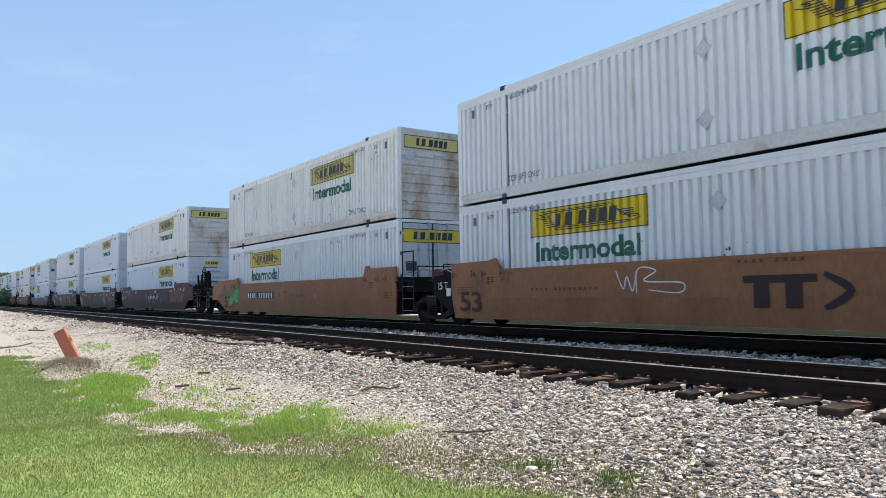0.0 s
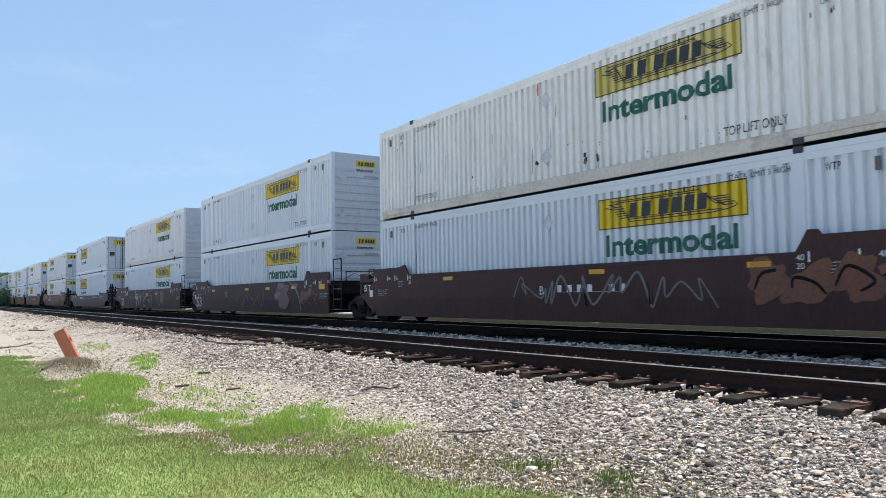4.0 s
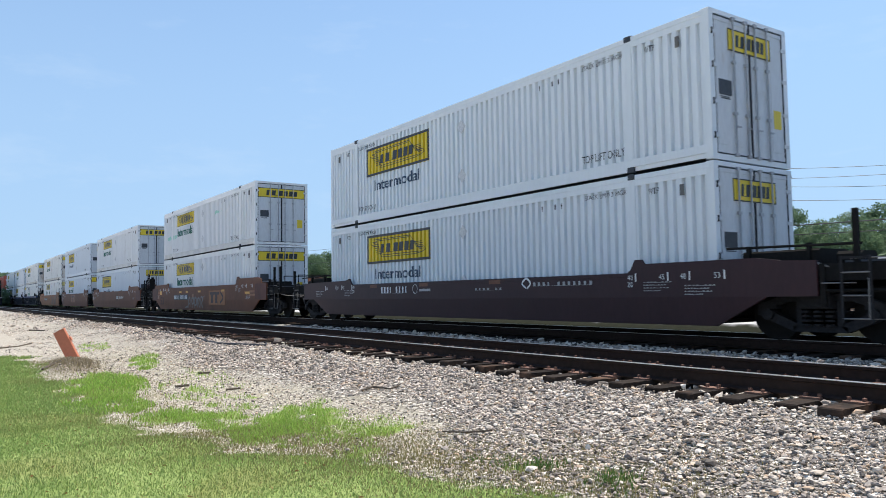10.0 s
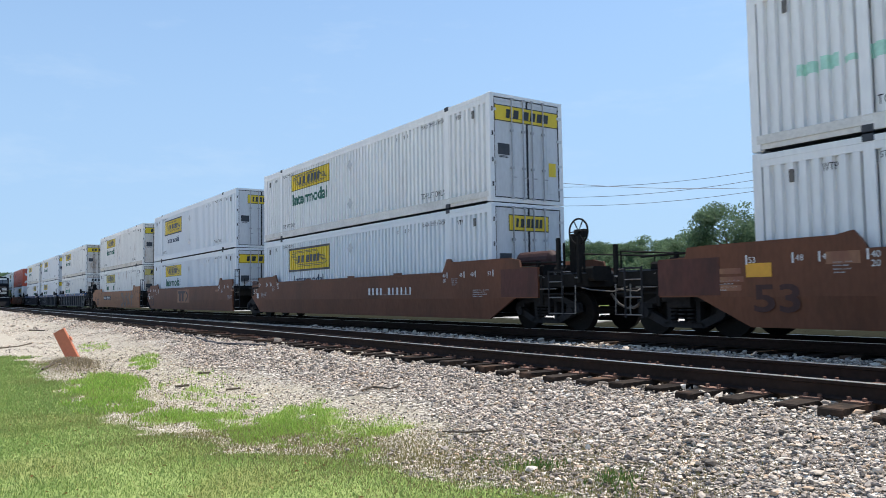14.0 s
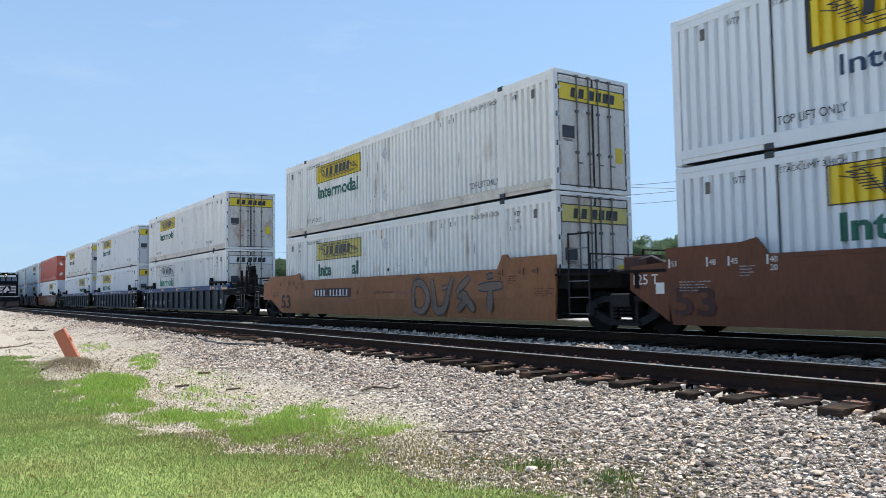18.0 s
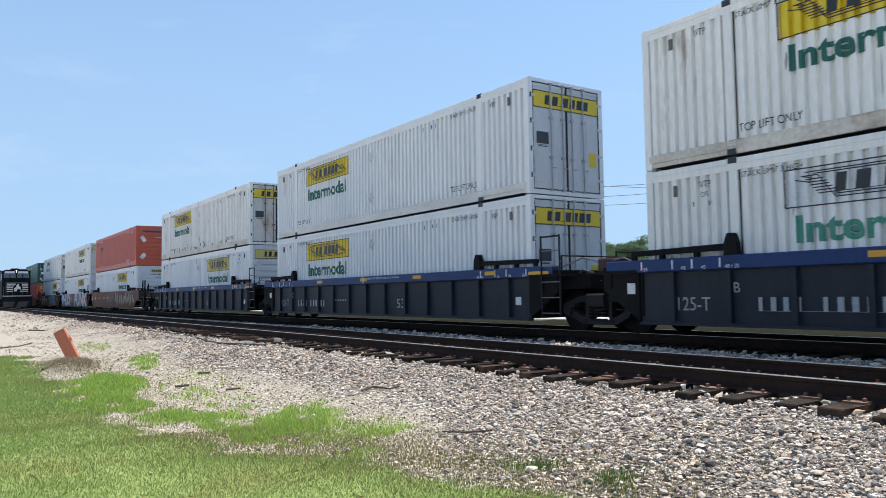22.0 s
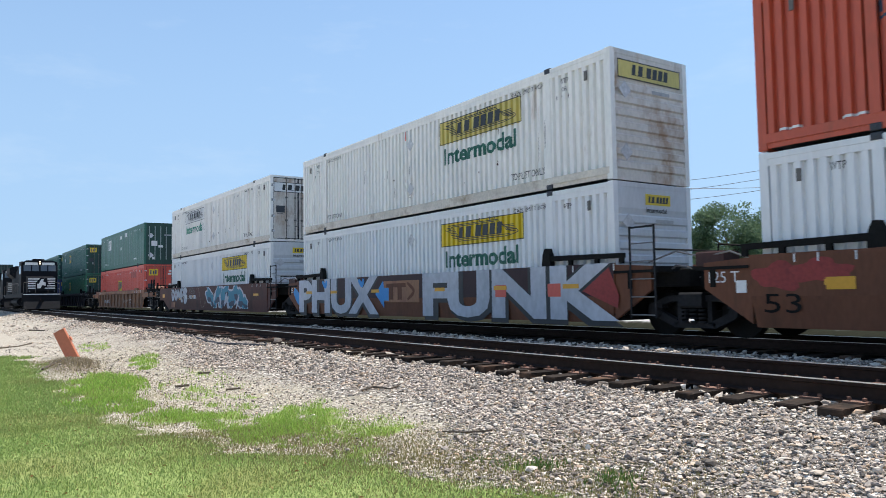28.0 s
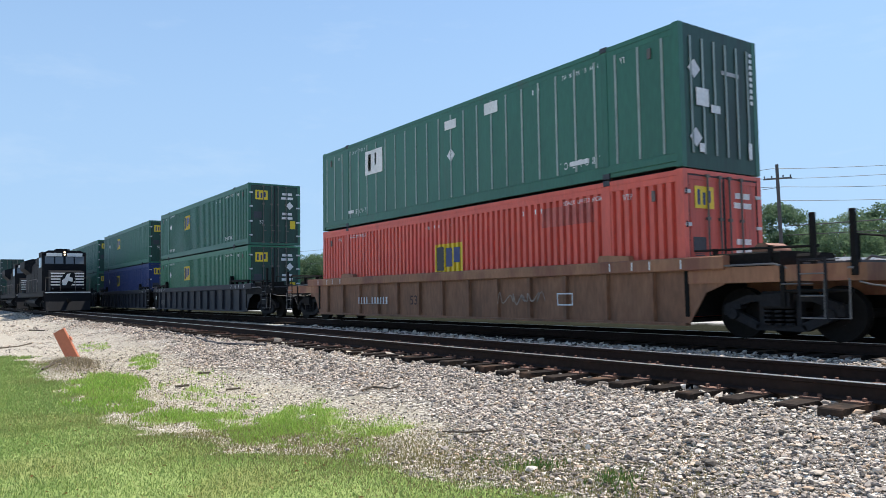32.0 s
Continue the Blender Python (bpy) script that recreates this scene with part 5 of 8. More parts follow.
# ---- what sets each car apart ----
def marks_0(c):
    text_on(c, "53", -7.7 - 0.1, 0.44, 0.5, "brown", wide=0.92, bold=0.02)
    owner_sign(c, 0.7, 2.65, 0.58, 1.14, None, "maroon")
    ribbon(c, [(-2.24, 1.32), (-2.05, 0.95), (-1.95, 1.2), (-1.8, 0.9), (-1.7, 1.3)], 0.03, "white_mark", label="white sprayed line")
    ribbon(c, [(-1.7, 0.85), (-1.65, 1.35), (-1.2, 1.3), (-1.5, 1.1), (-0.6, 1.05), (-0.65, 0.86), (-1.4, 0.92)], 0.03, "white_mark", label="white sprayed line")
    bars(c, -4.9, -2.7, 0.95, 0.06, 14, "ttx_b")
    bars(c, 0.6, 1.9, 1.36, 0.06, 9, "ttx_b")


def tag(c, pts, width, key, edge, k=0, border=0.09, label=""):
    """a sprayed stroke with its outline"""
    ribbon(c, pts, width + border, edge, y=SIDE - 0.002 - 0.0001 * k)
    ribbon(c, pts, width, key, y=SIDE - 0.004 - 0.0001 * k, label=label)


def ring(c, x, z, r, width, key, name="sign"):
    ribbon(c, [(x + r * math.cos(a * 0.785), z + r * math.sin(a * 0.785)) for a in range(9)], width, key, name)


def marks_1(c):
    number_plate(c, -4.82, -1.78, 0.85, 1.07, "black")
    blob(c, -7.2, 0.72, 0.36, 0.27, 0.1, "spray_dark_green", 201, SIDE - 0.002)
    blob(c, -6.45, 0.95, 0.52, 0.34, 0.05, "spray_dark_green", 202, SIDE - 0.0021)
    blob(c, -7.2, 0.72, 0.30, 0.22, 0.1, "spray_green", 201, SIDE - 0.004, "green sprayed field")
    blob(c, -6.45, 0.95, 0.46, 0.28, 0.05, "spray_green", 202, SIDE - 0.0041, "green sprayed field")
    ribbon(c, [(-8.45, 1.2), (-8.1, 1.1), (-7.7, 1.15), (-7.3, 1.0)], 0.16, "spray_dark_green", label="dark green sprayed line")
    ribbon(c, [(-7.2, 1.36), (-6.9, 1.2), (-7.1, 1.05), (-6.7, 1.3), (-6.75, 1.0)], 0.04, "spray_dark_green", y=SIDE - 0.006)
    ribbon(c, [(-6.5, 1.1), (-6.3, 0.8), (-6.2, 1.12)], 0.04, "spray_dark_green", y=SIDE - 0.006)
    text_on(c, "53", -8.1, 0.44, 0.5, "brown", wide=0.92, bold=0.02)
    text_on(c, "A", -1.24, 0.9, 0.2, "black", bold=0.02)
    part("data_frame", frame_lines(-0.65, -0.39, 0.86, 1.11, 0.02, SIDE - 0.006, "brown"), c)
    text_on(c, "LD LMT 117900 PER UNIT", -0.08, 0.92, 0.075, "brown", wide=1.45)
    bars(c, -0.08, 1.2, 0.86, 0.03, 12, "brown")
    blob(c, 2.36, 0.9, 0.16, 0.15, 0.3, "tan_car", 205, SIDE - 0.003)
    blob(c, 1.74, 0.83, 0.12, 0.05, 0.0, "tan_car", 206, SIDE - 0.003)


def marks_2(c):
    bars(c, 0.4, 2.6, 0.9, 0.16, 7, "white_mark")
    scrawl(c, -1.2, 4.5, 0.55, 1.3, 7, "spray_grey", 5, width=0.07)
    scrawl(c, 5.2, 8.2, 0.6, 1.4, 4, "spray_rust", 6, width=0.10)
    reflectors(c, (-4.2, 1.4, 5.2, 7.9), 1.28)
    text_on(c, "B", -0.2, 0.85, 0.2, "white_mark")


def marks_3(c):
    text_on(c, "C", -3.25, 0.95, 0.22, "white_mark")
    text_on(c, "53", -8.1, 0.44, 0.5, "grey_mark", wide=0.92, bold=0.02)
    blob(c, 3.9, 0.95, 0.75, 0.5, 0.2, "brown_light", 211, SIDE - 0.002, "faded brown sprayed field")
    ribbon(c, [(4.61, 1.48), (5.11, 1.28), (5.49, 0.99), (5.64, 0.72), (5.79, 0.34)], 0.09, "spray_grey", label="pale sprayed arc")
    blob(c, 5.27, 1.3, 0.2, 0.14, 0.2, "spray_grey", 212, SIDE - 0.004)
    blob(c, 5.95, 0.87, 0.26, 0.26, 0.3, "brown_light", 213, SIDE - 0.003)
    for k, (x, z) in enumerate(((3.71, 1.35), (3.41, 0.96), (6.5, 1.0), (6.9, 0.9))):
        blob(c, x, z, 0.3, 0.12, 0.5, "spray_grey" if k < 2 else "brown_light", 214 + k, SIDE - 0.005)
    scrawl(c, 5.9, 7.2, 0.45, 1.15, 3, "spray_rust", 9, width=0.08)
    scrawl(c, -2.4, 2.0, 0.45, 1.2, 5, "brown_light", 10, width=0.06)
    reflectors(c, (-5.4, -0.5, 2.07, 4.85), 1.20)
    patch(c, "reflector", 7.43, 7.92, 1.15, 1.34, "amber", "amber reflector tape")


def marks_4(c):
    text_on(c, "53", -8.05, 0.44, 0.5, "grey_mark", wide=0.92, bold=0.02)
    strokes = (([(-3.38, 1.48), (-3.27, 1.18), (-3.0, 0.76), (-3.06, 0.36)], 0.2), ([(-2.56, 0.76), (-2.33, 0.57), (-2.11, 0.36)], 0.14), ([(-2.11, 1.45), (-2.08, 1.15), (-1.87, 0.6), (-1.57, 0.51)], 0.05),
               ([(-1.83, 0.57), (-1.79, 0.98), (-1.59, 1.2), (-1.56, 0.6)], 0.13), ([(-1.25, 1.13), (-1.16, 1.34), (-0.9, 1.24), (-0.92, 0.76), (-0.69, 0.88), (-0.21, 1.34)], 0.06), ([(-0.65, 0.82), (-0.18, 1.08), (0.7, 1.08)], 0.09),
               ([(0.62, 1.14), (0.82, 1.44)], 0.05), ([(-1.1, 0.6), (-0.85, 0.76), (-0.62, 0.67)], 0.05), ([(0.06, 0.75), (0.35, 0.86), (0.88, 0.61), (1.0, 0.99), (1.32, 1.1), (1.43, 0.64), (1.41, 0.36)], 0.06),
               ([(-0.95, 0.52), (-0.75, 0.34)], 0.12), ([(-0.47, 0.52), (-0.29, 0.34)], 0.12), ([(-2.7, 1.44), (-2.2, 1.2), (-2.3, 0.8), (-2.75, 0.85)], 0.05))
    for k, (pts, w) in enumerate(strokes):
        ribbon(c, pts, w, "spray_cream", y=SIDE - 0.003 - 0.0002 * k, label="cream sprayed stroke")
    ring(c, 4.06, 1.0, 0.4, 0.05, "spray_cream", "graffiti")
    blob(c, 4.06, 1.0, 0.38, 0.40, 0.0, "spray_rust", 221, SIDE - 0.002, "rust red sprayed disc")
    ribbon(c, [(2.33, 1.35), (2.74, 1.31), (2.76, 0.64), (2.78, 1.18), (3.0, 1.32), (3.08, 1.03), (3.3, 1.35), (3.33, 1.12), (3.22, 0.79), (3.3, 0.46), (3.54, 0.46), (3.65, 0.78)], 0.035, "spray_cream")
    bars(c, -5.4, -3.55, 0.9, 0.2, 9, "spray_grey")
    bars(c, -3.3, -2.35, 0.86, 0.2, 5, "white_mark")
    reflectors(c, (-3.08, -0.16, -6.4, 2.4), 1.15)


def marks_5(c):
    bars(c, -4.07, -2.42, 0.95, 0.2, 9, "white_mark")
    ring(c, -2.05, 1.06, 0.13, 0.02, "white_mark")
    patch(c, "data_card", -1.82, -1.24, 0.99, 1.06, "grey_mark")
    reflectors(c, (-4.8, -1.82, 1.5), 1.13, "spray_rust")
    ribbon(c, [(2.95, 1.0), (2.8, 1.12), (2.95, 1.24), (3.1, 1.12), (2.97, 1.0)], 0.05, "white_mark", "sign")
    bars(c, 3.2, 5.2, 1.05, 0.09, 12, "grey_mark")
    bars(c, 0.9, 2.1, 0.98, 0.06, 7, "grey_mark")


def marks_6(c):
    number_plate(c, -4.72, -1.95, 0.85, 1.05, "black")
    letters = (([(-2.4, 0.36), (-1.9, 0.42), (-1.7, 0.5)], 0.1), ([(-1.78, 0.36), (-1.68, 0.85), (-1.45, 0.86), (-1.4, 0.40)], 0.13), ([(-1.62, 0.58), (-1.42, 0.58)], 0.08), ([(-0.98, 0.34), (-1.1, 0.86), (-0.75, 0.84), (-0.75, 0.62), (-1.0, 0.58)], 0.13),
               ([(-0.55, 0.36), (-0.57, 0.86), (-0.25, 0.86), (-0.22, 0.55), (-0.55, 0.5)], 0.13), ([(0.02, 0.38), (0.02, 0.84), (0.32, 0.84), (0.22, 0.62), (0.36, 0.38)], 0.13), ([(0.62, 0.36), (0.58, 0.9), (0.95, 0.86), (0.74, 0.62), (0.95, 0.36)], 0.13), ([(0.9, 0.9), (1.3, 1.0)], 0.05))
    for k, (pts, w) in enumerate(letters):
        ribbon(c, pts, w, "spray_grey", y=SIDE - 0.005 - 0.0002 * k, label="grey sprayed stroke")
    owner_sign(c, 2.15, 4.4, 0.62, 1.18, "ttx", "maroon")
    reflectors(c, (-3.66, -2.32, 0.05, 4.0), 1.19)
    patch(c, "reflector", -8.15, -7.67, 1.11, 1.35, "amber", "amber reflector tape")
    text_on(c, "53", -8.02, 0.52, 0.45, "brown", wide=0.84, bold=0.02)
    reflectors(c, (7.4,), 1.05, wide=0.6)
    patch(c, "repaint", -6.73, -6.2, 1.28, 1.48, "tan_car", "tan repainted spot")
    patch(c, "repaint", -1.08, -0.72, 0.92, 1.12, "tan_car", "tan repainted spot")
    for k, (x, z, w) in enumerate(((-9.1, 0.88, 0.85), (-9.15, 1.03, 0.95), (-9.05, 1.18, 0.8), (7.9, 0.95, 0.9), (7.95, 1.1, 0.8))):
        patch(c, "repaint", x, x + w, z, z + 0.1, "tan_car", "tan repainted stripe")


def marks_7(c):
    number_plate(c, 1.8, 4.6, 0.9, 1.12, None)
    for x in (-3.2, 0.3, 3.4):
        patch(c, "tick", x, x + 0.5, 1.49, 1.56, "ttx_b")


def marks_8(c):
    owner_sign(c, -1.3, 0.75, 0.72, 1.3, "tan_car", "maroon")
    text_on(c, "53", -7.95 - 0.1, 0.44, 0.5, "brown", wide=0.92, bold=0.02)
    reflectors(c, (5.6, 8.0), 1.2, "tan_car")


def marks_9(c):
    number_plate(c, -4.8, -2.0, 0.9, 1.12, "brown")
    text_on(c, "A", -1.5, 0.92, 0.2, "brown")
    text_on(c, "53", -7.95 - 0.1, 0.44, 0.5, "brown", wide=0.92, bold=0.02)
    signs = (([(2.1, 0.42), (2.15, 1.15), (2.6, 1.2), (2.9, 0.8), (2.6, 0.42), (2.05, 0.5)], 0.2), ([(3.1, 1.36), (3.2, 0.9), (3.3, 0.46), (3.7, 0.5), (3.9, 0.9), (4.15, 1.36)], 0.2), ([(3.6, 1.05), (3.85, 1.1)], 0.1),
             ([(4.95, 1.36), (4.4, 0.95), (4.75, 0.8), (4.35, 0.44)], 0.22), ([(4.7, 0.85), (5.1, 0.45)], 0.2), ([(5.3, 1.05), (6.3, 1.1)], 0.2), ([(5.8, 1.0), (5.75, 0.42)], 0.22), ([(5.65, 1.32), (5.95, 1.36)], 0.12))
    for k, (pts, w) in enumerate(signs):
        tag(c, pts, w, "spray_umber", "black", k, 0.08, "brown sprayed sign with black outline")
    ribbon(c, [(2.1, 1.25), (2.15, 1.42), (2.28, 1.28), (2.4, 1.46), (2.5, 1.28)], 0.025, "black", y=SIDE - 0.005)
    text_on(c, "LD LMT 117900 PER UNIT", -0.29, 0.95, 0.07, "brown", wide=1.25)
    for k, (x, z, rx, rz) in enumerate(((0.89, 0.86, 0.15, 0.08), (-1.3, 0.84, 0.08, 0.1), (-2.1, 0.76, 0.22, 0.05), (1.6, 0.95, 0.25, 0.06))):
        blob(c, x, z, rx, rz, 0.2, "tan_car", 230 + k, SIDE - 0.003)
    reflectors(c, (-1.8, 1.5), 1.25, "tan_car", 0.38)


def marks_blue(n):
    def m(c):
        number_plate(c, -5.6, -3.1, 0.52, 0.76, None, "grey_mark", y=-1.42)
        text_on(c, "53", 1.9, 0.5, 0.27, "grey_mark", wide=0.46, y=-1.41)
        text_on(c, "ACB"[n], -6.02, 0.85, 0.18, "grey_mark", y=-1.503)
        reflectors(c, (-3.7, -0.3, 3.0, 6.5), 1.36, y=-1.509)
        reflectors(c, (8.2,), 1.30, wide=0.7, y=-1.509)
        patch(c, "data_mark", -0.12, -0.08, 1.28, 1.5, "white_mark", y=-1.511)
        text_on(c, "52,900 LBS. MAX. GROSS WT. FOR 20 FT CONTAINERS", 0.1, 1.41, 0.06, "white_mark", wide=2.1, y=-1.511)
        for x, t in ((6.1, "20 / 40"), (6.95, "45"), (7.4, "48"), (7.93, "53")):
            text_on(c, t, x + 0.05, 1.29, 0.07, "white_mark", y=-1.511)
        for x, t in ((-8.05, "53"), (-7.15, "48"), (-6.7, "45"), (-6.2, "40 / 20")):
            text_on(c, t, x + 0.02, 1.29, 0.07, "white_mark", y=-1.511)
        bars(c, -2.6, -1.4, 0.72, 0.05, 6, "grey_mark", y=-1.41)
        patch(c, "data_card", 7.6, 7.8, 0.6, 0.8, "white_mark", y=-1.41)
    return m


def marks_13(c):
    for i in range(9):
        rnd = random.Random(120 + i)
        x = 1.9 + 0.78 * i
        blob(c, x, rnd.uniform(0.75, 1.0), 0.44, 0.40, rnd.uniform(-0.5, 0.5), "spray_rust" if i % 2 else "brown", 130 + i, SIDE - 0.002 - 0.0001 * i)
        blob(c, x + 0.1, rnd.uniform(0.8, 1.05), 0.22, 0.34, rnd.uniform(-0.6, 0.6), "spray_cream", 140 + i, SIDE - 0.004 - 0.0001 * i, "cream sprayed field")
    scrawl(c, 2.0, 8.2, 0.5, 1.4, 6, "spray_grey", 29, width=0.05)
    scrawl(c, -1.7, 1.2, 0.4, 1.45, 3, "spray_cream", 31, width=0.05, label="cream sprayed line")
    reflectors(c, (-6.9, -5.2, -3.0, -1.4, 5.1), 0.95)
    text_on(c, "53", -7.95, 0.5, 0.32, "truck", wide=0.66)
    blob(c, -7.7, 1.12, 0.5, 0.2, 0.1, "spray_red", 241, SIDE - 0.002, "red sprayed field")
    blob(c, -6.95, 1.18, 0.45, 0.22, 0.2, "spray_red", 242, SIDE - 0.0021, "red sprayed field")
    patch(c, "reflector", -6.87, -6.41, 0.88, 1.08, "amber", "amber reflector tape", y=SIDE - 0.004)
    for k, pts in enumerate(([(-4.95, 0.72), (-4.95, 0.38)], [(-4.69, 0.69), (-4.71, 0.38)], [(-4.6, 0.62), (-4.33, 0.76)], [(-4.41, 0.4), (-4.26, 0.71), (-4.17, 0.38)], [(-3.96, 0.76), (-3.82, 0.56), (-3.6, 0.4)], [(-3.4, 0.8), (-3.3, 0.4)])):
        ribbon(c, pts, 0.025, "spray_grey", y=SIDE - 0.003)


def marks_14(c):
    patch(c, "sprayed_field", -8.1, 8.2, 0.80, 1.495, "maroon", y=SIDE + 0.002)
    for t, x0, x1 in (("PHUX", -8.0, -1.75), ("FUNK", 0.85, 8.35)):
        for key, b, dy, dz, dx in (("black", 0.085, -0.008, -0.06, 0.10), ("spray_silver", 0.05, -0.012, 0.0, 0.0)):
            me = lettering(t, 1.08, key, bold=b)
            part("graffiti", me, c, "silver sprayed letters" if key == "spray_silver" else "black sprayed outline", at=pose(x0 + dx, SIDE + dy, 0.36 + dz) @ Matrix.Diagonal((squeezed(me, x1 - x0), 1, 1, 1)))
    owner_sign(c, -1.25, 0.45, 0.75, 1.25, "tan_car", "ttx_b")
    ribbon(c, [(-8.5, 1.15), (-8.25, 0.95), (-8.0, 0.75), (-7.7, 0.6)], 0.4, "spray_blue", y=SIDE - 0.007, label="blue sprayed arrow")
    for x in (-5.9, -3.1):
        ribbon(c, [(x, 1.42), (x + 0.25, 1.25), (x + 0.35, 1.45)], 0.18, "spray_blue", y=SIDE - 0.013)
    part("graffiti", Shape().prism([(7.2, 0.95), (7.75, 1.46), (8.05, 1.46), (8.35, 0.8), (8.3, 0.55)], SIDE - 0.006, SIDE - 0.004, "y").mesh("graffiti", M["spray_red"]), c, "red sprayed arrow")
    part("graffiti", Shape().prism([(-1.45, 1.35), (-1.95, 0.93), (-1.4, 0.5), (-1.4, 0.72), (-1.1, 0.72), (-1.1, 1.12), (-1.4, 1.12)], SIDE - 0.011, SIDE - 0.009, "y").mesh("graffiti", M["spray_blue"]), c, "blue sprayed arrow")
    for x in (4.25, 6.2):
        patch(c, "sprayed_spot", x, x + 0.42, 0.8, 1.1, "red", y=SIDE - 0.016)
    for x in (-7.3, -5.2, -2.2, 1.5, 4.2, 6.7):
        reflectors(c, (x,), 0.98, wide=0.5, y=SIDE - 0.02)


def marks_15(c):
    fields = [(0.15, 1.0, 0.42, 0.42, -0.5), (0.75, 0.72, 0.34, 0.36, -0.6), (1.5, 1.0, 0.45, 0.46, 0.5), (2.3, 0.85, 0.42, 0.48, 0.7), (2.9, 1.2, 0.38, 0.26, 0.2),
              (3.6, 0.8, 0.5, 0.42, 0.5), (4.25, 1.1, 0.42, 0.36, -0.3), (4.9, 0.8, 0.45, 0.42, -0.6), (5.5, 0.62, 0.35, 0.26, -0.5)]
    for i, (x, z, rx, rz, tl) in enumerate(fields):
        blob(c, x, z, rx + 0.13, rz + 0.1, tl, "spray_silver", 60 + i, SIDE - 0.002 - 0.0001 * i)
    for i, (x, z, rx, rz, tl) in enumerate(fields):
        blob(c, x, z, rx, rz, tl, "spray_teal", 60 + i, SIDE - 0.004 - 0.0001 * i, "teal sprayed field with white outline")
        blob(c, x + 0.05, z - rz * 0.5, rx * 0.7, rz * 0.36, tl, "spray_navy", 80 + i, SIDE - 0.006 - 0.0001 * i)
    for i, (x, z, tl) in enumerate(((1.05, 0.95, 0.5), (1.95, 0.75, -0.4), (2.75, 0.8, 0.6), (3.15, 0.6, -0.5), (4.5, 0.65, 0.7))):
        blob(c, x, z, 0.11, 0.34, tl, "spray_silver", 90 + i, SIDE - 0.0075 - 0.0001 * i)
    letters = (([(-7.2, 1.30), (-7.08, 0.92), (-6.92, 0.86), (-6.68, 1.05), (-6.78, 1.28), (-7.2, 1.32)], 0.19), ([(-6.25, 1.33), (-6.45, 1.1), (-6.25, 0.88), (-6.05, 1.1), (-6.25, 1.33)], 0.2),
               ([(-5.85, 0.85), (-5.85, 1.33), (-5.58, 1.0), (-5.3, 1.36), (-5.4, 0.86)], 0.17), ([(-4.82, 1.37), (-5.1, 1.33), (-5.15, 0.8), (-4.85, 0.74)], 0.16), ([(-5.12, 1.07), (-4.86, 1.08)], 0.15),
               ([(-3.98, 1.24), (-4.3, 1.38), (-4.65, 1.25), (-4.3, 1.05), (-4.1, 0.85), (-4.35, 0.70), (-4.6, 0.78)], 0.24))
    for k, (pts, w) in enumerate(letters):
        tag(c, pts, w * 1.4, "spray_silver", "spray_navy", k, 0.07, "silver sprayed letter with dark outline")
    for k, (x, z, rx, rz) in enumerate(((-6.9, 1.1, 0.07, 0.13), (-6.25, 1.1, 0.08, 0.14))):
        blob(c, x, z, rx, rz, 0.0, "spray_red", 50 + k, SIDE - 0.012)
    for k in range(4):
        scrawl(c, -3.7, -2.4, 1.08 + 0.09 * k, 1.2 + 0.09 * k, 4, "spray_grey", 44 + k, width=0.025)
    number_plate(c, -4.79, -2.05, 0.86, 1.06, None, "white_mark")
    ribbon(c, [(-2.37, 1.31), (-1.85, 1.44), (-1.58, 1.09), (-1.24, 0.45), (-0.8, 0.46), (-0.63, 0.72), (-0.4, 0.59)], 0.025, "spray_cream")
    patch(c, "reflector", -9.37, -8.9, 0.94, 1.14, "amber", "amber reflector tape")
    patch(c, "repaint", -7.28, -6.5, 0.36, 0.66, "tan_car", "tan repainted spot")
    patch(c, "repaint", -5.6, -5.1, 0.80, 0.88, "amber", "amber paint line")
    reflectors(c, (-6.3, -3.0, 1.0, 3.0, 4.3), 0.93)
    reflectors(c, (6.6,), 0.95, wide=0.6)


def marks_16(c):
    number_plate(c, -4.9, -2.9, 0.62, 0.84, None, "white_mark", y=-1.503)
    text_on(c, "53", -1.8, 0.6, 0.27, "maroon", wide=0.4, y=-1.41)
    scrawl(c, 2.6, 4.3, 0.55, 0.95, 4, "spray_cream", 51, width=0.05)
    part("data_frame", frame_lines(4.7, 5.2, 0.6, 0.88, 0.03, -1.51, "white_mark"), c)
    part("spray_tank", Shape().tube((HALF + 1.35, -0.9, 1.52), (HALF + 1.35, -0.3, 1.52), 0.22, 14).mesh("tank", M["tan_car"]), c, "tan round air tank")


M["spray_green"] = mat("green spray paint", (0.10, 0.42, 0.10), 0.6, amount=0.3)
M["spray_dark_green"] = mat("dark green spray paint", (0.015, 0.20, 0.12), 0.6, amount=0.3)
M["spray_red"] = mat("dull red spray paint", (0.30, 0.035, 0.03), 0.6, amount=0.35)
M["spray_umber"] = mat("umber spray paint", (0.20, 0.13, 0.095), 0.6, amount=0.35)
M["spray_grey"] = mat("grey spray paint", (0.20, 0.175, 0.165), 0.6, amount=0.4)
M["spray_silver"] = mat("silver spray paint", (0.50, 0.51, 0.55), 0.5, amount=0.25, dirt=(0.4, 0.4, 0.45), dirt_at=0.55, streak=3)
M["spray_cream"] = mat("cream spray paint", (0.34, 0.26, 0.20), 0.6, amount=0.45)
M["spray_rust"] = mat("rust red spray paint", (0.20, 0.075, 0.04), 0.6, amount=0.4)
M["spray_blue"] = mat("bright blue spray paint", (0.02, 0.26, 0.62), 0.5, amount=0.2)
M["spray_teal"] = mat("teal spray paint", (0.015, 0.22, 0.32), 0.5, amount=0.25)
M["spray_navy"] = mat("navy spray paint", (0.012, 0.03, 0.07), 0.5, amount=0.25)
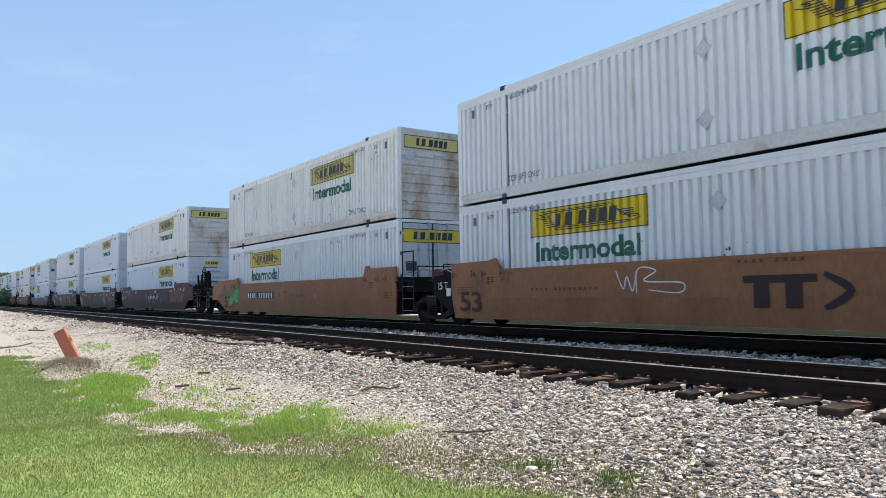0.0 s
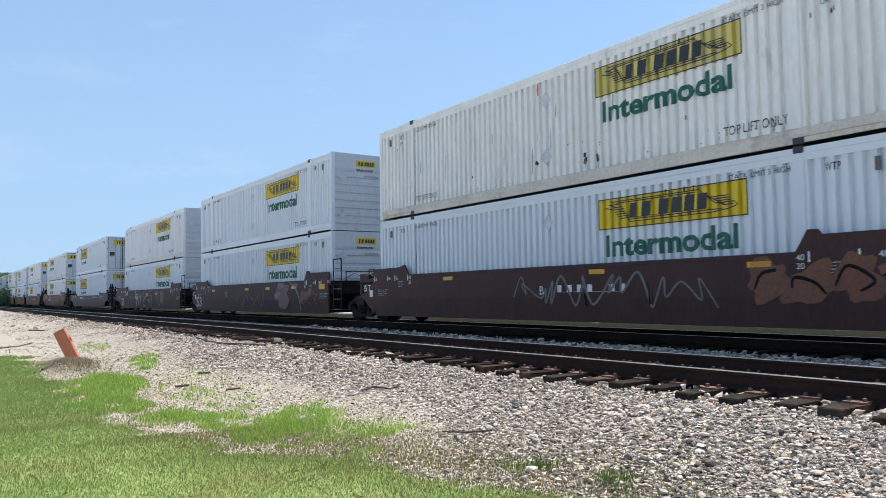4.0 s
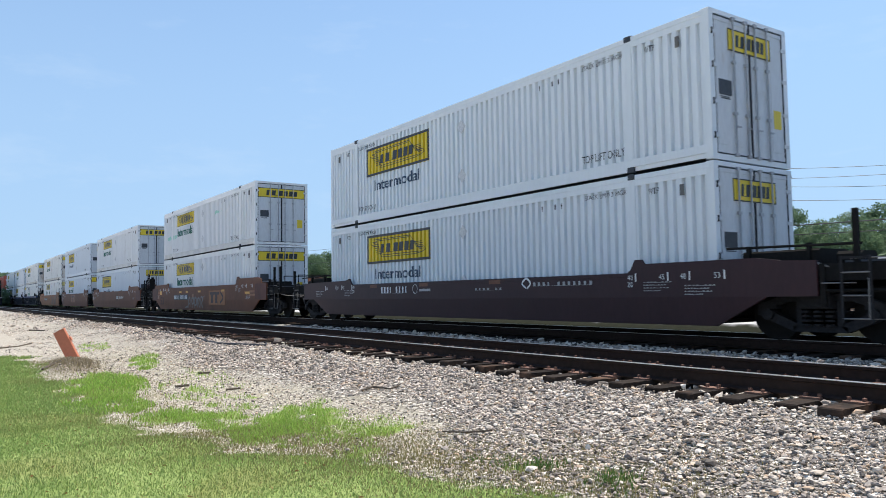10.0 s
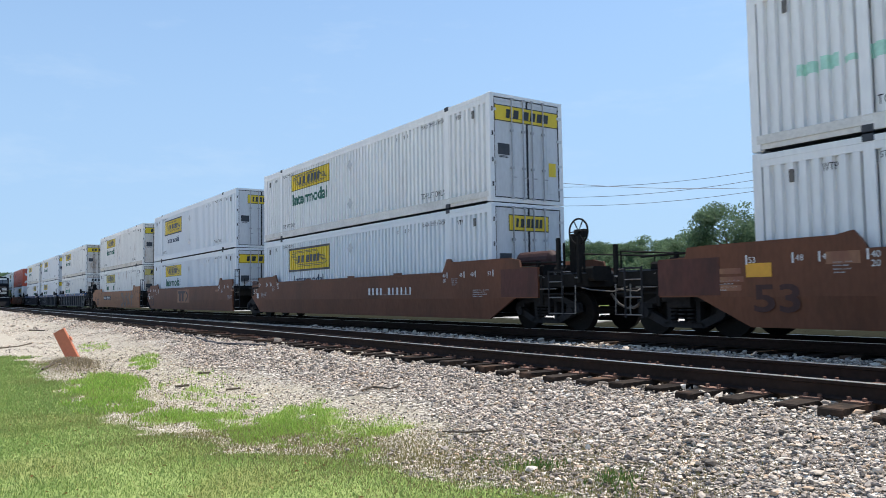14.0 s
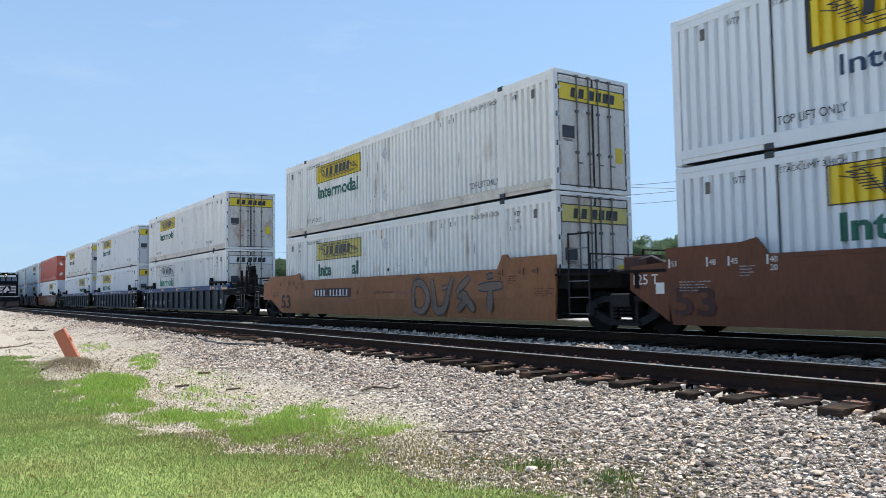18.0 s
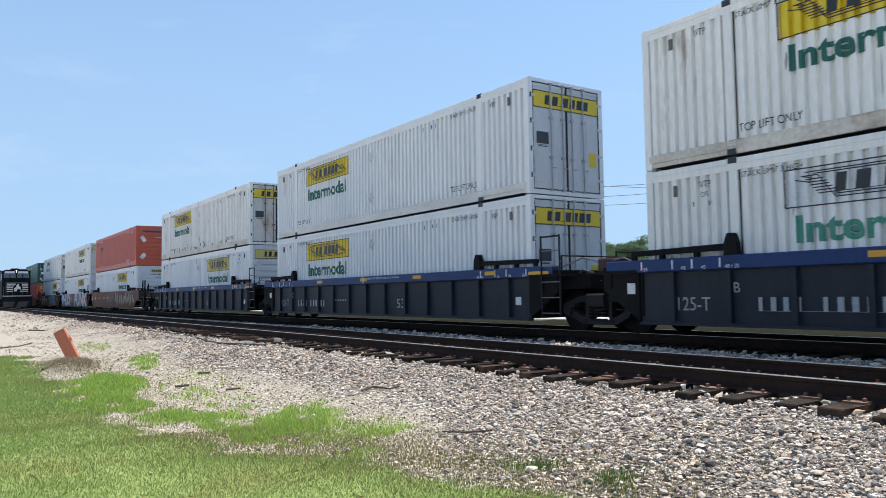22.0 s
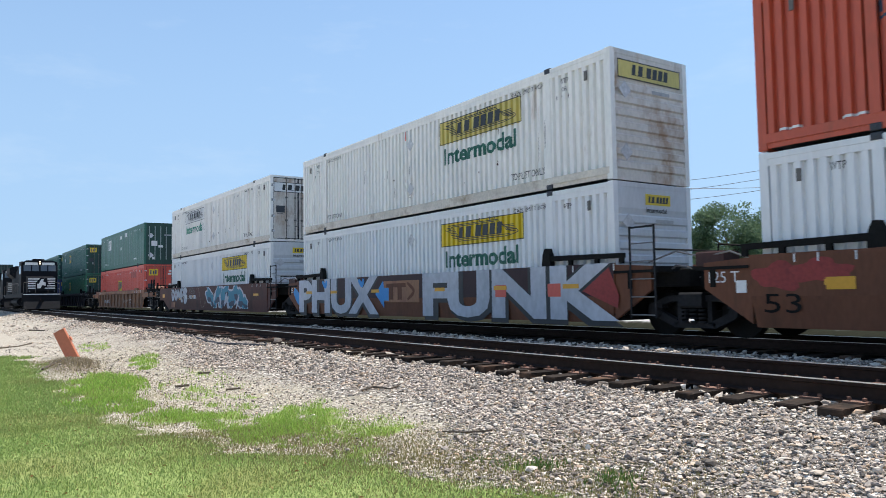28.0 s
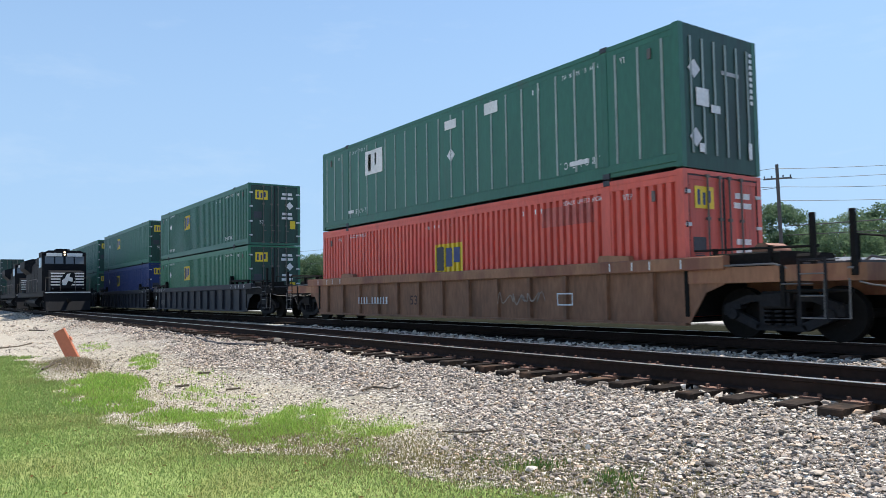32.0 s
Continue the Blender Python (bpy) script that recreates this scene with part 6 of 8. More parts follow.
M["brown_light"] = mat("faded brown spray paint", (0.17, 0.09, 0.075), 0.6, amount=0.35)
M["strip"] = mat("worn grey green edge strip", (0.30, 0.36, 0.33), 0.55, amount=0.35, dirt=(0.12, 0.16, 0.14), dirt_at=0.58, streak=4)


# ---- the coloured containers ----
def extra_orange(c):
    h = HALF
    bars_on_wall(c, -6.0, 1.85, 1.8, 0.2, 9, "livery_navy")
    film(c, "emblem_underline", -6.0, -4.2, 1.74, 1.79, "livery_navy")
    for i in range(15):
        x = -h + 0.35 + i * 1.08
        film(c, "reflective_tape", x, x + 0.42, 0.30, 0.345, "white_mark", label="white reflective tape")
    bars_on_wall(c, -5.9, 0.42, 1.2, 0.13, 12, "maroon")
    for z in (0.75, 1.85):
        part("placard", cached("wplac", lambda: Shape().prism([(0, 0.19), (0.19, 0), (0, -0.19), (-0.19, 0)], 0.0, -0.01, "y").mesh("placard", M["white_mark"])), c, "white diamond placard", at=pose(h + 0.012, -0.75, z, 0, 0, 90))
    part("end_emblem", Shape().box(0, 0.004, -0.85, 0.75, 2.42, 2.56).mesh("end_emblem", M["livery_navy"]), c, at=pose(h - 0.008, 0, 0))
    part("data_card", Shape().box(0, 0.004, -0.1, 0.1, -0.14, 0.14).mesh("data_card", M["white_mark"]), c, at=pose(h + 0.002, 0.85, 0.42))


def emblem_e(c, x0, x1, z0, z1, field, name="emblem"):
    """square emblem: plain blocks on its field"""
    em = film(c, name, x0, x1, z0, z1, field)
    w, hh, y = x1 - x0, z1 - z0, -C_WID / 2 - 0.002
    for key, a, b, p, q in (("black", 0.08, 0.34, 0.1, 0.9), ("navy", 0.42, 0.64, 0.22, 0.85), ("navy", 0.70, 0.92, 0.35, 0.85)):
        part("emblem_block", Shape().add([(x0 + a * w, y, z0 + p * hh), (x0 + b * w, y, z0 + p * hh), (x0 + b * w, y, z0 + q * hh), (x0 + a * w, y, z0 + q * hh)], [(0, 1, 2, 3)]).mesh("emblem_block", M[key]), em)


def end_marks(c, tone):
    h = HALF
    em = part("end_emblem", cached("eemb", lambda: Shape().box(0, 0.004, -0.3, 0.3, -0.22, 0.22).mesh("end_emblem", M["yellow"])), c, at=pose(h - 0.004, -0.65, 2.35))
    part("emblem_block", cached("eembb", lambda: Shape().box(0.004, 0.007, -0.22, -0.14, -0.15, 0.15).box(0.004, 0.007, -0.05, 0.03, -0.15, 0.1).box(0.004, 0.007, 0.12, 0.2, -0.1, 0.15).mesh("emblem_block", M["navy"])), em)
    for z, w in ((2.45, 0.5), (2.25, 0.6), (1.5, 0.5), (1.3, 0.55)):
        part("marking", cached(("emk", w), lambda: Shape().box(0, 0.004, -w / 2, -0.02, -0.06, 0.06).box(0, 0.004, 0.03, w / 2, -0.06, 0.06).mesh("marking", M["white_mark"])), c, at=pose(h - 0.004, 0.62, z))
    if tone == "green":
        part("placard", cached("wplac", lambda: Shape().prism([(0, 0.19), (0.19, 0), (0, -0.19), (-0.19, 0)], 0.0, -0.01, "y").mesh("placard", M["white_mark"])), c, "white diamond placard", at=pose(h + 0.004, 0.75, 1.9, 0, 0, 90))
        text = lettering("53", 0.16, "white_mark")
        part("lettering", text, c, at=pose(h + 0.002, -0.75, 1.0, 0, 0, 90))


def extra_green(c):
    emblem_e(c, -2.6, -1.5, 1.5, 2.3, "yellow")
    end_marks(c, "green")
    part("placard", cached("wplac", lambda: Shape().prism([(0, 0.19), (0.19, 0), (0, -0.19), (-0.19, 0)], 0.0, -0.01, "y").mesh("placard", M["white_mark"])), c, "white diamond placard", at=pose(-5.6, -C_WID / 2 + 0.008, 1.9))


def extra_red(c):
    emblem_e(c, -0.6, 0.75, 1.10, 1.94, "yellow")
    film(c, "repaint", -2.1, -0.75, 1.0, 2.2, "red_b", label="brighter red repaint")
    film(c, "repaint", 0.8, 2.1, 1.0, 2.2, "red_b", label="brighter red repaint")
    film(c, "faded_mark", 4.0, 5.7, 2.05, 2.5, "red_c", label="scuffed faded lettering")
    bars_on_wall(c, -1.1, 2.42, 1.4, 0.09, 12, "white_mark")
    end_marks(c, "red")
    for y in (-0.62, 0.55):
        part("data_card", cached("dcard", lambda: Shape().box(0, 0.004, -0.13, 0.13, -0.14, 0.14).mesh("data_card", M["white_mark"])), c, "white data card", at=pose(HALF - 0.004, y - 0.2, 0.55))


def extra_plated(c):
    h = HALF
    x = -h + 0.36
    strip = cached("strip", lambda: Shape().box(-0.03, 0.03, -0.012, 0.0, 0.30, C_HIGH - 0.24, 0.004).mesh("edge_strip", M["strip"]))
    while x < h - 0.2:
        if abs(abs(x) - (h - CAST)) > 0.18:
            part("edge_strip", strip, c, "worn grey edge strip", at=pose(x, -C_WID / 2 + 0.01, 0))
        x += 0.615
    for i in range(6):
        part("edge_strip", strip, c, at=pose(h + 0.002, -0.95 + i * 0.38, 0, 0, 0, 90))
    emblem = film_flat(c, "emblem", -4.75, -3.6, 1.62, 2.42, "white_mark")
    film_flat(c, "emblem_block", -4.55, -4.35, 1.75, 2.3, "green")
    film_flat(c, "emblem_block", -4.1, -4.0, 1.9, 2.3, "green")
    film_flat(c, "label_patch", 0.0, 0.55, 2.25, 2.5, "white_mark")
    film_flat(c, "label_patch", 1.85, 2.4, 2.3, 2.6, "white_mark")
    film_flat(c, "label_patch", 5.0, 5.6, 0.45, 0.55, "white_mark")
    film_flat(c, "label_patch", -6.0, -5.6, 0.45, 0.55, "white_mark")
    part("placard", cached("wplac", lambda: Shape().prism([(0, 0.19), (0.19, 0), (0, -0.19), (-0.19, 0)], 0.0, -0.01, "y").mesh("placard", M["white_mark"])), c, "white diamond placard", at=pose(0.28, -C_WID / 2 + 0.008, 1.5))
    for y, z, w, t in ((-0.62, 1.45, 0.4, 0.36), (-0.2, 1.25, 0.3, 0.16), (-0.68, 0.42, 0.16, 0.18), (0.95, 0.5, 0.12, 0.34)):
        part("paper_patch", Shape().box(0, 0.004, -w / 2, w / 2, -t / 2, t / 2).mesh("paper_patch", M["white_mark"]), c, "torn white paper patch", at=pose(h + 0.018, y, z))
    s = Shape()
    for i in range(9):
        s.box(0, 0.004, -0.05, 0.05, 2.55 - i * 0.13, 2.63 - i * 0.13)
    part("marking", s.mesh("marking", M["white_mark"]), c, at=pose(h + 0.002, 1.08, 0))


def film_flat(c, name, x0, x1, z0, z1, key):
    return part(name, Shape().box(x0, x1, -C_WID / 2 - 0.006, -C_WID / 2 + 0.006, z0, z1).mesh(name, M[key]), c)


M["red_b"] = mat("bright red repaint", (0.72, 0.112, 0.078), 0.5, amount=0.1)
M["red_c"] = mat("scuffed red paint", (0.58, 0.15, 0.12), 0.6, amount=0.35, streak=3)


def extra_rust(seed, n, spread=4.0, z0=0.32, zr=0.35, size=1.0):
    """dents and rust holes along the lower wall"""
    def make(c):
        rnd = random.Random(seed)
        for i in range(n):
            x = rnd.gauss(0.5, spread * 0.5)
            if abs(x) > HALF - 2.3:
                continue
            z = z0 + abs(rnd.gauss(0, zr))
            w, hh = size * (0.008 + rnd.expovariate(70)), size * (0.02 + rnd.expovariate(24))
            for q in range(rnd.choice((1, 1, 2, 3))):
                cx, cz, rr = x + rnd.gauss(0, w * 0.7) * (q > 0), z + rnd.gauss(0, hh * 0.6) * (q > 0), 0.5 * (w * hh) ** 0.5 * rnd.uniform(0.6, 1.2)
                p0 = rnd.uniform(0, 6)
                ring = [(cx + rr * (1 + 0.35 * math.sin(2 * j + p0)) * math.cos(j * 0.785), cz + rr * 1.25 * (1 + 0.3 * math.sin(3 * j + p0)) * math.sin(j * 0.785)) for j in range(8)]
                part("rust_spot", Shape().add([(a_, -C_WID / 2 + 0.006 + (rib(cx) if 0.1 < (cx / PITCH) % 1 < 0.9 else 0.0), b_) for a_, b_ in ring], [tuple(range(8))]).mesh("rust_spot", M[rnd.choice(("rust", "rust", "rust_b"))]), c)
            if rnd.random() < 0.5:
                film(c, "rust_streak", x + w * 0.3, x + w * 0.6, max(0.28, z - hh * 2), z, "rust_b", lift=0.0035)
    return make


def scuffs(c, seed, n):
    """long upright scuffs and run-off stains with ends of their own"""
    rnd = random.Random(seed)
    for i in range(n):
        k = round(rnd.uniform(-6.0, 6.0) / PITCH)
        x, z, hh = k * PITCH + rnd.uniform(0.02, 0.06), rnd.uniform(0.4, 1.7), rnd.uniform(0.25, 0.8)
        w = rnd.uniform(0.015, 0.05)
        y = -C_WID / 2 + 0.008
        pts = [(x, z), (x + w * 0.6, z + hh * 0.15), (x + w, z + hh * 0.6), (x + w * 0.7, z + hh), (x + w * 0.3, z + hh * 0.85), (x - w * 0.2, z + hh * 0.4)]
        part("scuff", Shape().add([(a, y, b) for a, b in pts], [tuple(range(6))]).mesh("scuff", M["scuff"]), c)


def extra_green_spray(c):
    for x0, x1, z in ((2.2, 3.4, 1.9), (-7.2, -4.9, 1.2)):
        rnd = random.Random(int(x1 * 10))
        for i in range(6):
            a = x0 + (x1 - x0) * i / 6
            film(c, "sprayed_mark", a, a + (x1 - x0) / 7, z + rnd.uniform(-0.05, 0.05), z + rnd.uniform(0.1, 0.22), "spray_mint", lift=0.004)


M["scuff"] = mat("grey scuffed paint", (0.42, 0.39, 0.36), 0.7, amount=0.4, streak=4)
M["rust_b"] = mat("brown rust stain", (0.25, 0.14, 0.08), 0.9, amount=0.4)
M["rust"] = mat("dark rust", (0.06, 0.035, 0.025), 0.9, amount=0.4)
M["spray_mint"] = mat("faint mint spray paint", (0.45, 0.75, 0.62), 0.6, amount=0.2)

W_NEW, W_MID, W_OLD = "clean white corrugated container stacked on a well car", "white corrugated container with light dirt streaks", "weathered white corrugated container with rust stains and faded emblem"


# ---- the far train, from its front to its end ----
def far_train():
    rows = [
        (-0.35, "C", "A", "smooth", "ttx", marks_0, "N1y", "D1y"), (-19.78, "A", "C", "smooth", "ttx", marks_1, "N2o", "D1y"),
        (-43.45, "C", "A", "smooth", "brown", marks_2, "N2o", "N0y"), (-63.2, "A", "A", "smooth", "brown", marks_3, "N0y", "N0y"), (-82.87, "A", "C", "smooth", "brown", marks_4, "N1y", "N0y"),
        (-106.62, "C", "C", "smooth", "maroon", marks_5, "D0f", "D0f"), (-130.66, "C", "C", "smooth", "ttx_b", marks_6, "D1y", "D1y"),
        (-154.3, "C", "A", "smooth", "ttx_b", marks_7, "D1y", "D0f"), (-174.22, "A", "A", "smooth", "ttx_b", marks_8, "D0f", "D0y"), (-193.77, "A", "C", "smooth", "ttx", marks_9, "D2y", "D2p"),
        (-217.62, "C", "A", "blue", "blue_car", marks_blue(2), "D2y", "D2w"), (-237.35, "A", "A", "blue", "blue_car", marks_blue(1), "D1y", "D1y"), (-256.85, "A", "C", "blue", "blue_car", marks_blue(0), "D2y", "N1o"),
        (-280.4, "C", "A", "flat", "ttx_b", marks_13, "NO.", "N1y"), (-299.95, "A", "A", "flat", "ttx_b", marks_14, "N2o", "N1y"), (-319.6, "A", "C", "flat", "russet", marks_15, "D2w", "N1y"),
        (-343.15, "C", "C", "tan", "tan_car", marks_16, "NP.", "DR."), (-367.35, "C", "A", "blue", "dark_car", None, "DG.", "DH."), (-386.75, "A", "A", "blue", "dark_car", None, "DG.", "DB."),
        (-406.15, "A", "C", "blue", "dark_car", None, "DG.", "DG."), (-430.15, "C", "C", "blue", "dark_car", None, "DG.", "DH."), (-453.65, "C", "C", "blue", "dark_car", None, "DG.", "DG."),
    ]
    paints = {"0": ("white_new", W_NEW), "1": ("white", W_MID), "2": ("white_old", W_OLD), "O": ("orange", "orange corrugated container with white reflective tape"), "R": ("red", "faded red corrugated container on a tan well car"),
              "G": ("green", "dark green corrugated container on top of the stack"), "H": ("green_b", "mid green corrugated container in a well car"), "B": ("navy", "navy blue corrugated container in a well car"),
              "P": ("green", "dark green plated container with worn grey edge strips")}
    cars = {"ttx": "orange brown steel well car with faded owner's sign", "ttx_b": "rusty brown steel well car with sprayed graffiti", "brown": "dark red brown steel well car with white stencils", "russet": "red brown steel well car with silver and teal graffiti", "maroon": "deep maroon steel well car with white stencils",
            "blue_car": "dark blue well car with ribbed black sides", "dark_car": "sooty black well car with ribbed sides", "tan_car": "faded tan well car with ribbed sides"}
    special = {(1, 1): extra_rust(3, 26, 5), (2, 1): extra_rust(5, 30, 6), (6, 1): extra_green_spray, (9, 1): extra_rust(8, 12, 6, 0.6, 0.7), (9, 0): extra_rust(9, 16, 6, 0.9, 0.6), (10, 1): extra_rust(11, 10, 6), (12, 1): extra_rust(12, 80, 7, 0.30, 0.10, 2.4),
               (14, 1): extra_rust(14, 14, 6, 0.5, 0.5), (15, 1): extra_rust(15, 12, 6, 0.5, 0.5), (0, 0): extra_rust(16, 6, 6, 1.0, 0.6)}
    for i, (u, le, tr, style, paint, marks, up, low) in enumerate(rows):
        well_car(u, le, tr, style, paint, cars[paint], marks, brake=i in (2, 7, 10))
        for level, k in ((1, up), (0, low)):
            p, label = paints[k[1]]
            white = p.startswith("white")
            extra = special.get((i, level)) or {"O": extra_orange, "R": extra_red, "G": extra_green, "H": extra_green, "B": extra_green, "P": extra_plated}.get(k[1])
            logo = k[2] if white else {"O": "orange", "R": "red", "B": "navy"}.get(k[1], "green")
            box = container(u, level, p, k[0], logo=logo, label=label, nose={"white_old": "nose_dirty", "white": "end_white", "white_new": "end_white", "green": "green_end", "green_b": "green_end", "red": "red_dirty"}.get(p, p), door={"white_old": "nose_dirty", "white": "end_white", "white_new": "end_white", "green": "green_end", "green_b": "green_end", "red": "red_dirty"}.get(p, p), extra=extra, plain=k[1] == "P", rise=(0.065 if paint == "maroon" else {"blue": 0.05, "tan": 0.02}.get(style, 0.025)) + 0.03 * level)
            if p == "white_old":
                scuffs(box, 70 + i * 2 + level, 9)


far_train()


# ---- loose stone of the bank: many small angular stones ----
def joined(name, verts, faces, material, attr=None):
    me = bpy.data.meshes.new(name)
    me.vertices.add(len(verts))
    me.vertices.foreach_set("co", verts.astype(np.float32).ravel())
    k = faces.shape[1]
    me.loops.add(faces.size)
    me.loops.foreach_set("vertex_index", faces.astype(np.int32).ravel())
    me.polygons.add(len(faces))
    me.polygons.foreach_set("loop_start", np.arange(0, faces.size, k, dtype=np.int32))
    me.update(calc_edges=True)
    me.shade_flat()
    me.materials.append(material)
    return new(name, me)


def stone_material():
    m = bpy.data.materials.new("crushed ballast stone")
    m.use_nodes = True
    n, lk = m.node_tree.nodes, m.node_tree.links
    b = n["Principled BSDF"]
    b.inputs["Roughness"].default_value, b.inputs["Specular IOR Level"].default_value = 0.72, 0.3
    geo = n.new("ShaderNodeNewGeometry")
    r = n.new("ShaderNodeValToRGB")
    e = r.color_ramp.elements
    e[0].position, e[0].color = 0.0, (0.075, 0.063, 0.052, 1)
    e[1].position, e[1].color = 1.0, (0.84, 0.745, 0.64, 1)
    for p, c in ((0.25, (0.265, 0.225, 0.195, 1)), (0.5, (0.47, 0.405, 0.345, 1)), (0.68, (0.62, 0.525, 0.43, 1)), (0.80, (0.46, 0.325, 0.215, 1)), (0.87, (0.66, 0.585, 0.485, 1))):
        q = e.new(p)
        q.color = c
    lk.new(geo.outputs["Random Per Island"], r.inputs["Fac"])
    nz = n.new("ShaderNodeTexNoise")
    nz.inputs["Scale"].default_value, nz.inputs["Detail"].default_value = 60.0, 4.0
    lk.new(geo.outputs["Position"], nz.inputs["Vector"])
    mr = n.new("ShaderNodeMapRange")
    mr.inputs["To Min"].default_value, mr.inputs["To Max"].default_value = 0.7, 1.25
    lk.new(nz.outputs["Fac"], mr.inputs["Value"])
    mx = n.new("ShaderNodeMix")
    mx.data_type, mx.blend_type = "RGBA", "MULTIPLY"
    mx.inputs["Factor"].default_value = 1.0
    lk.new(r.outputs["Color"], mx.inputs["A"])
    lk.new(mr.outputs[0], mx.inputs["B"])
    lk.new(mx.outputs["Result"], b.inputs["Base Color"])
    return m


def build_stones():
    rng = np.random.default_rng(7)
    t = (1 + 5 ** 0.5) / 2
    ico = np.array([(-1, t, 0), (1, t, 0), (-1, -t, 0), (1, -t, 0), (0, -1, t), (0, 1, t), (0, -1, -t), (0, 1, -t), (t, 0, -1), (t, 0, 1), (-t, 0, -1), (-t, 0, 1)]) / 1.9
    tri = np.array([(0, 11, 5), (0, 5, 1), (0, 1, 7), (0, 7, 10), (0, 10, 11), (1, 5, 9), (5, 11, 4), (11, 10, 2), (10, 7, 6), (7, 1, 8), (3, 9, 4), (3, 4, 2), (3, 2, 6), (3, 6, 8), (3, 8, 9), (4, 9, 5), (2, 4, 11), (6, 2, 10), (8, 6, 7), (9, 8, 1)])
    # x0, x1, y0, y1, stones per square metre, size
    zones = [(-10.5, -2.2, 3.2, 6.75, 1750, 0.0148), (-21.0, -10.5, 3.0, 6.75, 800, 0.0185), (-42.0, -21.0, 2.6, 6.7, 340, 0.023), (-80.0, -42.0, 2.4, 6.7, 28, 0.055),
             (-12.0, -3.0, 9.35, 11.9, 330, 0.027), (-26.0, -12.0, 9.35, 11.9, 110, 0.034), (-16.0, -2.0, 6.75, 9.3, 170, 0.026), (-40.0, -16.0, 6.75, 9.3, 50, 0.034)]
    zones += [(-10.5, -6.4, 2.1, 3.2, 620, 0.0135), (-21.0, -10.5, 2.1, 3.0, 340, 0.0165), (-30.0, -21.0, 1.6, 2.6, 90, 0.028)]
    zones.append((-20.6, -16.6, 2.2, 2.8, 420, 0.02))
    V, F, k = [], [], 0
    for x0, x1, y0, y1, dens, size in zones:
        n = int((x1 - x0) * (y1 - y0) * dens)
        xs, ys = rng.uniform(x0, x1, n), rng.uniform(y0, y1, n)
        if y0 < 5:
            # the stones thin out towards the dirt and the grass
            foot = np.array([bank_foot(x) for x in xs])
            fade = np.clip((ys - foot + 0.35 - 0.5 * np.sin(xs * 0.9) * np.sin(xs * 0.37 + 1)) / 0.9, 0.22 if x0 < -21 else 0.30, 1.0)
            green = np.array([max(lawn_at(x, y), 0.9 * tuft_at(x, y)) for x, y in zip(xs, ys)])
            keep = (rng.uniform(0, 1, n) < fade) & (rng.uniform(0.1, 0.8, n) > green)
            xs, ys, size = xs[keep], ys[keep], size * (0.62 + 0.38 * fade[keep])
        n = len(xs)
        zs = np.array([ground_z(a, b) for a, b in zip(xs, ys)])
        r = size * rng.lognormal(0, 0.33, n)
        sh = ico[None] * rng.uniform(0.55, 1.35, (n, 12, 1)) * rng.uniform(0.5, 1.5, (n, 1, 3))
        a, q = rng.uniform(0, 6.283, n), rng.uniform(-0.4, 0.4, n)
        ca, sa, cq, sq = np.cos(a), np.sin(a), np.cos(q), np.sin(q)
        X = sh[..., 0] * ca[:, None] - sh[..., 1] * sa[:, None]
        Y = sh[..., 0] * sa[:, None] + sh[..., 1] * ca[:, None]
        Z = sh[..., 2] * 0.55
        Y2, Z2 = Y * cq[:, None] - Z * sq[:, None], Y * sq[:, None] + Z * cq[:, None]
        lift = rng.uniform(-0.35, 0.95, n) * r
        P = np.stack([X * r[:, None] + xs[:, None], Y2 * r[:, None] + ys[:, None], Z2 * r[:, None] + (zs + lift)[:, None]], -1)
        V.append(P.reshape(-1, 3))
        F.append((tri[None] + (np.arange(n) * 12)[:, None, None] + k).reshape(-1, 3))
        k += n * 12
    ob = joined("ballast_stones", np.concatenate(V), np.concatenate(F), stone_material())
    return tagged(ob, "loose grey and tan crushed ballast stones", "gravel", kind="stuff")


build_stones()


# ---- grass and weeds ----
def blade_material(name, low, high, dry=0.0):
    m = bpy.data.materials.new(name)
    m.use_nodes = True
    n, lk = m.node_tree.nodes, m.node_tree.links
    b = n["Principled BSDF"]
    b.inputs["Roughness"].default_value, b.inputs["Specular IOR Level"].default_value = 0.6, 0.25
    geo = n.new("ShaderNodeNewGeometry")
    r = n.new("ShaderNodeValToRGB")
    e = r.color_ramp.elements
    e[0].color, e[1].color = (*low, 1), (*high, 1)
    q = e.new(0.9)
    q.color = (*high, 1)
    e[-1].color = (0.30, 0.24, 0.10, 1)
    lk.new(geo.outputs["Random Per Island"], r.inputs["Fac"])
    nz = n.new("ShaderNodeTexNoise")
    nz.inputs["Scale"].default_value = 0.8
    lk.new(geo.outputs["Position"], nz.inputs["Vector"])
    mr = n.new("ShaderNodeMapRange")
    mr.inputs["From Min"].default_value, mr.inputs["From Max"].default_value, mr.inputs["To Max"].default_value = 0.5, 0.7, dry
    lk.new(nz.outputs["Fac"], mr.inputs["Value"])
    mxc = n.new("ShaderNodeMix")
    mxc.data_type = "RGBA"
    mxc.inputs["B"].default_value = (0.23, 0.225, 0.085, 1)
    lk.new(mr.outputs[0], mxc.inputs["Factor"])
    lk.new(r.outputs["Color"], mxc.inputs["A"])
    lk.new(mxc.outputs["Result"], b.inputs["Base Color"])
    tr = n.new("ShaderNodeBsdfTranslucent")
    lk.new(mxc.outputs["Result"], tr.inputs["Color"])
    mx = n.new("ShaderNodeMixShader")
    mx.inputs[0].default_value = 0.45
    lk.new(b.outputs[0], mx.inputs[1])
    lk.new(tr.outputs[0], mx.inputs[2])
    lk.new(mx.outputs[0], n["Material Output"].inputs["Surface"])
    return m


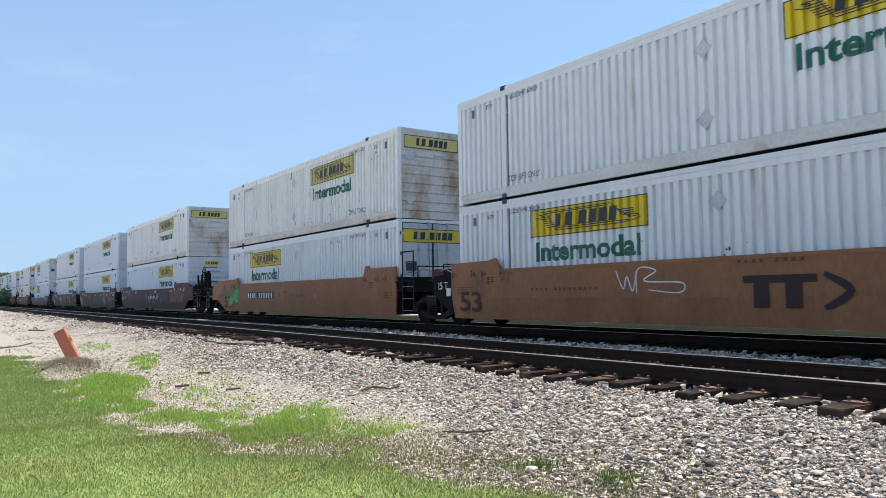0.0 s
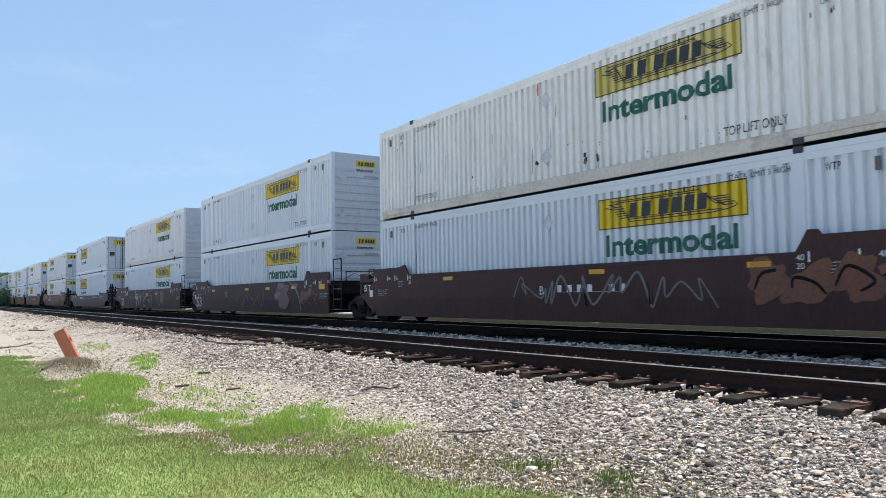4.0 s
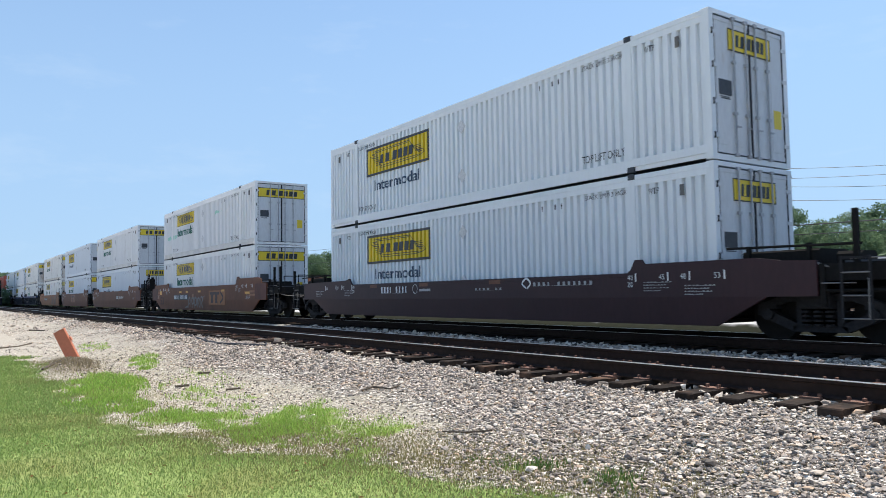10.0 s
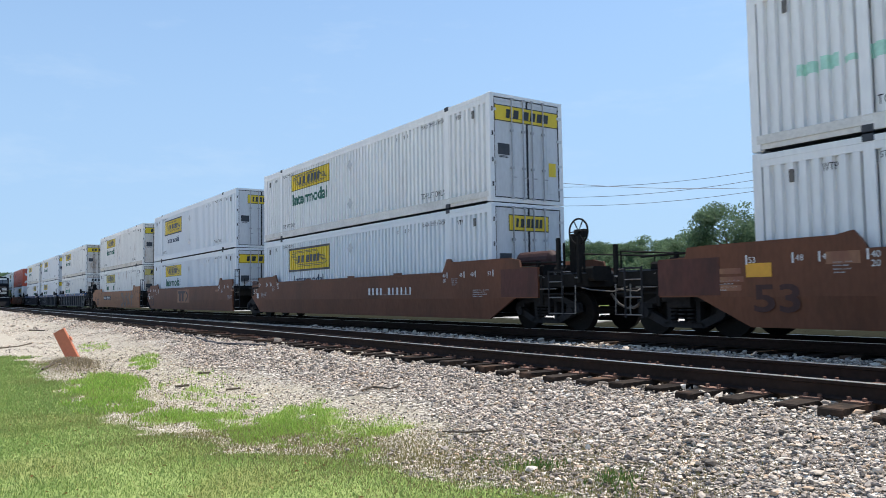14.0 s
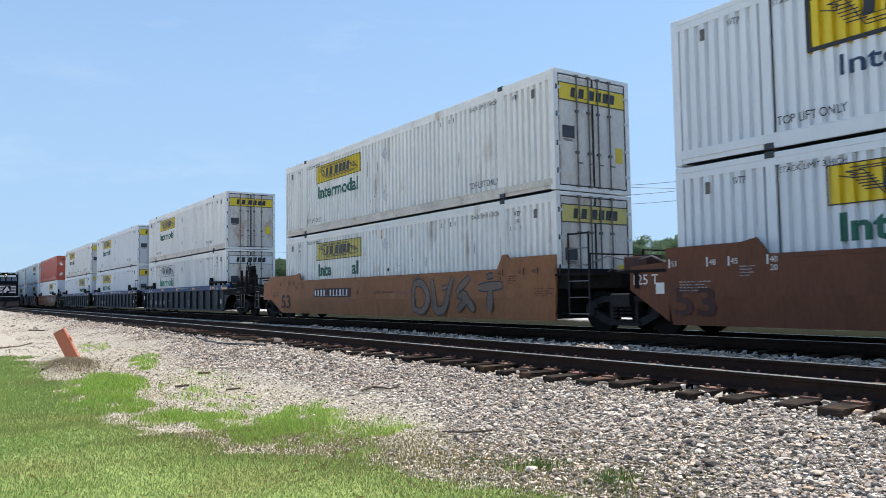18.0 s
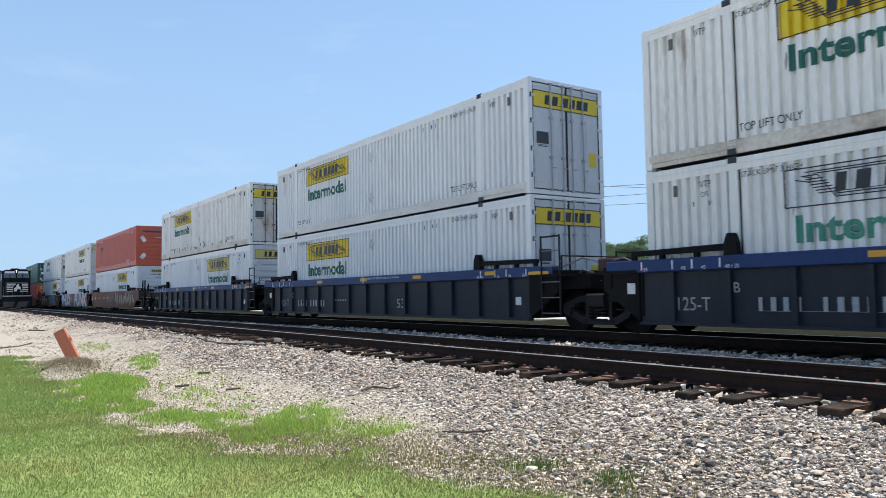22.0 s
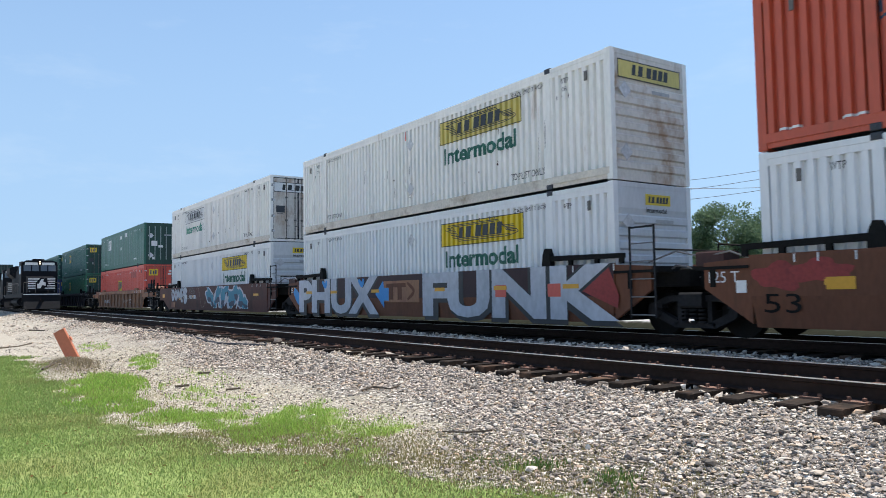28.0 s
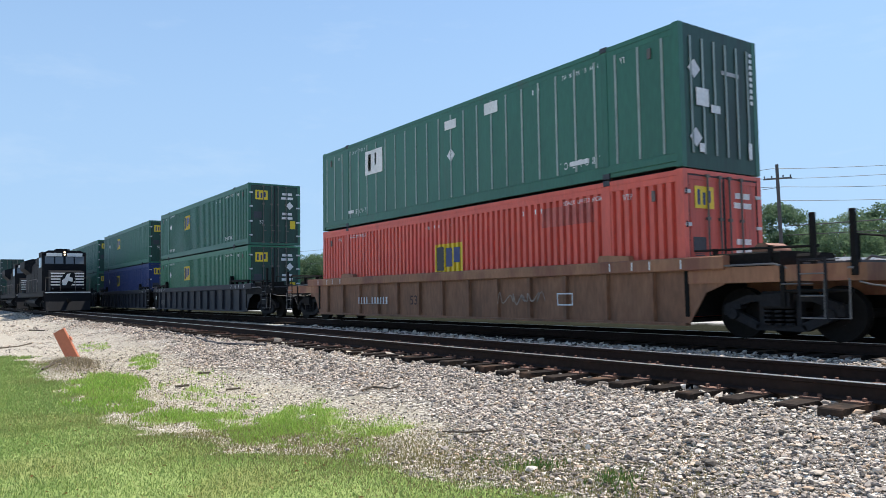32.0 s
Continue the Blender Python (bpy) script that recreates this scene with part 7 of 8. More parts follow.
def blades(rng, xs, ys, high, wide):
    n = len(xs)
    zs = np.array([ground_z(a, b) for a, b in zip(xs, ys)]) - 0.005
    a = rng.uniform(0, 6.283, n)
    h = high * rng.uniform(0.45, 1.3, n)
    lean = rng.uniform(0.1, 0.9, n) * h
    d = rng.uniform(0, 6.283, n)
    w = wide * rng.uniform(0.6, 1.3, n)
    base = np.stack([xs, ys, zs], -1)
    side = np.stack([np.cos(a) * w, np.sin(a) * w, 0 * a], -1)
    mid = base + np.stack([np.cos(d) * lean * 0.35, np.sin(d) * lean * 0.35, h * 0.6], -1)
    tip = base + np.stack([np.cos(d) * lean, np.sin(d) * lean, h], -1)
    P = np.stack([base - side, base + side, mid + side * 0.6, mid - side * 0.6, tip], 1)
    T = np.array([(0, 1, 2), (0, 2, 3), (3, 2, 4)])
    F = (T[None] + (np.arange(n) * 5)[:, None, None]).reshape(-1, 3)
    return P.reshape(-1, 3), F


def build_grass():
    rng = np.random.default_rng(11)
    lots = [(-11.0, -2.6, -1.6, 3.8, 190000, 0.03, 0.0032), (-17.0, -11.0, -2.0, 2.5, 60000, 0.036, 0.006), (-25.0, -17.0, -2.2, 2.6, 36000, 0.045, 0.009)]
    V, F, k = [], [], 0
    for x0, x1, y0, y1, n, high, wide in lots:
        xs, ys = rng.uniform(x0, x1, n), rng.uniform(y0, y1, n)
        grown = np.array([lawn_at(x, y) for x, y in zip(xs, ys)])
        keep = rng.uniform(0.05, 0.75, n) < grown
        P, T = blades(rng, xs[keep], ys[keep], high, wide)
        V.append(P), F.append(T + k)
        k += len(P)
    ob = joined("lawn_grass", np.concatenate(V), np.concatenate(F), blade_material("mown grass blade", (0.175, 0.265, 0.07), (0.31, 0.405, 0.14), 0.25))
    tagged(ob, "short mown green grass with dry blades", "grass", kind="stuff")
    V, F, k = [], [], 0
    for cx, cy, a, b, d in TUFTS:
        n = int(a * b * d * (12000 if cx > -11 else 7000))
        u, w = rng.uniform(-1.3, 1.3, n) * a, rng.uniform(-1.3, 1.3, n) * b
        k0 = math.hypot(cx, cy)
        xs, ys = cx + (u * cx + w * cy) / k0, cy + (u * cy - w * cx) / k0
        grown = np.array([tuft_at(x, y) for x, y in zip(xs, ys)])
        keep = rng.uniform(0.1, 1.3, n) < grown
        P, T = blades(rng, xs[keep], ys[keep], 0.05 if cx > -11 else 0.07, 0.004 if cx > -11 else 0.008)
        V.append(P), F.append(T + k)
        k += len(P)
    ob = joined("weeds", np.concatenate(V), np.concatenate(F), blade_material("bright weed blade", (0.21, 0.37, 0.055), (0.40, 0.54, 0.13), 0.15))
    tagged(ob, "bright green weeds sprouting through the gravel", "weeds", kind="stuff")
    # two taller leafy weeds in the stones
    V, F, k = [], [], 0
    for cx, cy, r, n, high in ((-4.95, 4.1, 0.2, 110, 0.06), (-4.72, 4.2, 0.12, 120, 0.08), (-4.0, 4.3, 0.17, 170, 0.09), (-3.75, 4.15, 0.12, 50, 0.06), (-5.3, 4.0, 0.15, 60, 0.05)):
        P, T = blades(rng, rng.normal(cx, r * 0.6, n), rng.normal(cy, r * 0.6, n), high, 0.006)
        V.append(P), F.append(T + k)
        k += len(P)
    tagged(joined("leafy_weeds", np.concatenate(V), np.concatenate(F), blade_material("dark weed leaf", (0.06, 0.13, 0.03), (0.13, 0.22, 0.06))), "dark green leafy weeds among the stones", "weeds", kind="stuff")
    # thin dry tufts on the bare strip beside the lawn
    n = 40000
    xs = np.concatenate([rng.uniform(-21.0, -3.4, n // 2), rng.uniform(-8.5, -3.2, n // 2)])
    ys = np.array([lawn_edge(x) for x in xs]) + rng.normal(0.5, 0.6, n)
    P, T = blades(rng, xs, ys, 0.035, 0.0045)
    tagged(joined("dry_tufts", P, T, blade_material("dry tuft blade", (0.16, 0.155, 0.06), (0.32, 0.28, 0.14), 0.6)), "thin dry grass tufts on bare dirt", "dry grass", kind="stuff")
    # fallen leaves on the lawn
    n = 150
    xs, ys = rng.uniform(-10.5, -3.2, n), rng.uniform(-0.5, 3.0, n)
    P, T = blades(rng, xs, ys, 0.03, 0.02)
    P[:, 2] = P[:, 2] * 0.5 + 0.5 * (-0.60)
    tagged(joined("fallen_leaves", P, T, blade_material("dead leaf", (0.16, 0.08, 0.035), (0.30, 0.17, 0.07))), "small brown dead leaves on the grass", "dead leaves", kind="stuff")


build_grass()


# ---- things beside the line ----
def build_post():
    p = thing("marker_post", "leaning orange plastic marker post in the gravel", "marker post")
    s = Shape()
    s.prism([(-0.15, -0.05), (0.15, -0.05), (0.17, 0.0), (0.15, 0.05), (-0.15, 0.05), (-0.17, 0.0)], -0.12, 0.80, "z")
    part("body", s.mesh("body", M["post"]), p)
    part("band", Shape().box(0.168, 0.20, -0.03, 0.03, 0.42, 0.52).mesh("band", M["post"]), p)
    x, y = -21.9, 3.05
    p.matrix_basis = pose(x, y, ground_z(x, y), 0, 0, math.degrees(PAN)) @ pose(0, 0, 0, 0, -28, 0)
    rng = np.random.default_rng(5)
    n = 1300
    u, w = rng.normal(0.5, 1.1, n), rng.normal(0.1, 0.26, n)
    xs, ys = -18.3 - 0.99 * u + 0.13 * w, 2.5 + 0.13 * u + 0.99 * w
    P, T = blades(rng, xs, ys, 0.09, 0.008)
    tagged(joined("dry_stalks", P, T, blade_material("dry stalk", (0.20, 0.16, 0.10), (0.34, 0.28, 0.19))), "heap of dry brown stalks by the marker post", "dry weeds", kind="stuff")


def twig(points, r, name="twig", label="dark dry twig lying on the gravel", key="bark"):
    t = thing(name, label, name)
    s = Shape()
    pts = [(x, y, ground_z(x, y) + 0.03) for x, y in points]
    s.bar(pts, r, 5)
    part("stem", s.mesh("stem", M[key]), t)


build_post()
twig([(-27.3, 1.7), (-28.0, 2.24), (-29.8, 2.83)], 0.026)
twig([(-41.2, 3.81), (-39.8, 4.3)], 0.03)
twig([(-27.9, 5.8), (-28.3, 6.27), (-25.6, 6.56), (-22.5, 6.42), (-20.7, 6.22), (-19.3, 6.16), (-16.9, 6.47), (-17.98, 6.93)], 0.026, "cable", "black cable lying along the ballast bank", "wire")
twig([(-20.9, 6.16), (-21.6, 6.5), (-22.4, 6.85)], 0.024, "cable", "black cable end lying on the ballast bank", "wire")
twig([(-9.28, 4.96), (-9.38, 5.19), (-9.0, 5.25), (-9.1, 5.46)], 0.014)
twig([(-6.5, 4.42), (-6.26, 4.59), (-6.09, 4.77)], 0.009)
twig([(-14.64, 4.24), (-14.5, 4.43)], 0.02)
twig([(-12.89, 3.36), (-12.87, 3.58)], 0.02)
twig([(-11.73, 3.84), (-11.7, 4.06)], 0.016)
twig([(-17.6, 1.88), (-18.5, 2.25), (-19.0, 2.49)], 0.025)


# ---- poles and wires beyond the train ----
def pole(x, y, high, lean, arms, label):
    p = thing("utility_pole", label, "utility pole", "utility poles beyond the train")
    part("shaft", Shape().tube((0, 0, -0.6), (0, 0, high), 0.17, 10, 0.12).mesh("shaft", M["pole"]), p)
    for z, half in arms:
        a = part("crossarm", Shape().box(-half, half, -0.06, 0.06, z - 0.06, z + 0.06, 0.01).mesh("crossarm", M["pole"]), p)
        for k in (-0.92, -0.4, 0.4, 0.92):
            part("insulator", cached("insul", lambda: Shape().tube((0, 0, 0.05), (0, 0, 0.16), 0.03, 8).tube((0, 0, 0.12), (0, 0, 0.24), 0.06, 8, 0.045).mesh("insulator", M["casting"])), a, "dark insulator", at=pose(k * half, 0, z))
    p.matrix_basis = pose(x, y, -0.6, 0, lean, 35)
    return p


def spread(px_dir, dist):
    return px_dir[0] * dist, px_dir[1] * dist


x1, y1 = spread((-0.512, 0.859), 62)
x2, y2 = spread((-0.764, 0.646), 60)
x3, y3 = spread((-0.775, 0.632), 82)
pole(x1, y1, 11.1, -0.8, [(10.0, 1.0)], "leaning wooden utility pole with a crossarm and wires")
pole(x2, y2, 10.9, -2.0, [], "tall bare wooden utility pole")
pole(x3, y3, 11.8, 0.5, [(9.6, 0.6), (7.6, 1.6)], "wooden utility pole with two crossarms")
wires = thing("overhead_wires", "thin dark overhead wires sagging between poles", "wires")


def wire(a, b, sag, r=0.018):
    a, b = Vector(a), Vector(b)
    pts = [a.lerp(b, i / 14) - Vector((0, 0, sag * 4 * (i / 14) * (1 - i / 14))) for i in range(15)]
    part("wire", Shape().pipe(pts, r, 4).mesh("wire", M["wire"]), wires)


# three lines along the road, from the crossarm both ways
for a, left, right in (((-32.2, 53.0, 10.2), (-61.8, 36.9, 13.0), (-18.3, 69.7, 11.1)), ((-32.9, 52.5, 9.45), (-61.8, 36.9, 12.0), (-18.3, 69.7, 10.5)), ((-31.6, 53.4, 8.75), (-61.8, 36.9, 11.1), (-18.4, 69.6, 9.3))):
    wire(a, left, 1.5)
    wire(a, right, 0.35)
wire((x1, y1, 7.7), (-18.4, 69.6, 8.2), 0.3)
wire((x2, y2, 10.2), (x1, y1, 8.75), 0.4)
wire((x2, y2, 10.0), (x3, y3, 11.0), 0.4)
wire((x3, y3, 9.0), (x3 - 70, y3 - 5, 9.0), 1.0)
wire((x3, y3, 7.0), (x3 - 70, y3 - 5, 7.0), 1.0)
wire((x1 + 0.3, y1, 5.7), (x1 + 40, y1 + 2, 5.9), 0.25, 0.04)
wire((x1 + 0.3, y1, 5.0), (x1 + 40, y1 + 2, 5.2), 0.3, 0.03)


# ---- trees ----
def leaf_material(name, a, c):
    m = blade_material(name, a, c)
    r = next(k for k in m.node_tree.nodes if k.type == "VALTORGB")
    r.color_ramp.elements[-1].color = (c[0] * 1.15, c[1] * 1.15, c[2], 1)
    return m


# leaf colours paled and greyed: distance haze put into the colour
LEAF = [leaf_material("hazed oak leaf", (0.085, 0.145, 0.082), (0.155, 0.23, 0.13)), leaf_material("hazed light leaf", (0.10, 0.165, 0.088), (0.18, 0.26, 0.145))]


def make_tree(seed, high, wide, leaf, bare=0.28, n=22000):
    rnd = random.Random(seed)
    rng = np.random.default_rng(seed)
    t = thing("tree", "leafy green broadleaf tree beyond the railway", "tree", "trees beyond the railway")
    top = Vector((rnd.uniform(-0.3, 0.3), rnd.uniform(-0.3, 0.3), high * 0.62))
    part("trunk", Shape().tube((0, 0, -0.5), top * 0.5, 0.030 * high, 8, 0.021 * high).tube(top * 0.5, top, 0.021 * high, 8, 0.008 * high).mesh("trunk", M["bark"]), t)
    knots = []
    for i in range(9):
        a, z = i * 2.4 + rnd.uniform(-0.4, 0.4), high * rnd.uniform(0.28, 0.62)
        r = wide * rnd.uniform(0.55, 0.95)
        e = Vector((math.cos(a) * r, math.sin(a) * r, z + high * rnd.uniform(0.08, 0.24)))
        s0 = top * (z / top.z) if z < top.z else top
        part("limb", Shape().tube(s0, s0.lerp(e, 0.55) + Vector((0, 0, 0.25)), 0.010 * high, 6, 0.006 * high).tube(s0.lerp(e, 0.55) + Vector((0, 0, 0.25)), e, 0.006 * high, 6, 0.002 * high).mesh("limb", M["bark"]), t)
        knots += [e, s0.lerp(e, 0.6) + Vector((0, 0, 0.4))]
    for i in range(70):
        a, q = rnd.uniform(0, 6.28), rnd.uniform(-1.0, 1.0)
        rr = wide * math.sqrt(max(0.05, 1 - q * q)) * rnd.uniform(0.55, 1.05)
        knots.append(Vector((math.cos(a) * rr, math.sin(a) * rr, high * (0.60 + bare * 0.15) + q * high * 0.36)))
    C = np.array([tuple(k) for k in knots])
    S = rng.uniform(0.07, 0.15, len(C)) * high
    pick = rng.integers(0, len(C), n)
    d = rng.normal(0, 1, (n, 3))
    d /= np.linalg.norm(d, axis=1)[:, None]
    pos = C[pick] + d * (S[pick] * rng.uniform(0.45, 1.05, n))[:, None] * np.array([1, 1, 0.75])
    pos = pos[pos[:, 2] > high * 0.12]
    n = len(pos)
    u = rng.normal(0, 1, (n, 3))
    u /= np.linalg.norm(u, axis=1)[:, None]
    v = np.cross(u, rng.normal(0, 1, (n, 3)))
    v /= np.linalg.norm(v, axis=1)[:, None]
    s = rng.uniform(0.008, 0.017, n)[:, None] * high
    P = np.stack([pos - u * s, pos + v * s * 0.6, pos + u * s, pos - v * s * 0.6], 1).reshape(-1, 3)
    F = np.arange(n * 4).reshape(-1, 4)
    cr = joined("crown", P, F, LEAF[leaf])
    cr.parent = t
    return t


def plant_trees():
    kinds = [make_tree(3, 10.0, 3.6, 0), make_tree(5, 9.0, 4.2, 1), make_tree(8, 11.0, 4.0, 0), make_tree(13, 8.0, 3.9, 1)]
    rnd = random.Random(21)
    spots = []
    # direction across the picture (degrees left of straight across the line), distance, size
    for deg, dist, size in ((34.5, 84, 1.02), (37.5, 95, 0.80), (31.0, 90, 0.95), (27.0, 82, 1.05), (24.5, 92, 1.0), (22, 86, 1.1), (19, 90, 1.0), (40, 108, 0.8), (43, 120, 0.72), (46, 128, 0.72), (48.5, 136, 0.78), (51, 140, 0.82), (53.5, 150, 0.85), (56, 150, 0.8),
                            (58.5, 160, 0.85), (61, 165, 0.9), (63, 170, 0.9), (65.5, 180, 0.95), (68, 185, 0.9), (71, 190, 0.95), (74, 200, 1.0), (77, 210, 1.0), (80, 215, 1.0), (83, 220, 1.05), (85.2, 235, 1.0), (86.2, 230, 1.05), (87.0, 245, 1.1), (87.8, 240, 1.0), (88.6, 250, 1.05), (89.6, 255, 1.0), (91, 240, 1.05), (36, 110, 0.9), (29, 112, 0.95), (33, 118, 0.95), (42, 135, 0.8), (39, 90, 0.55), (35.8, 76, 0.45), (45, 115, 0.5), (50, 120, 0.5), (55, 130, 0.5), (60, 140, 0.6)):
        a = radians(deg)
        spots.append((-math.sin(a) * dist, math.cos(a) * dist, size))
    lone, tall, deg = len(spots), [], 37.0
    while deg < 91:
        a, dist = radians(deg), 112 + (deg - 38) * 2.6 + rnd.uniform(-6, 6)
        spots.append((-math.sin(a) * dist, math.cos(a) * dist, 1.0))
        tall.append((1.5 + dist * (0.076 - (deg - 38) * 0.0004 if deg < 57 else 0.068 - (deg - 57) * 0.00125)) * rnd.uniform(0.86, 1.06))
        deg += rnd.uniform(1.0, 1.6) * (1 - (deg - 38) * 0.006)
    for i, (x, y, size) in enumerate(spots):
        src = kinds[i % 4]
        m = pose(x, y, -0.6, 0, 0, rnd.uniform(0, 360))
        size *= 0.62 if x < -0.97 * math.hypot(x, y) else 1.0
        if i >= lone:
            size = tall[i - lone] / (10.5, 9.5, 11.6, 8.4)[i % 4]
        if i < 4:
            src.matrix_basis = m @ Matrix.Diagonal((size, size, size, 1))
        else:
            src.scale = (size, size, size)
            c = copy_thing(src, m)
            src.scale = (spots[i % 4][2],) * 3


plant_trees()


# ---- low bushes and parked trucks far beyond ----
def hedge():
    rng = np.random.default_rng(31)
    n = 60000
    a = np.radians(rng.uniform(20, 90, n))
    d = 70 + 60 * np.clip((np.degrees(a) - 25) / 40, 0, 1.6) + rng.uniform(0, 8, n)
    h = np.abs(rng.normal(0, 1.3, n)) + 1.2 * rng.uniform(0, 1, n)
    pos = np.stack([-np.sin(a) * d, np.cos(a) * d, h - 0.6], -1)
    u = rng.normal(0, 1, (n, 3))
    u /= np.linalg.norm(u, axis=1)[:, None]
    v = np.cross(u, rng.normal(0, 1, (n, 3)))
    v /= np.linalg.norm(v, axis=1)[:, None]
    s = rng.uniform(0.15, 0.4, n)[:, None]
    P = np.stack([pos - u * s, pos + v * s * 0.7, pos + u * s, pos - v * s * 0.7], 1).reshape(-1, 3)
    tagged(joined("far_bushes", P, np.arange(n * 4).reshape(-1, 4), LEAF[1]), "dense green bushes beyond the railway", "bushes", kind="stuff")


hedge()


def box_truck(x, y, turn, label):
    t = thing("box_truck", label, "truck", "parked trucks beyond the railway")
    body = part("body", Shape().box(-3.2, 2.6, -1.2, 1.2, 1.0, 3.7, 0.05).mesh("body", M["white"]), t)
    part("cab", Shape().prism([(2.65, 0.7), (4.7, 0.7), (4.7, 1.6), (4.1, 2.6), (2.65, 2.6)], -1.1, 1.1, "y").mesh("cab", M["white_new"]), t)
    part("windscreen", Shape().prism([(4.72, 1.65), (4.74, 1.65), (4.16, 2.5), (4.14, 2.5)], -1.0, 1.0, "y").mesh("windscreen", M["glass"]), t)
    part("rear_door", Shape().box(-3.24, -3.205, -1.1, 1.1, 1.1, 3.6).mesh("rear_door", M["white_old"]), t)
    for wx in (-2.0, 3.6):
        for wy in (-1.0, 1.0):
            part("wheel", cached("twheel", lambda: Shape().tube((0, -0.13, 0), (0, 0.13, 0), 0.48, 16).mesh("wheel", M["gasket"])), t, at=pose(wx, wy, 0.48))
    t.matrix_basis = pose(x, y, -0.6, 0, 0, turn)


for d, dist, turn in (((-0.458, 0.889), 62, 118), ((-0.415, 0.91), 64, 100), ((-0.53, 0.848), 70, 20)):
    box_truck(d[0] * dist, d[1] * dist, turn, "white box truck parked beyond the railway")


def crate():
    c = thing("plastic_bin", "blue plastic bin on the ground beyond the train", "bin")
    part("body", Shape().prism([(-0.6, 0.0), (0.6, 0.0), (0.68, 0.8), (-0.68, 0.8)], -0.4, 0.4, "y").mesh("body", M["spray_blue"]), c)
    part("rim", Shape().box(-0.71, 0.71, -0.43, 0.43, 0.8, 0.86, 0.02).mesh("rim", M["blue_car"]), c)
    c.matrix_basis = pose(-22.6, 31.4, -0.6, 0, 0, 30)


crate()


def silos():
    s = thing("grain_silo", "pale grey grain silos far behind the trees", "silo")
    for k in range(3):
        part("bin", Shape().tube((k * 4.6, 0, 0), (k * 4.6, 0, 20 + 2 * (k == 1)), 2.2, 20).mesh("bin", M["roof"]), s)
    s.matrix_basis = pose(-0.778 * 262, 0.628 * 262, -0.6, 0, 0, 40)


silos()


# ---- the near train: locomotives and stacks that follow them ----
def glow(name, color, strength):
    m = bpy.data.materials.new(name)
    m.use_nodes = True
    b = m.node_tree.nodes["Principled BSDF"]
    b.inputs["Base Color"].default_value = (*color, 1)
    b.inputs["Emission Color"].default_value = (*color, 1)
    b.inputs["Emission Strength"].default_value = strength
    return m


M["lamp"] = glow("lit headlight lens", (1.0, 0.78, 0.5), 2.2)


def six_wheel_truck(parent, x):
    def frame_():
        s = Shape()
        for sg in (-1, 1):
            s.prism([(-2.3, 0.45), (-2.2, 0.8), (-0.9, 0.95), (0.9, 0.95), (2.2, 0.8), (2.3, 0.45), (1.2, 0.4), (0.6, 0.3), (-0.6, 0.3), (-1.2, 0.4)], sg * 1.02 - 0.09, sg * 1.02 + 0.09, "y")
            for k in (-1.7, 0, 1.7):
                s.tube((k, sg * 1.0, 0.52), (k, sg * 1.22, 0.52), 0.16, 10)
        s.box(-0.5, 0.5, -1.0, 1.0, 0.6, 1.0)
        return s.mesh("truck", M["truck"])
    t = part("truck", cached("truck6", frame_), parent, at=pose(x, 0, 0))
    for k in (-1.7, 0.0, 1.7):
        w = part("wheelset", cached("wheelset_loco", lambda: Shape().tube((0, -1.05, 0), (0, 1.05, 0), 0.1, 10).tube((0, -0.84, 0), (0, -0.70, 0), 0.52, 28).tube((0, 0.70, 0), (0, 0.84, 0), 0.52, 28).box(-0.03, 0.03, -0.85, 0.85, -0.4, 0.4).mesh("wheelset", M["wheel"])), t, at=pose(k, 0, 0.52))
        LOCO_WHEELS.append((w, k))


LOCO_WHEELS = []


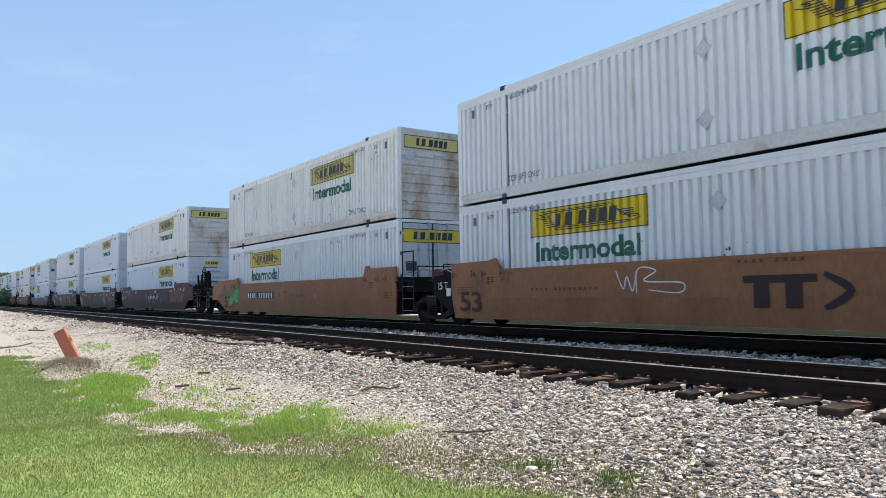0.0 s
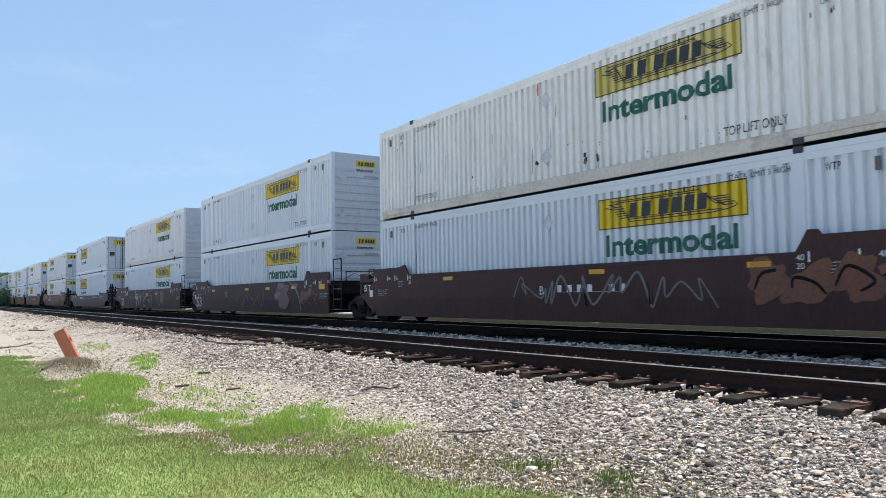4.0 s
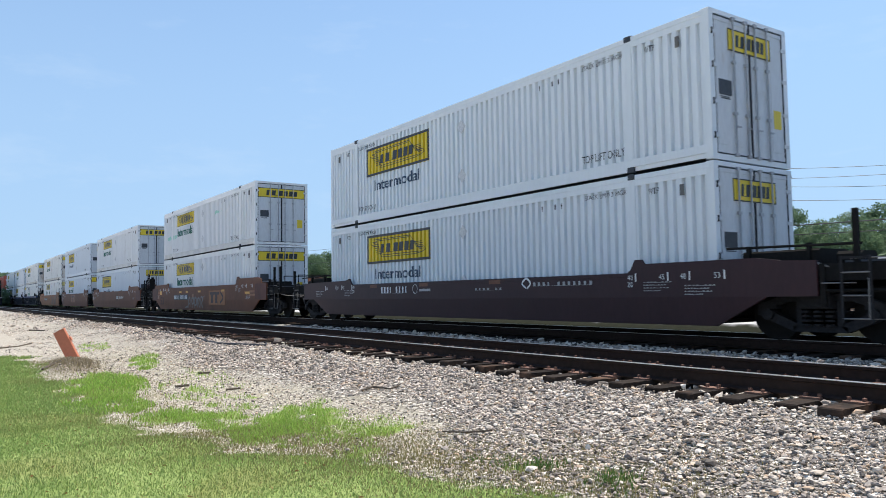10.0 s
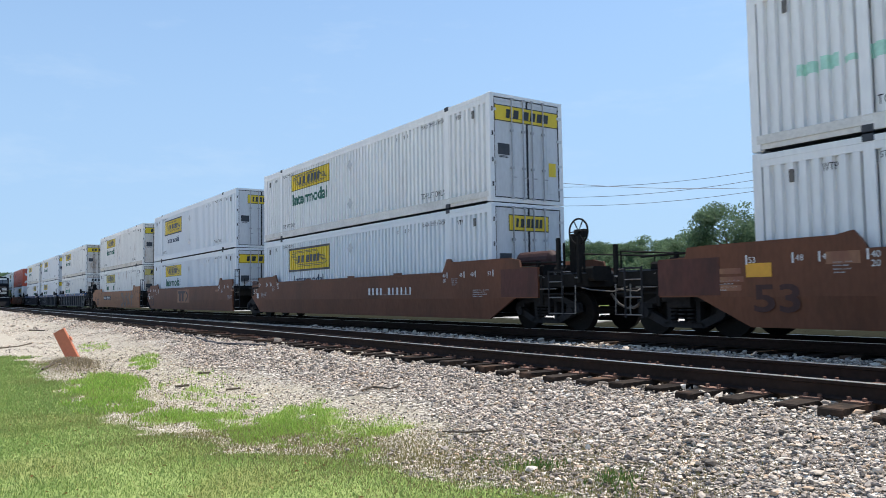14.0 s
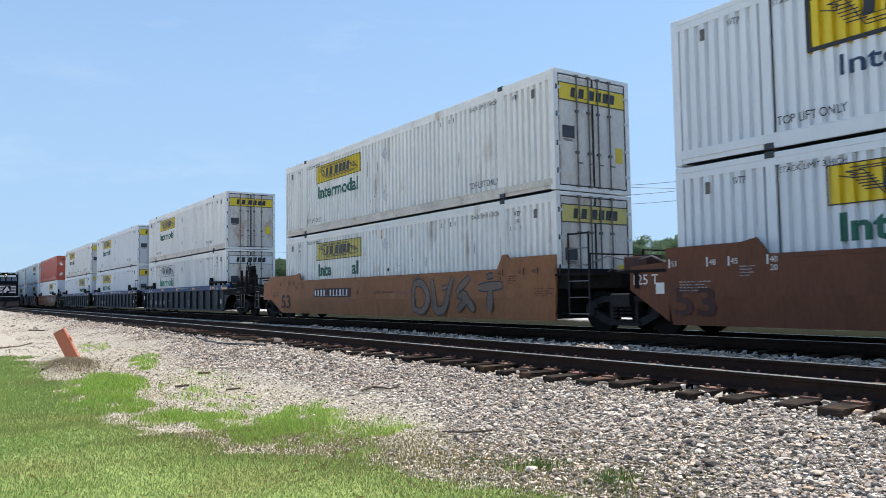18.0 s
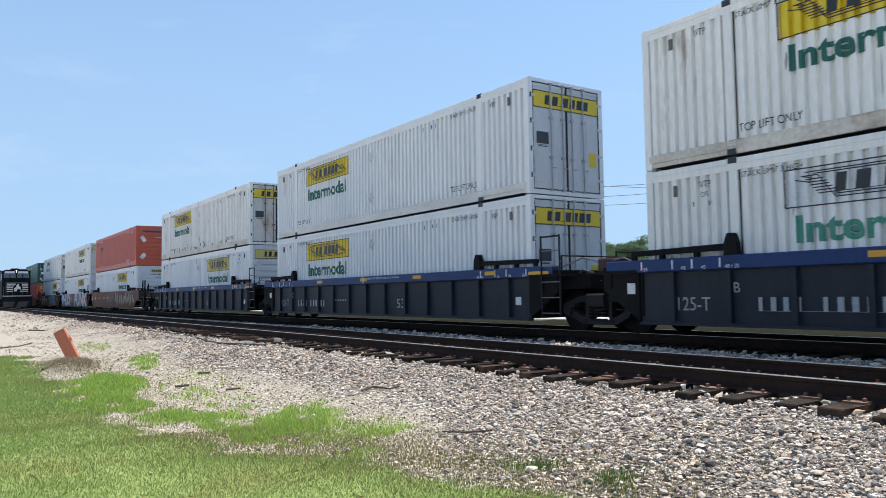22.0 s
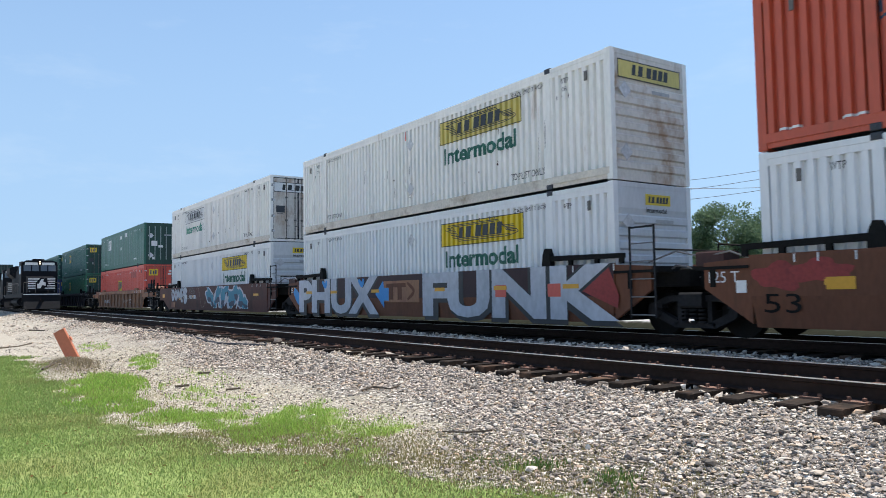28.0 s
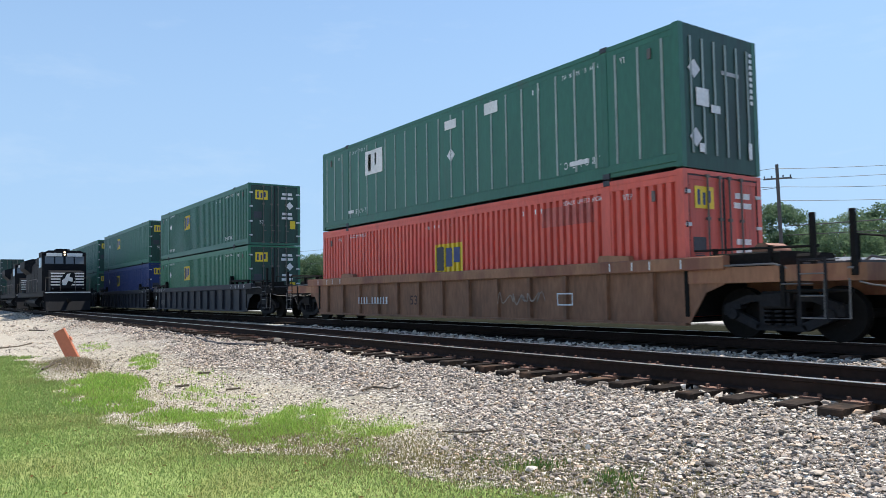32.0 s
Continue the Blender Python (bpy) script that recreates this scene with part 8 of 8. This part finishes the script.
def locomotive(x_front, lit):
    """nose towards +x; origin at the coupler face on rail level"""
    L = thing("locomotive", "black diesel locomotive with white nose stripes" + (" and lit headlights" if lit else ""), "locomotive", "locomotives of the near train")
    y = 1.52
    part("frame", Shape().box(-21.6, -0.7, -y, y, 1.15, 1.52, 0.03).mesh("frame", M["loco"]), L)
    part("walkway", Shape().box(-21.6, -0.7, -y - 0.02, y + 0.02, 1.52, 1.57).mesh("walkway", M["loco"]), L)
    nose = part("nose", Shape().prism([(-2.75, 1.57), (-1.15, 1.57), (-1.0, 1.75), (-1.05, 2.75), (-1.25, 2.98), (-2.75, 3.12)], -1.12, 1.12, "y").mesh("nose", M["loco"]), L)
    for i, z in enumerate((1.95, 2.16, 2.37, 2.58, 2.79)):
        part("stripe", Shape().box(0, 0.012, -1.1, 1.1, z, z + 0.10).mesh("stripe", M["white_mark"]), nose, "white stripe", at=pose(-1.0 - 0.008 * i, 0, 0))
    part("emblem_field", Shape().prism([(-0.48, 1.9), (0.2, 1.9), (0.5, 2.3), (0.45, 2.9), (-0.1, 2.95), (-0.45, 2.5)], -0.99, -0.984, "x").mesh("emblem_field", M["loco"]), nose)
    part("emblem", Shape().prism([(-0.34, 1.98), (-0.1, 1.98), (0.05, 2.3), (0.32, 2.2), (0.34, 2.5), (0.1, 2.62), (0.2, 2.85), (-0.05, 2.8), (-0.2, 2.45), (-0.36, 2.35)], -0.985, -0.975, "x").mesh("emblem", M["white_mark"]), nose, "plain white emblem")
    cab = part("cab", Shape().prism([(-5.0, 1.57), (-2.7, 1.57), (-2.7, 3.55), (-2.85, 4.25), (-3.1, 4.52), (-5.0, 4.52)], -1.5, 1.5, "y").mesh("cab", M["loco"]), L)
    part("cab_roof", Shape().prism([(-1.5, 4.40), (-1.1, 4.62), (1.1, 4.62), (1.5, 4.40), (1.45, 4.36), (-1.45, 4.36)], -5.1, -2.75, "x").mesh("cab_roof", M["loco"]), L)
    for a, b in ((-1.32, -0.72), (-0.62, -0.08), (0.08, 0.62), (0.72, 1.32)):
        part("windscreen", Shape().prism([(-2.735, 3.62), (-2.69, 3.62), (-2.82, 4.2), (-2.86, 4.2)], a, b, "y").mesh("windscreen", M["glass"]), cab, "dark cab window")
    for sg in (-1, 1):
        for a, b in ((-4.7, -3.95), (-3.75, -3.1)):
            part("side_window", Shape().box(a, b, sg * 1.5 - 0.012, sg * 1.5 + 0.012, 3.35, 4.1).mesh("side_window", M["glass"]), cab, "dark cab window")
    for sg in (-1, 1):
        part("number_board", Shape().box(-2.84, -2.70, sg * 0.70 - 0.52, sg * 0.70 + 0.52, 4.18, 4.42).mesh("number_board", M["white_mark"]), cab, "white number board")
    part("headlight_box", Shape().box(-2.95, -2.74, -0.17, 0.17, 4.2, 4.62, 0.03).mesh("headlight_box", M["loco"]), cab)
    for z in (4.32, 4.50):
        part("headlight", Shape().tube((-2.76, 0, z), (-2.71, 0, z), 0.065, 14).mesh("headlight", M["lamp" if lit else "glass"]), cab, "round headlight")
    for sg in (-1, 1):
        part("ditch_light", Shape().tube((-0.78, sg * 1.0, 1.72), (-0.68, sg * 1.0, 1.72), 0.06, 12).mesh("ditch_light", M["glass"]), L, "small low headlight")
    part("sill_stripe", Shape().box(-0.70, -0.68, -1.5, 1.5, 1.40, 1.48).mesh("sill_stripe", M["white_mark"]), L, "white sill stripe")
    hood = part("hood", Shape().prism([(-0.92, 1.57), (0.92, 1.57), (0.92, 3.9), (0.7, 4.2), (-0.7, 4.2), (-0.92, 3.9)], -20.6, -5.0, "x").mesh("hood", M["loco"]), L)
    for i in range(12):
        for sg in (-1, 1):
            part("hood_door", cached(("hdoor", sg), lambda: Shape().box(-0.52, 0.52, min(sg * 0.92, sg * 0.94), max(sg * 0.92, sg * 0.94), 1.7, 3.4).mesh("hood_door", M["loco"])), hood, at=pose(-6.0 - i * 1.15, 0, 0))
    part("radiator", Shape().prism([(-1.0, 3.3), (1.0, 3.3), (1.5, 3.75), (1.5, 4.4), (0.9, 4.6), (-0.9, 4.6), (-1.5, 4.4), (-1.5, 3.75)], -20.3, -16.0, "x").mesh("radiator", M["loco"]), L, "flared radiator housing")
    part("exhaust", Shape().box(-12.0, -10.8, -0.4, 0.4, 4.2, 4.45, 0.05).mesh("exhaust", M["truck"]), L)
    part("dynamic_brake", Shape().box(-10.2, -6.2, -1.2, 1.2, 3.7, 4.4, 0.12).mesh("dynamic_brake", M["loco"]), L)
    part("horn", Shape().tube((-4.2, 0.4, 4.7), (-3.7, 0.4, 4.7), 0.05, 8, 0.1).box(-4.1, -4.0, 0.36, 0.44, 4.6, 4.7).mesh("horn", M["rod"]), L)
    part("air_conditioner", Shape().box(-4.7, -3.5, -0.5, 0.3, 4.6, 4.8, 0.05).mesh("air_conditioner", M["loco"]), L)
    part("fuel_tank", Shape().box(-14.2, -8.0, -1.4, 1.4, 0.35, 1.15, 0.3).mesh("fuel_tank", M["loco"]), L)
    part("plow", Shape().prism([(-1.5, 0.12), (1.5, 0.12), (1.5, 1.2), (-1.5, 1.2)], -0.78, -0.66, "x").prism([(-0.66, 0.12), (-0.3, 0.12), (-0.66, 0.8)], -1.45, 1.45, "y").mesh("plow", M["loco"]), L)
    part("coupler", Shape().box(-0.7, 0.0, -0.12, 0.12, 0.75, 0.98, 0.03).mesh("coupler", M["truck"]), L)
    for sg in (-1, 1):
        for k in range(8):
            part("handrail_post", cached("hpost", lambda: Shape().tube((0, 0, 1.57), (0, 0, 2.55), 0.018, 5).mesh("handrail_post", M["rod"])), L, at=pose(-6 - k * 2.0, sg * 1.5, 0))
        part("handrail", Shape().bar([(-5.2, sg * 1.5, 2.3), (-6, sg * 1.5, 2.55), (-20, sg * 1.5, 2.55), (-20.8, sg * 1.5, 2.2)], 0.018, 5).mesh("handrail", M["rod"]), L)
        part("front_rail", Shape().bar([(-0.75, sg * 1.45, 1.57), (-0.75, sg * 1.45, 2.5), (-0.75, sg * 0.5, 2.5), (-0.75, sg * 0.5, 1.57)], 0.018, 5).mesh("front_rail", M["rod"]), L)
        part("steps", Shape().box(-1.3, -0.75, sg * 1.52 - 0.04, sg * 1.52 + 0.04, 0.4, 0.45).box(-1.3, -0.75, sg * 1.52 - 0.04, sg * 1.52 + 0.04, 0.78, 0.83).box(-1.32, -1.28, sg * 1.52 - 0.04, sg * 1.52 + 0.04, 0.4, 1.5).box(-0.77, -0.73, sg * 1.52 - 0.04, sg * 1.52 + 0.04, 0.4, 1.5).mesh("steps", M["loco"]), L)
    for x in (-4.2, -17.6):
        six_wheel_truck(L, x)
    MOVERS.append((L, x_front, YN, 0.0, "near"))


NEAR0 = -60.5 - 4.03 * 32 + 1.0
locomotive(NEAR0, True)
locomotive(NEAR0 - 22.6, False)


def near_stack(x_front):
    keep = len(MOVERS)
    wheels = len(WHEELS)
    well_car(x_front - 3.7, "C", "C", "blue", "dark_car", "sooty black well car with ribbed sides")
    for level in (1, 0):
        container(x_front - 3.7, level, "green_far", "D", logo="green", label="blackish green corrugated container on the near train", nose="green_end", door="green_end")
    for i in range(keep, len(MOVERS)):
        ob, x, yy, z, _ = MOVERS[i]
        MOVERS[i] = (ob, x, YN, z, "near")
    SLOW.extend(WHEELS[wheels:])
    del WHEELS[wheels:]


SLOW = []
near_stack(NEAR0 - 45.4)
near_stack(NEAR0 - 69.0)


def spin(sets, radius, height, way):
    """wheels turn as the train rolls; alike wheels share one action"""
    first = {}
    for w, k in sets:
        if k not in first:
            step = 30 if way is travelled else 15
            n = 32 * step
            walk(w, [(i / step, pose(k, 0, height, 0, math.degrees(way(i / step) / radius) % 360, 0)) for i in range(n + 1)])
            first[k] = w
        else:
            src = first[k].animation_data
            w.rotation_mode = "QUATERNION"
            w.animation_data_create()
            w.animation_data.action = src.action
            w.animation_data.action_slot = src.action_slot


def motions():
    for ob, x, y, z, which in MOVERS:
        if which == "far":
            rows = [(t, pose(x + travelled(t), y, z)) for t in range(0, 33)]
        else:
            rows = [(t, pose(x + 4.03 * t, y, z)) for t in range(0, 33, 4)]
        walk(ob, rows)
    spin(WHEELS, 0.457, 0.457, travelled)
    spin(SLOW, 0.457, 0.457, lambda t: 4.03 * t)
    spin(LOCO_WHEELS, 0.52, 0.52, lambda t: 4.03 * t)


motions()
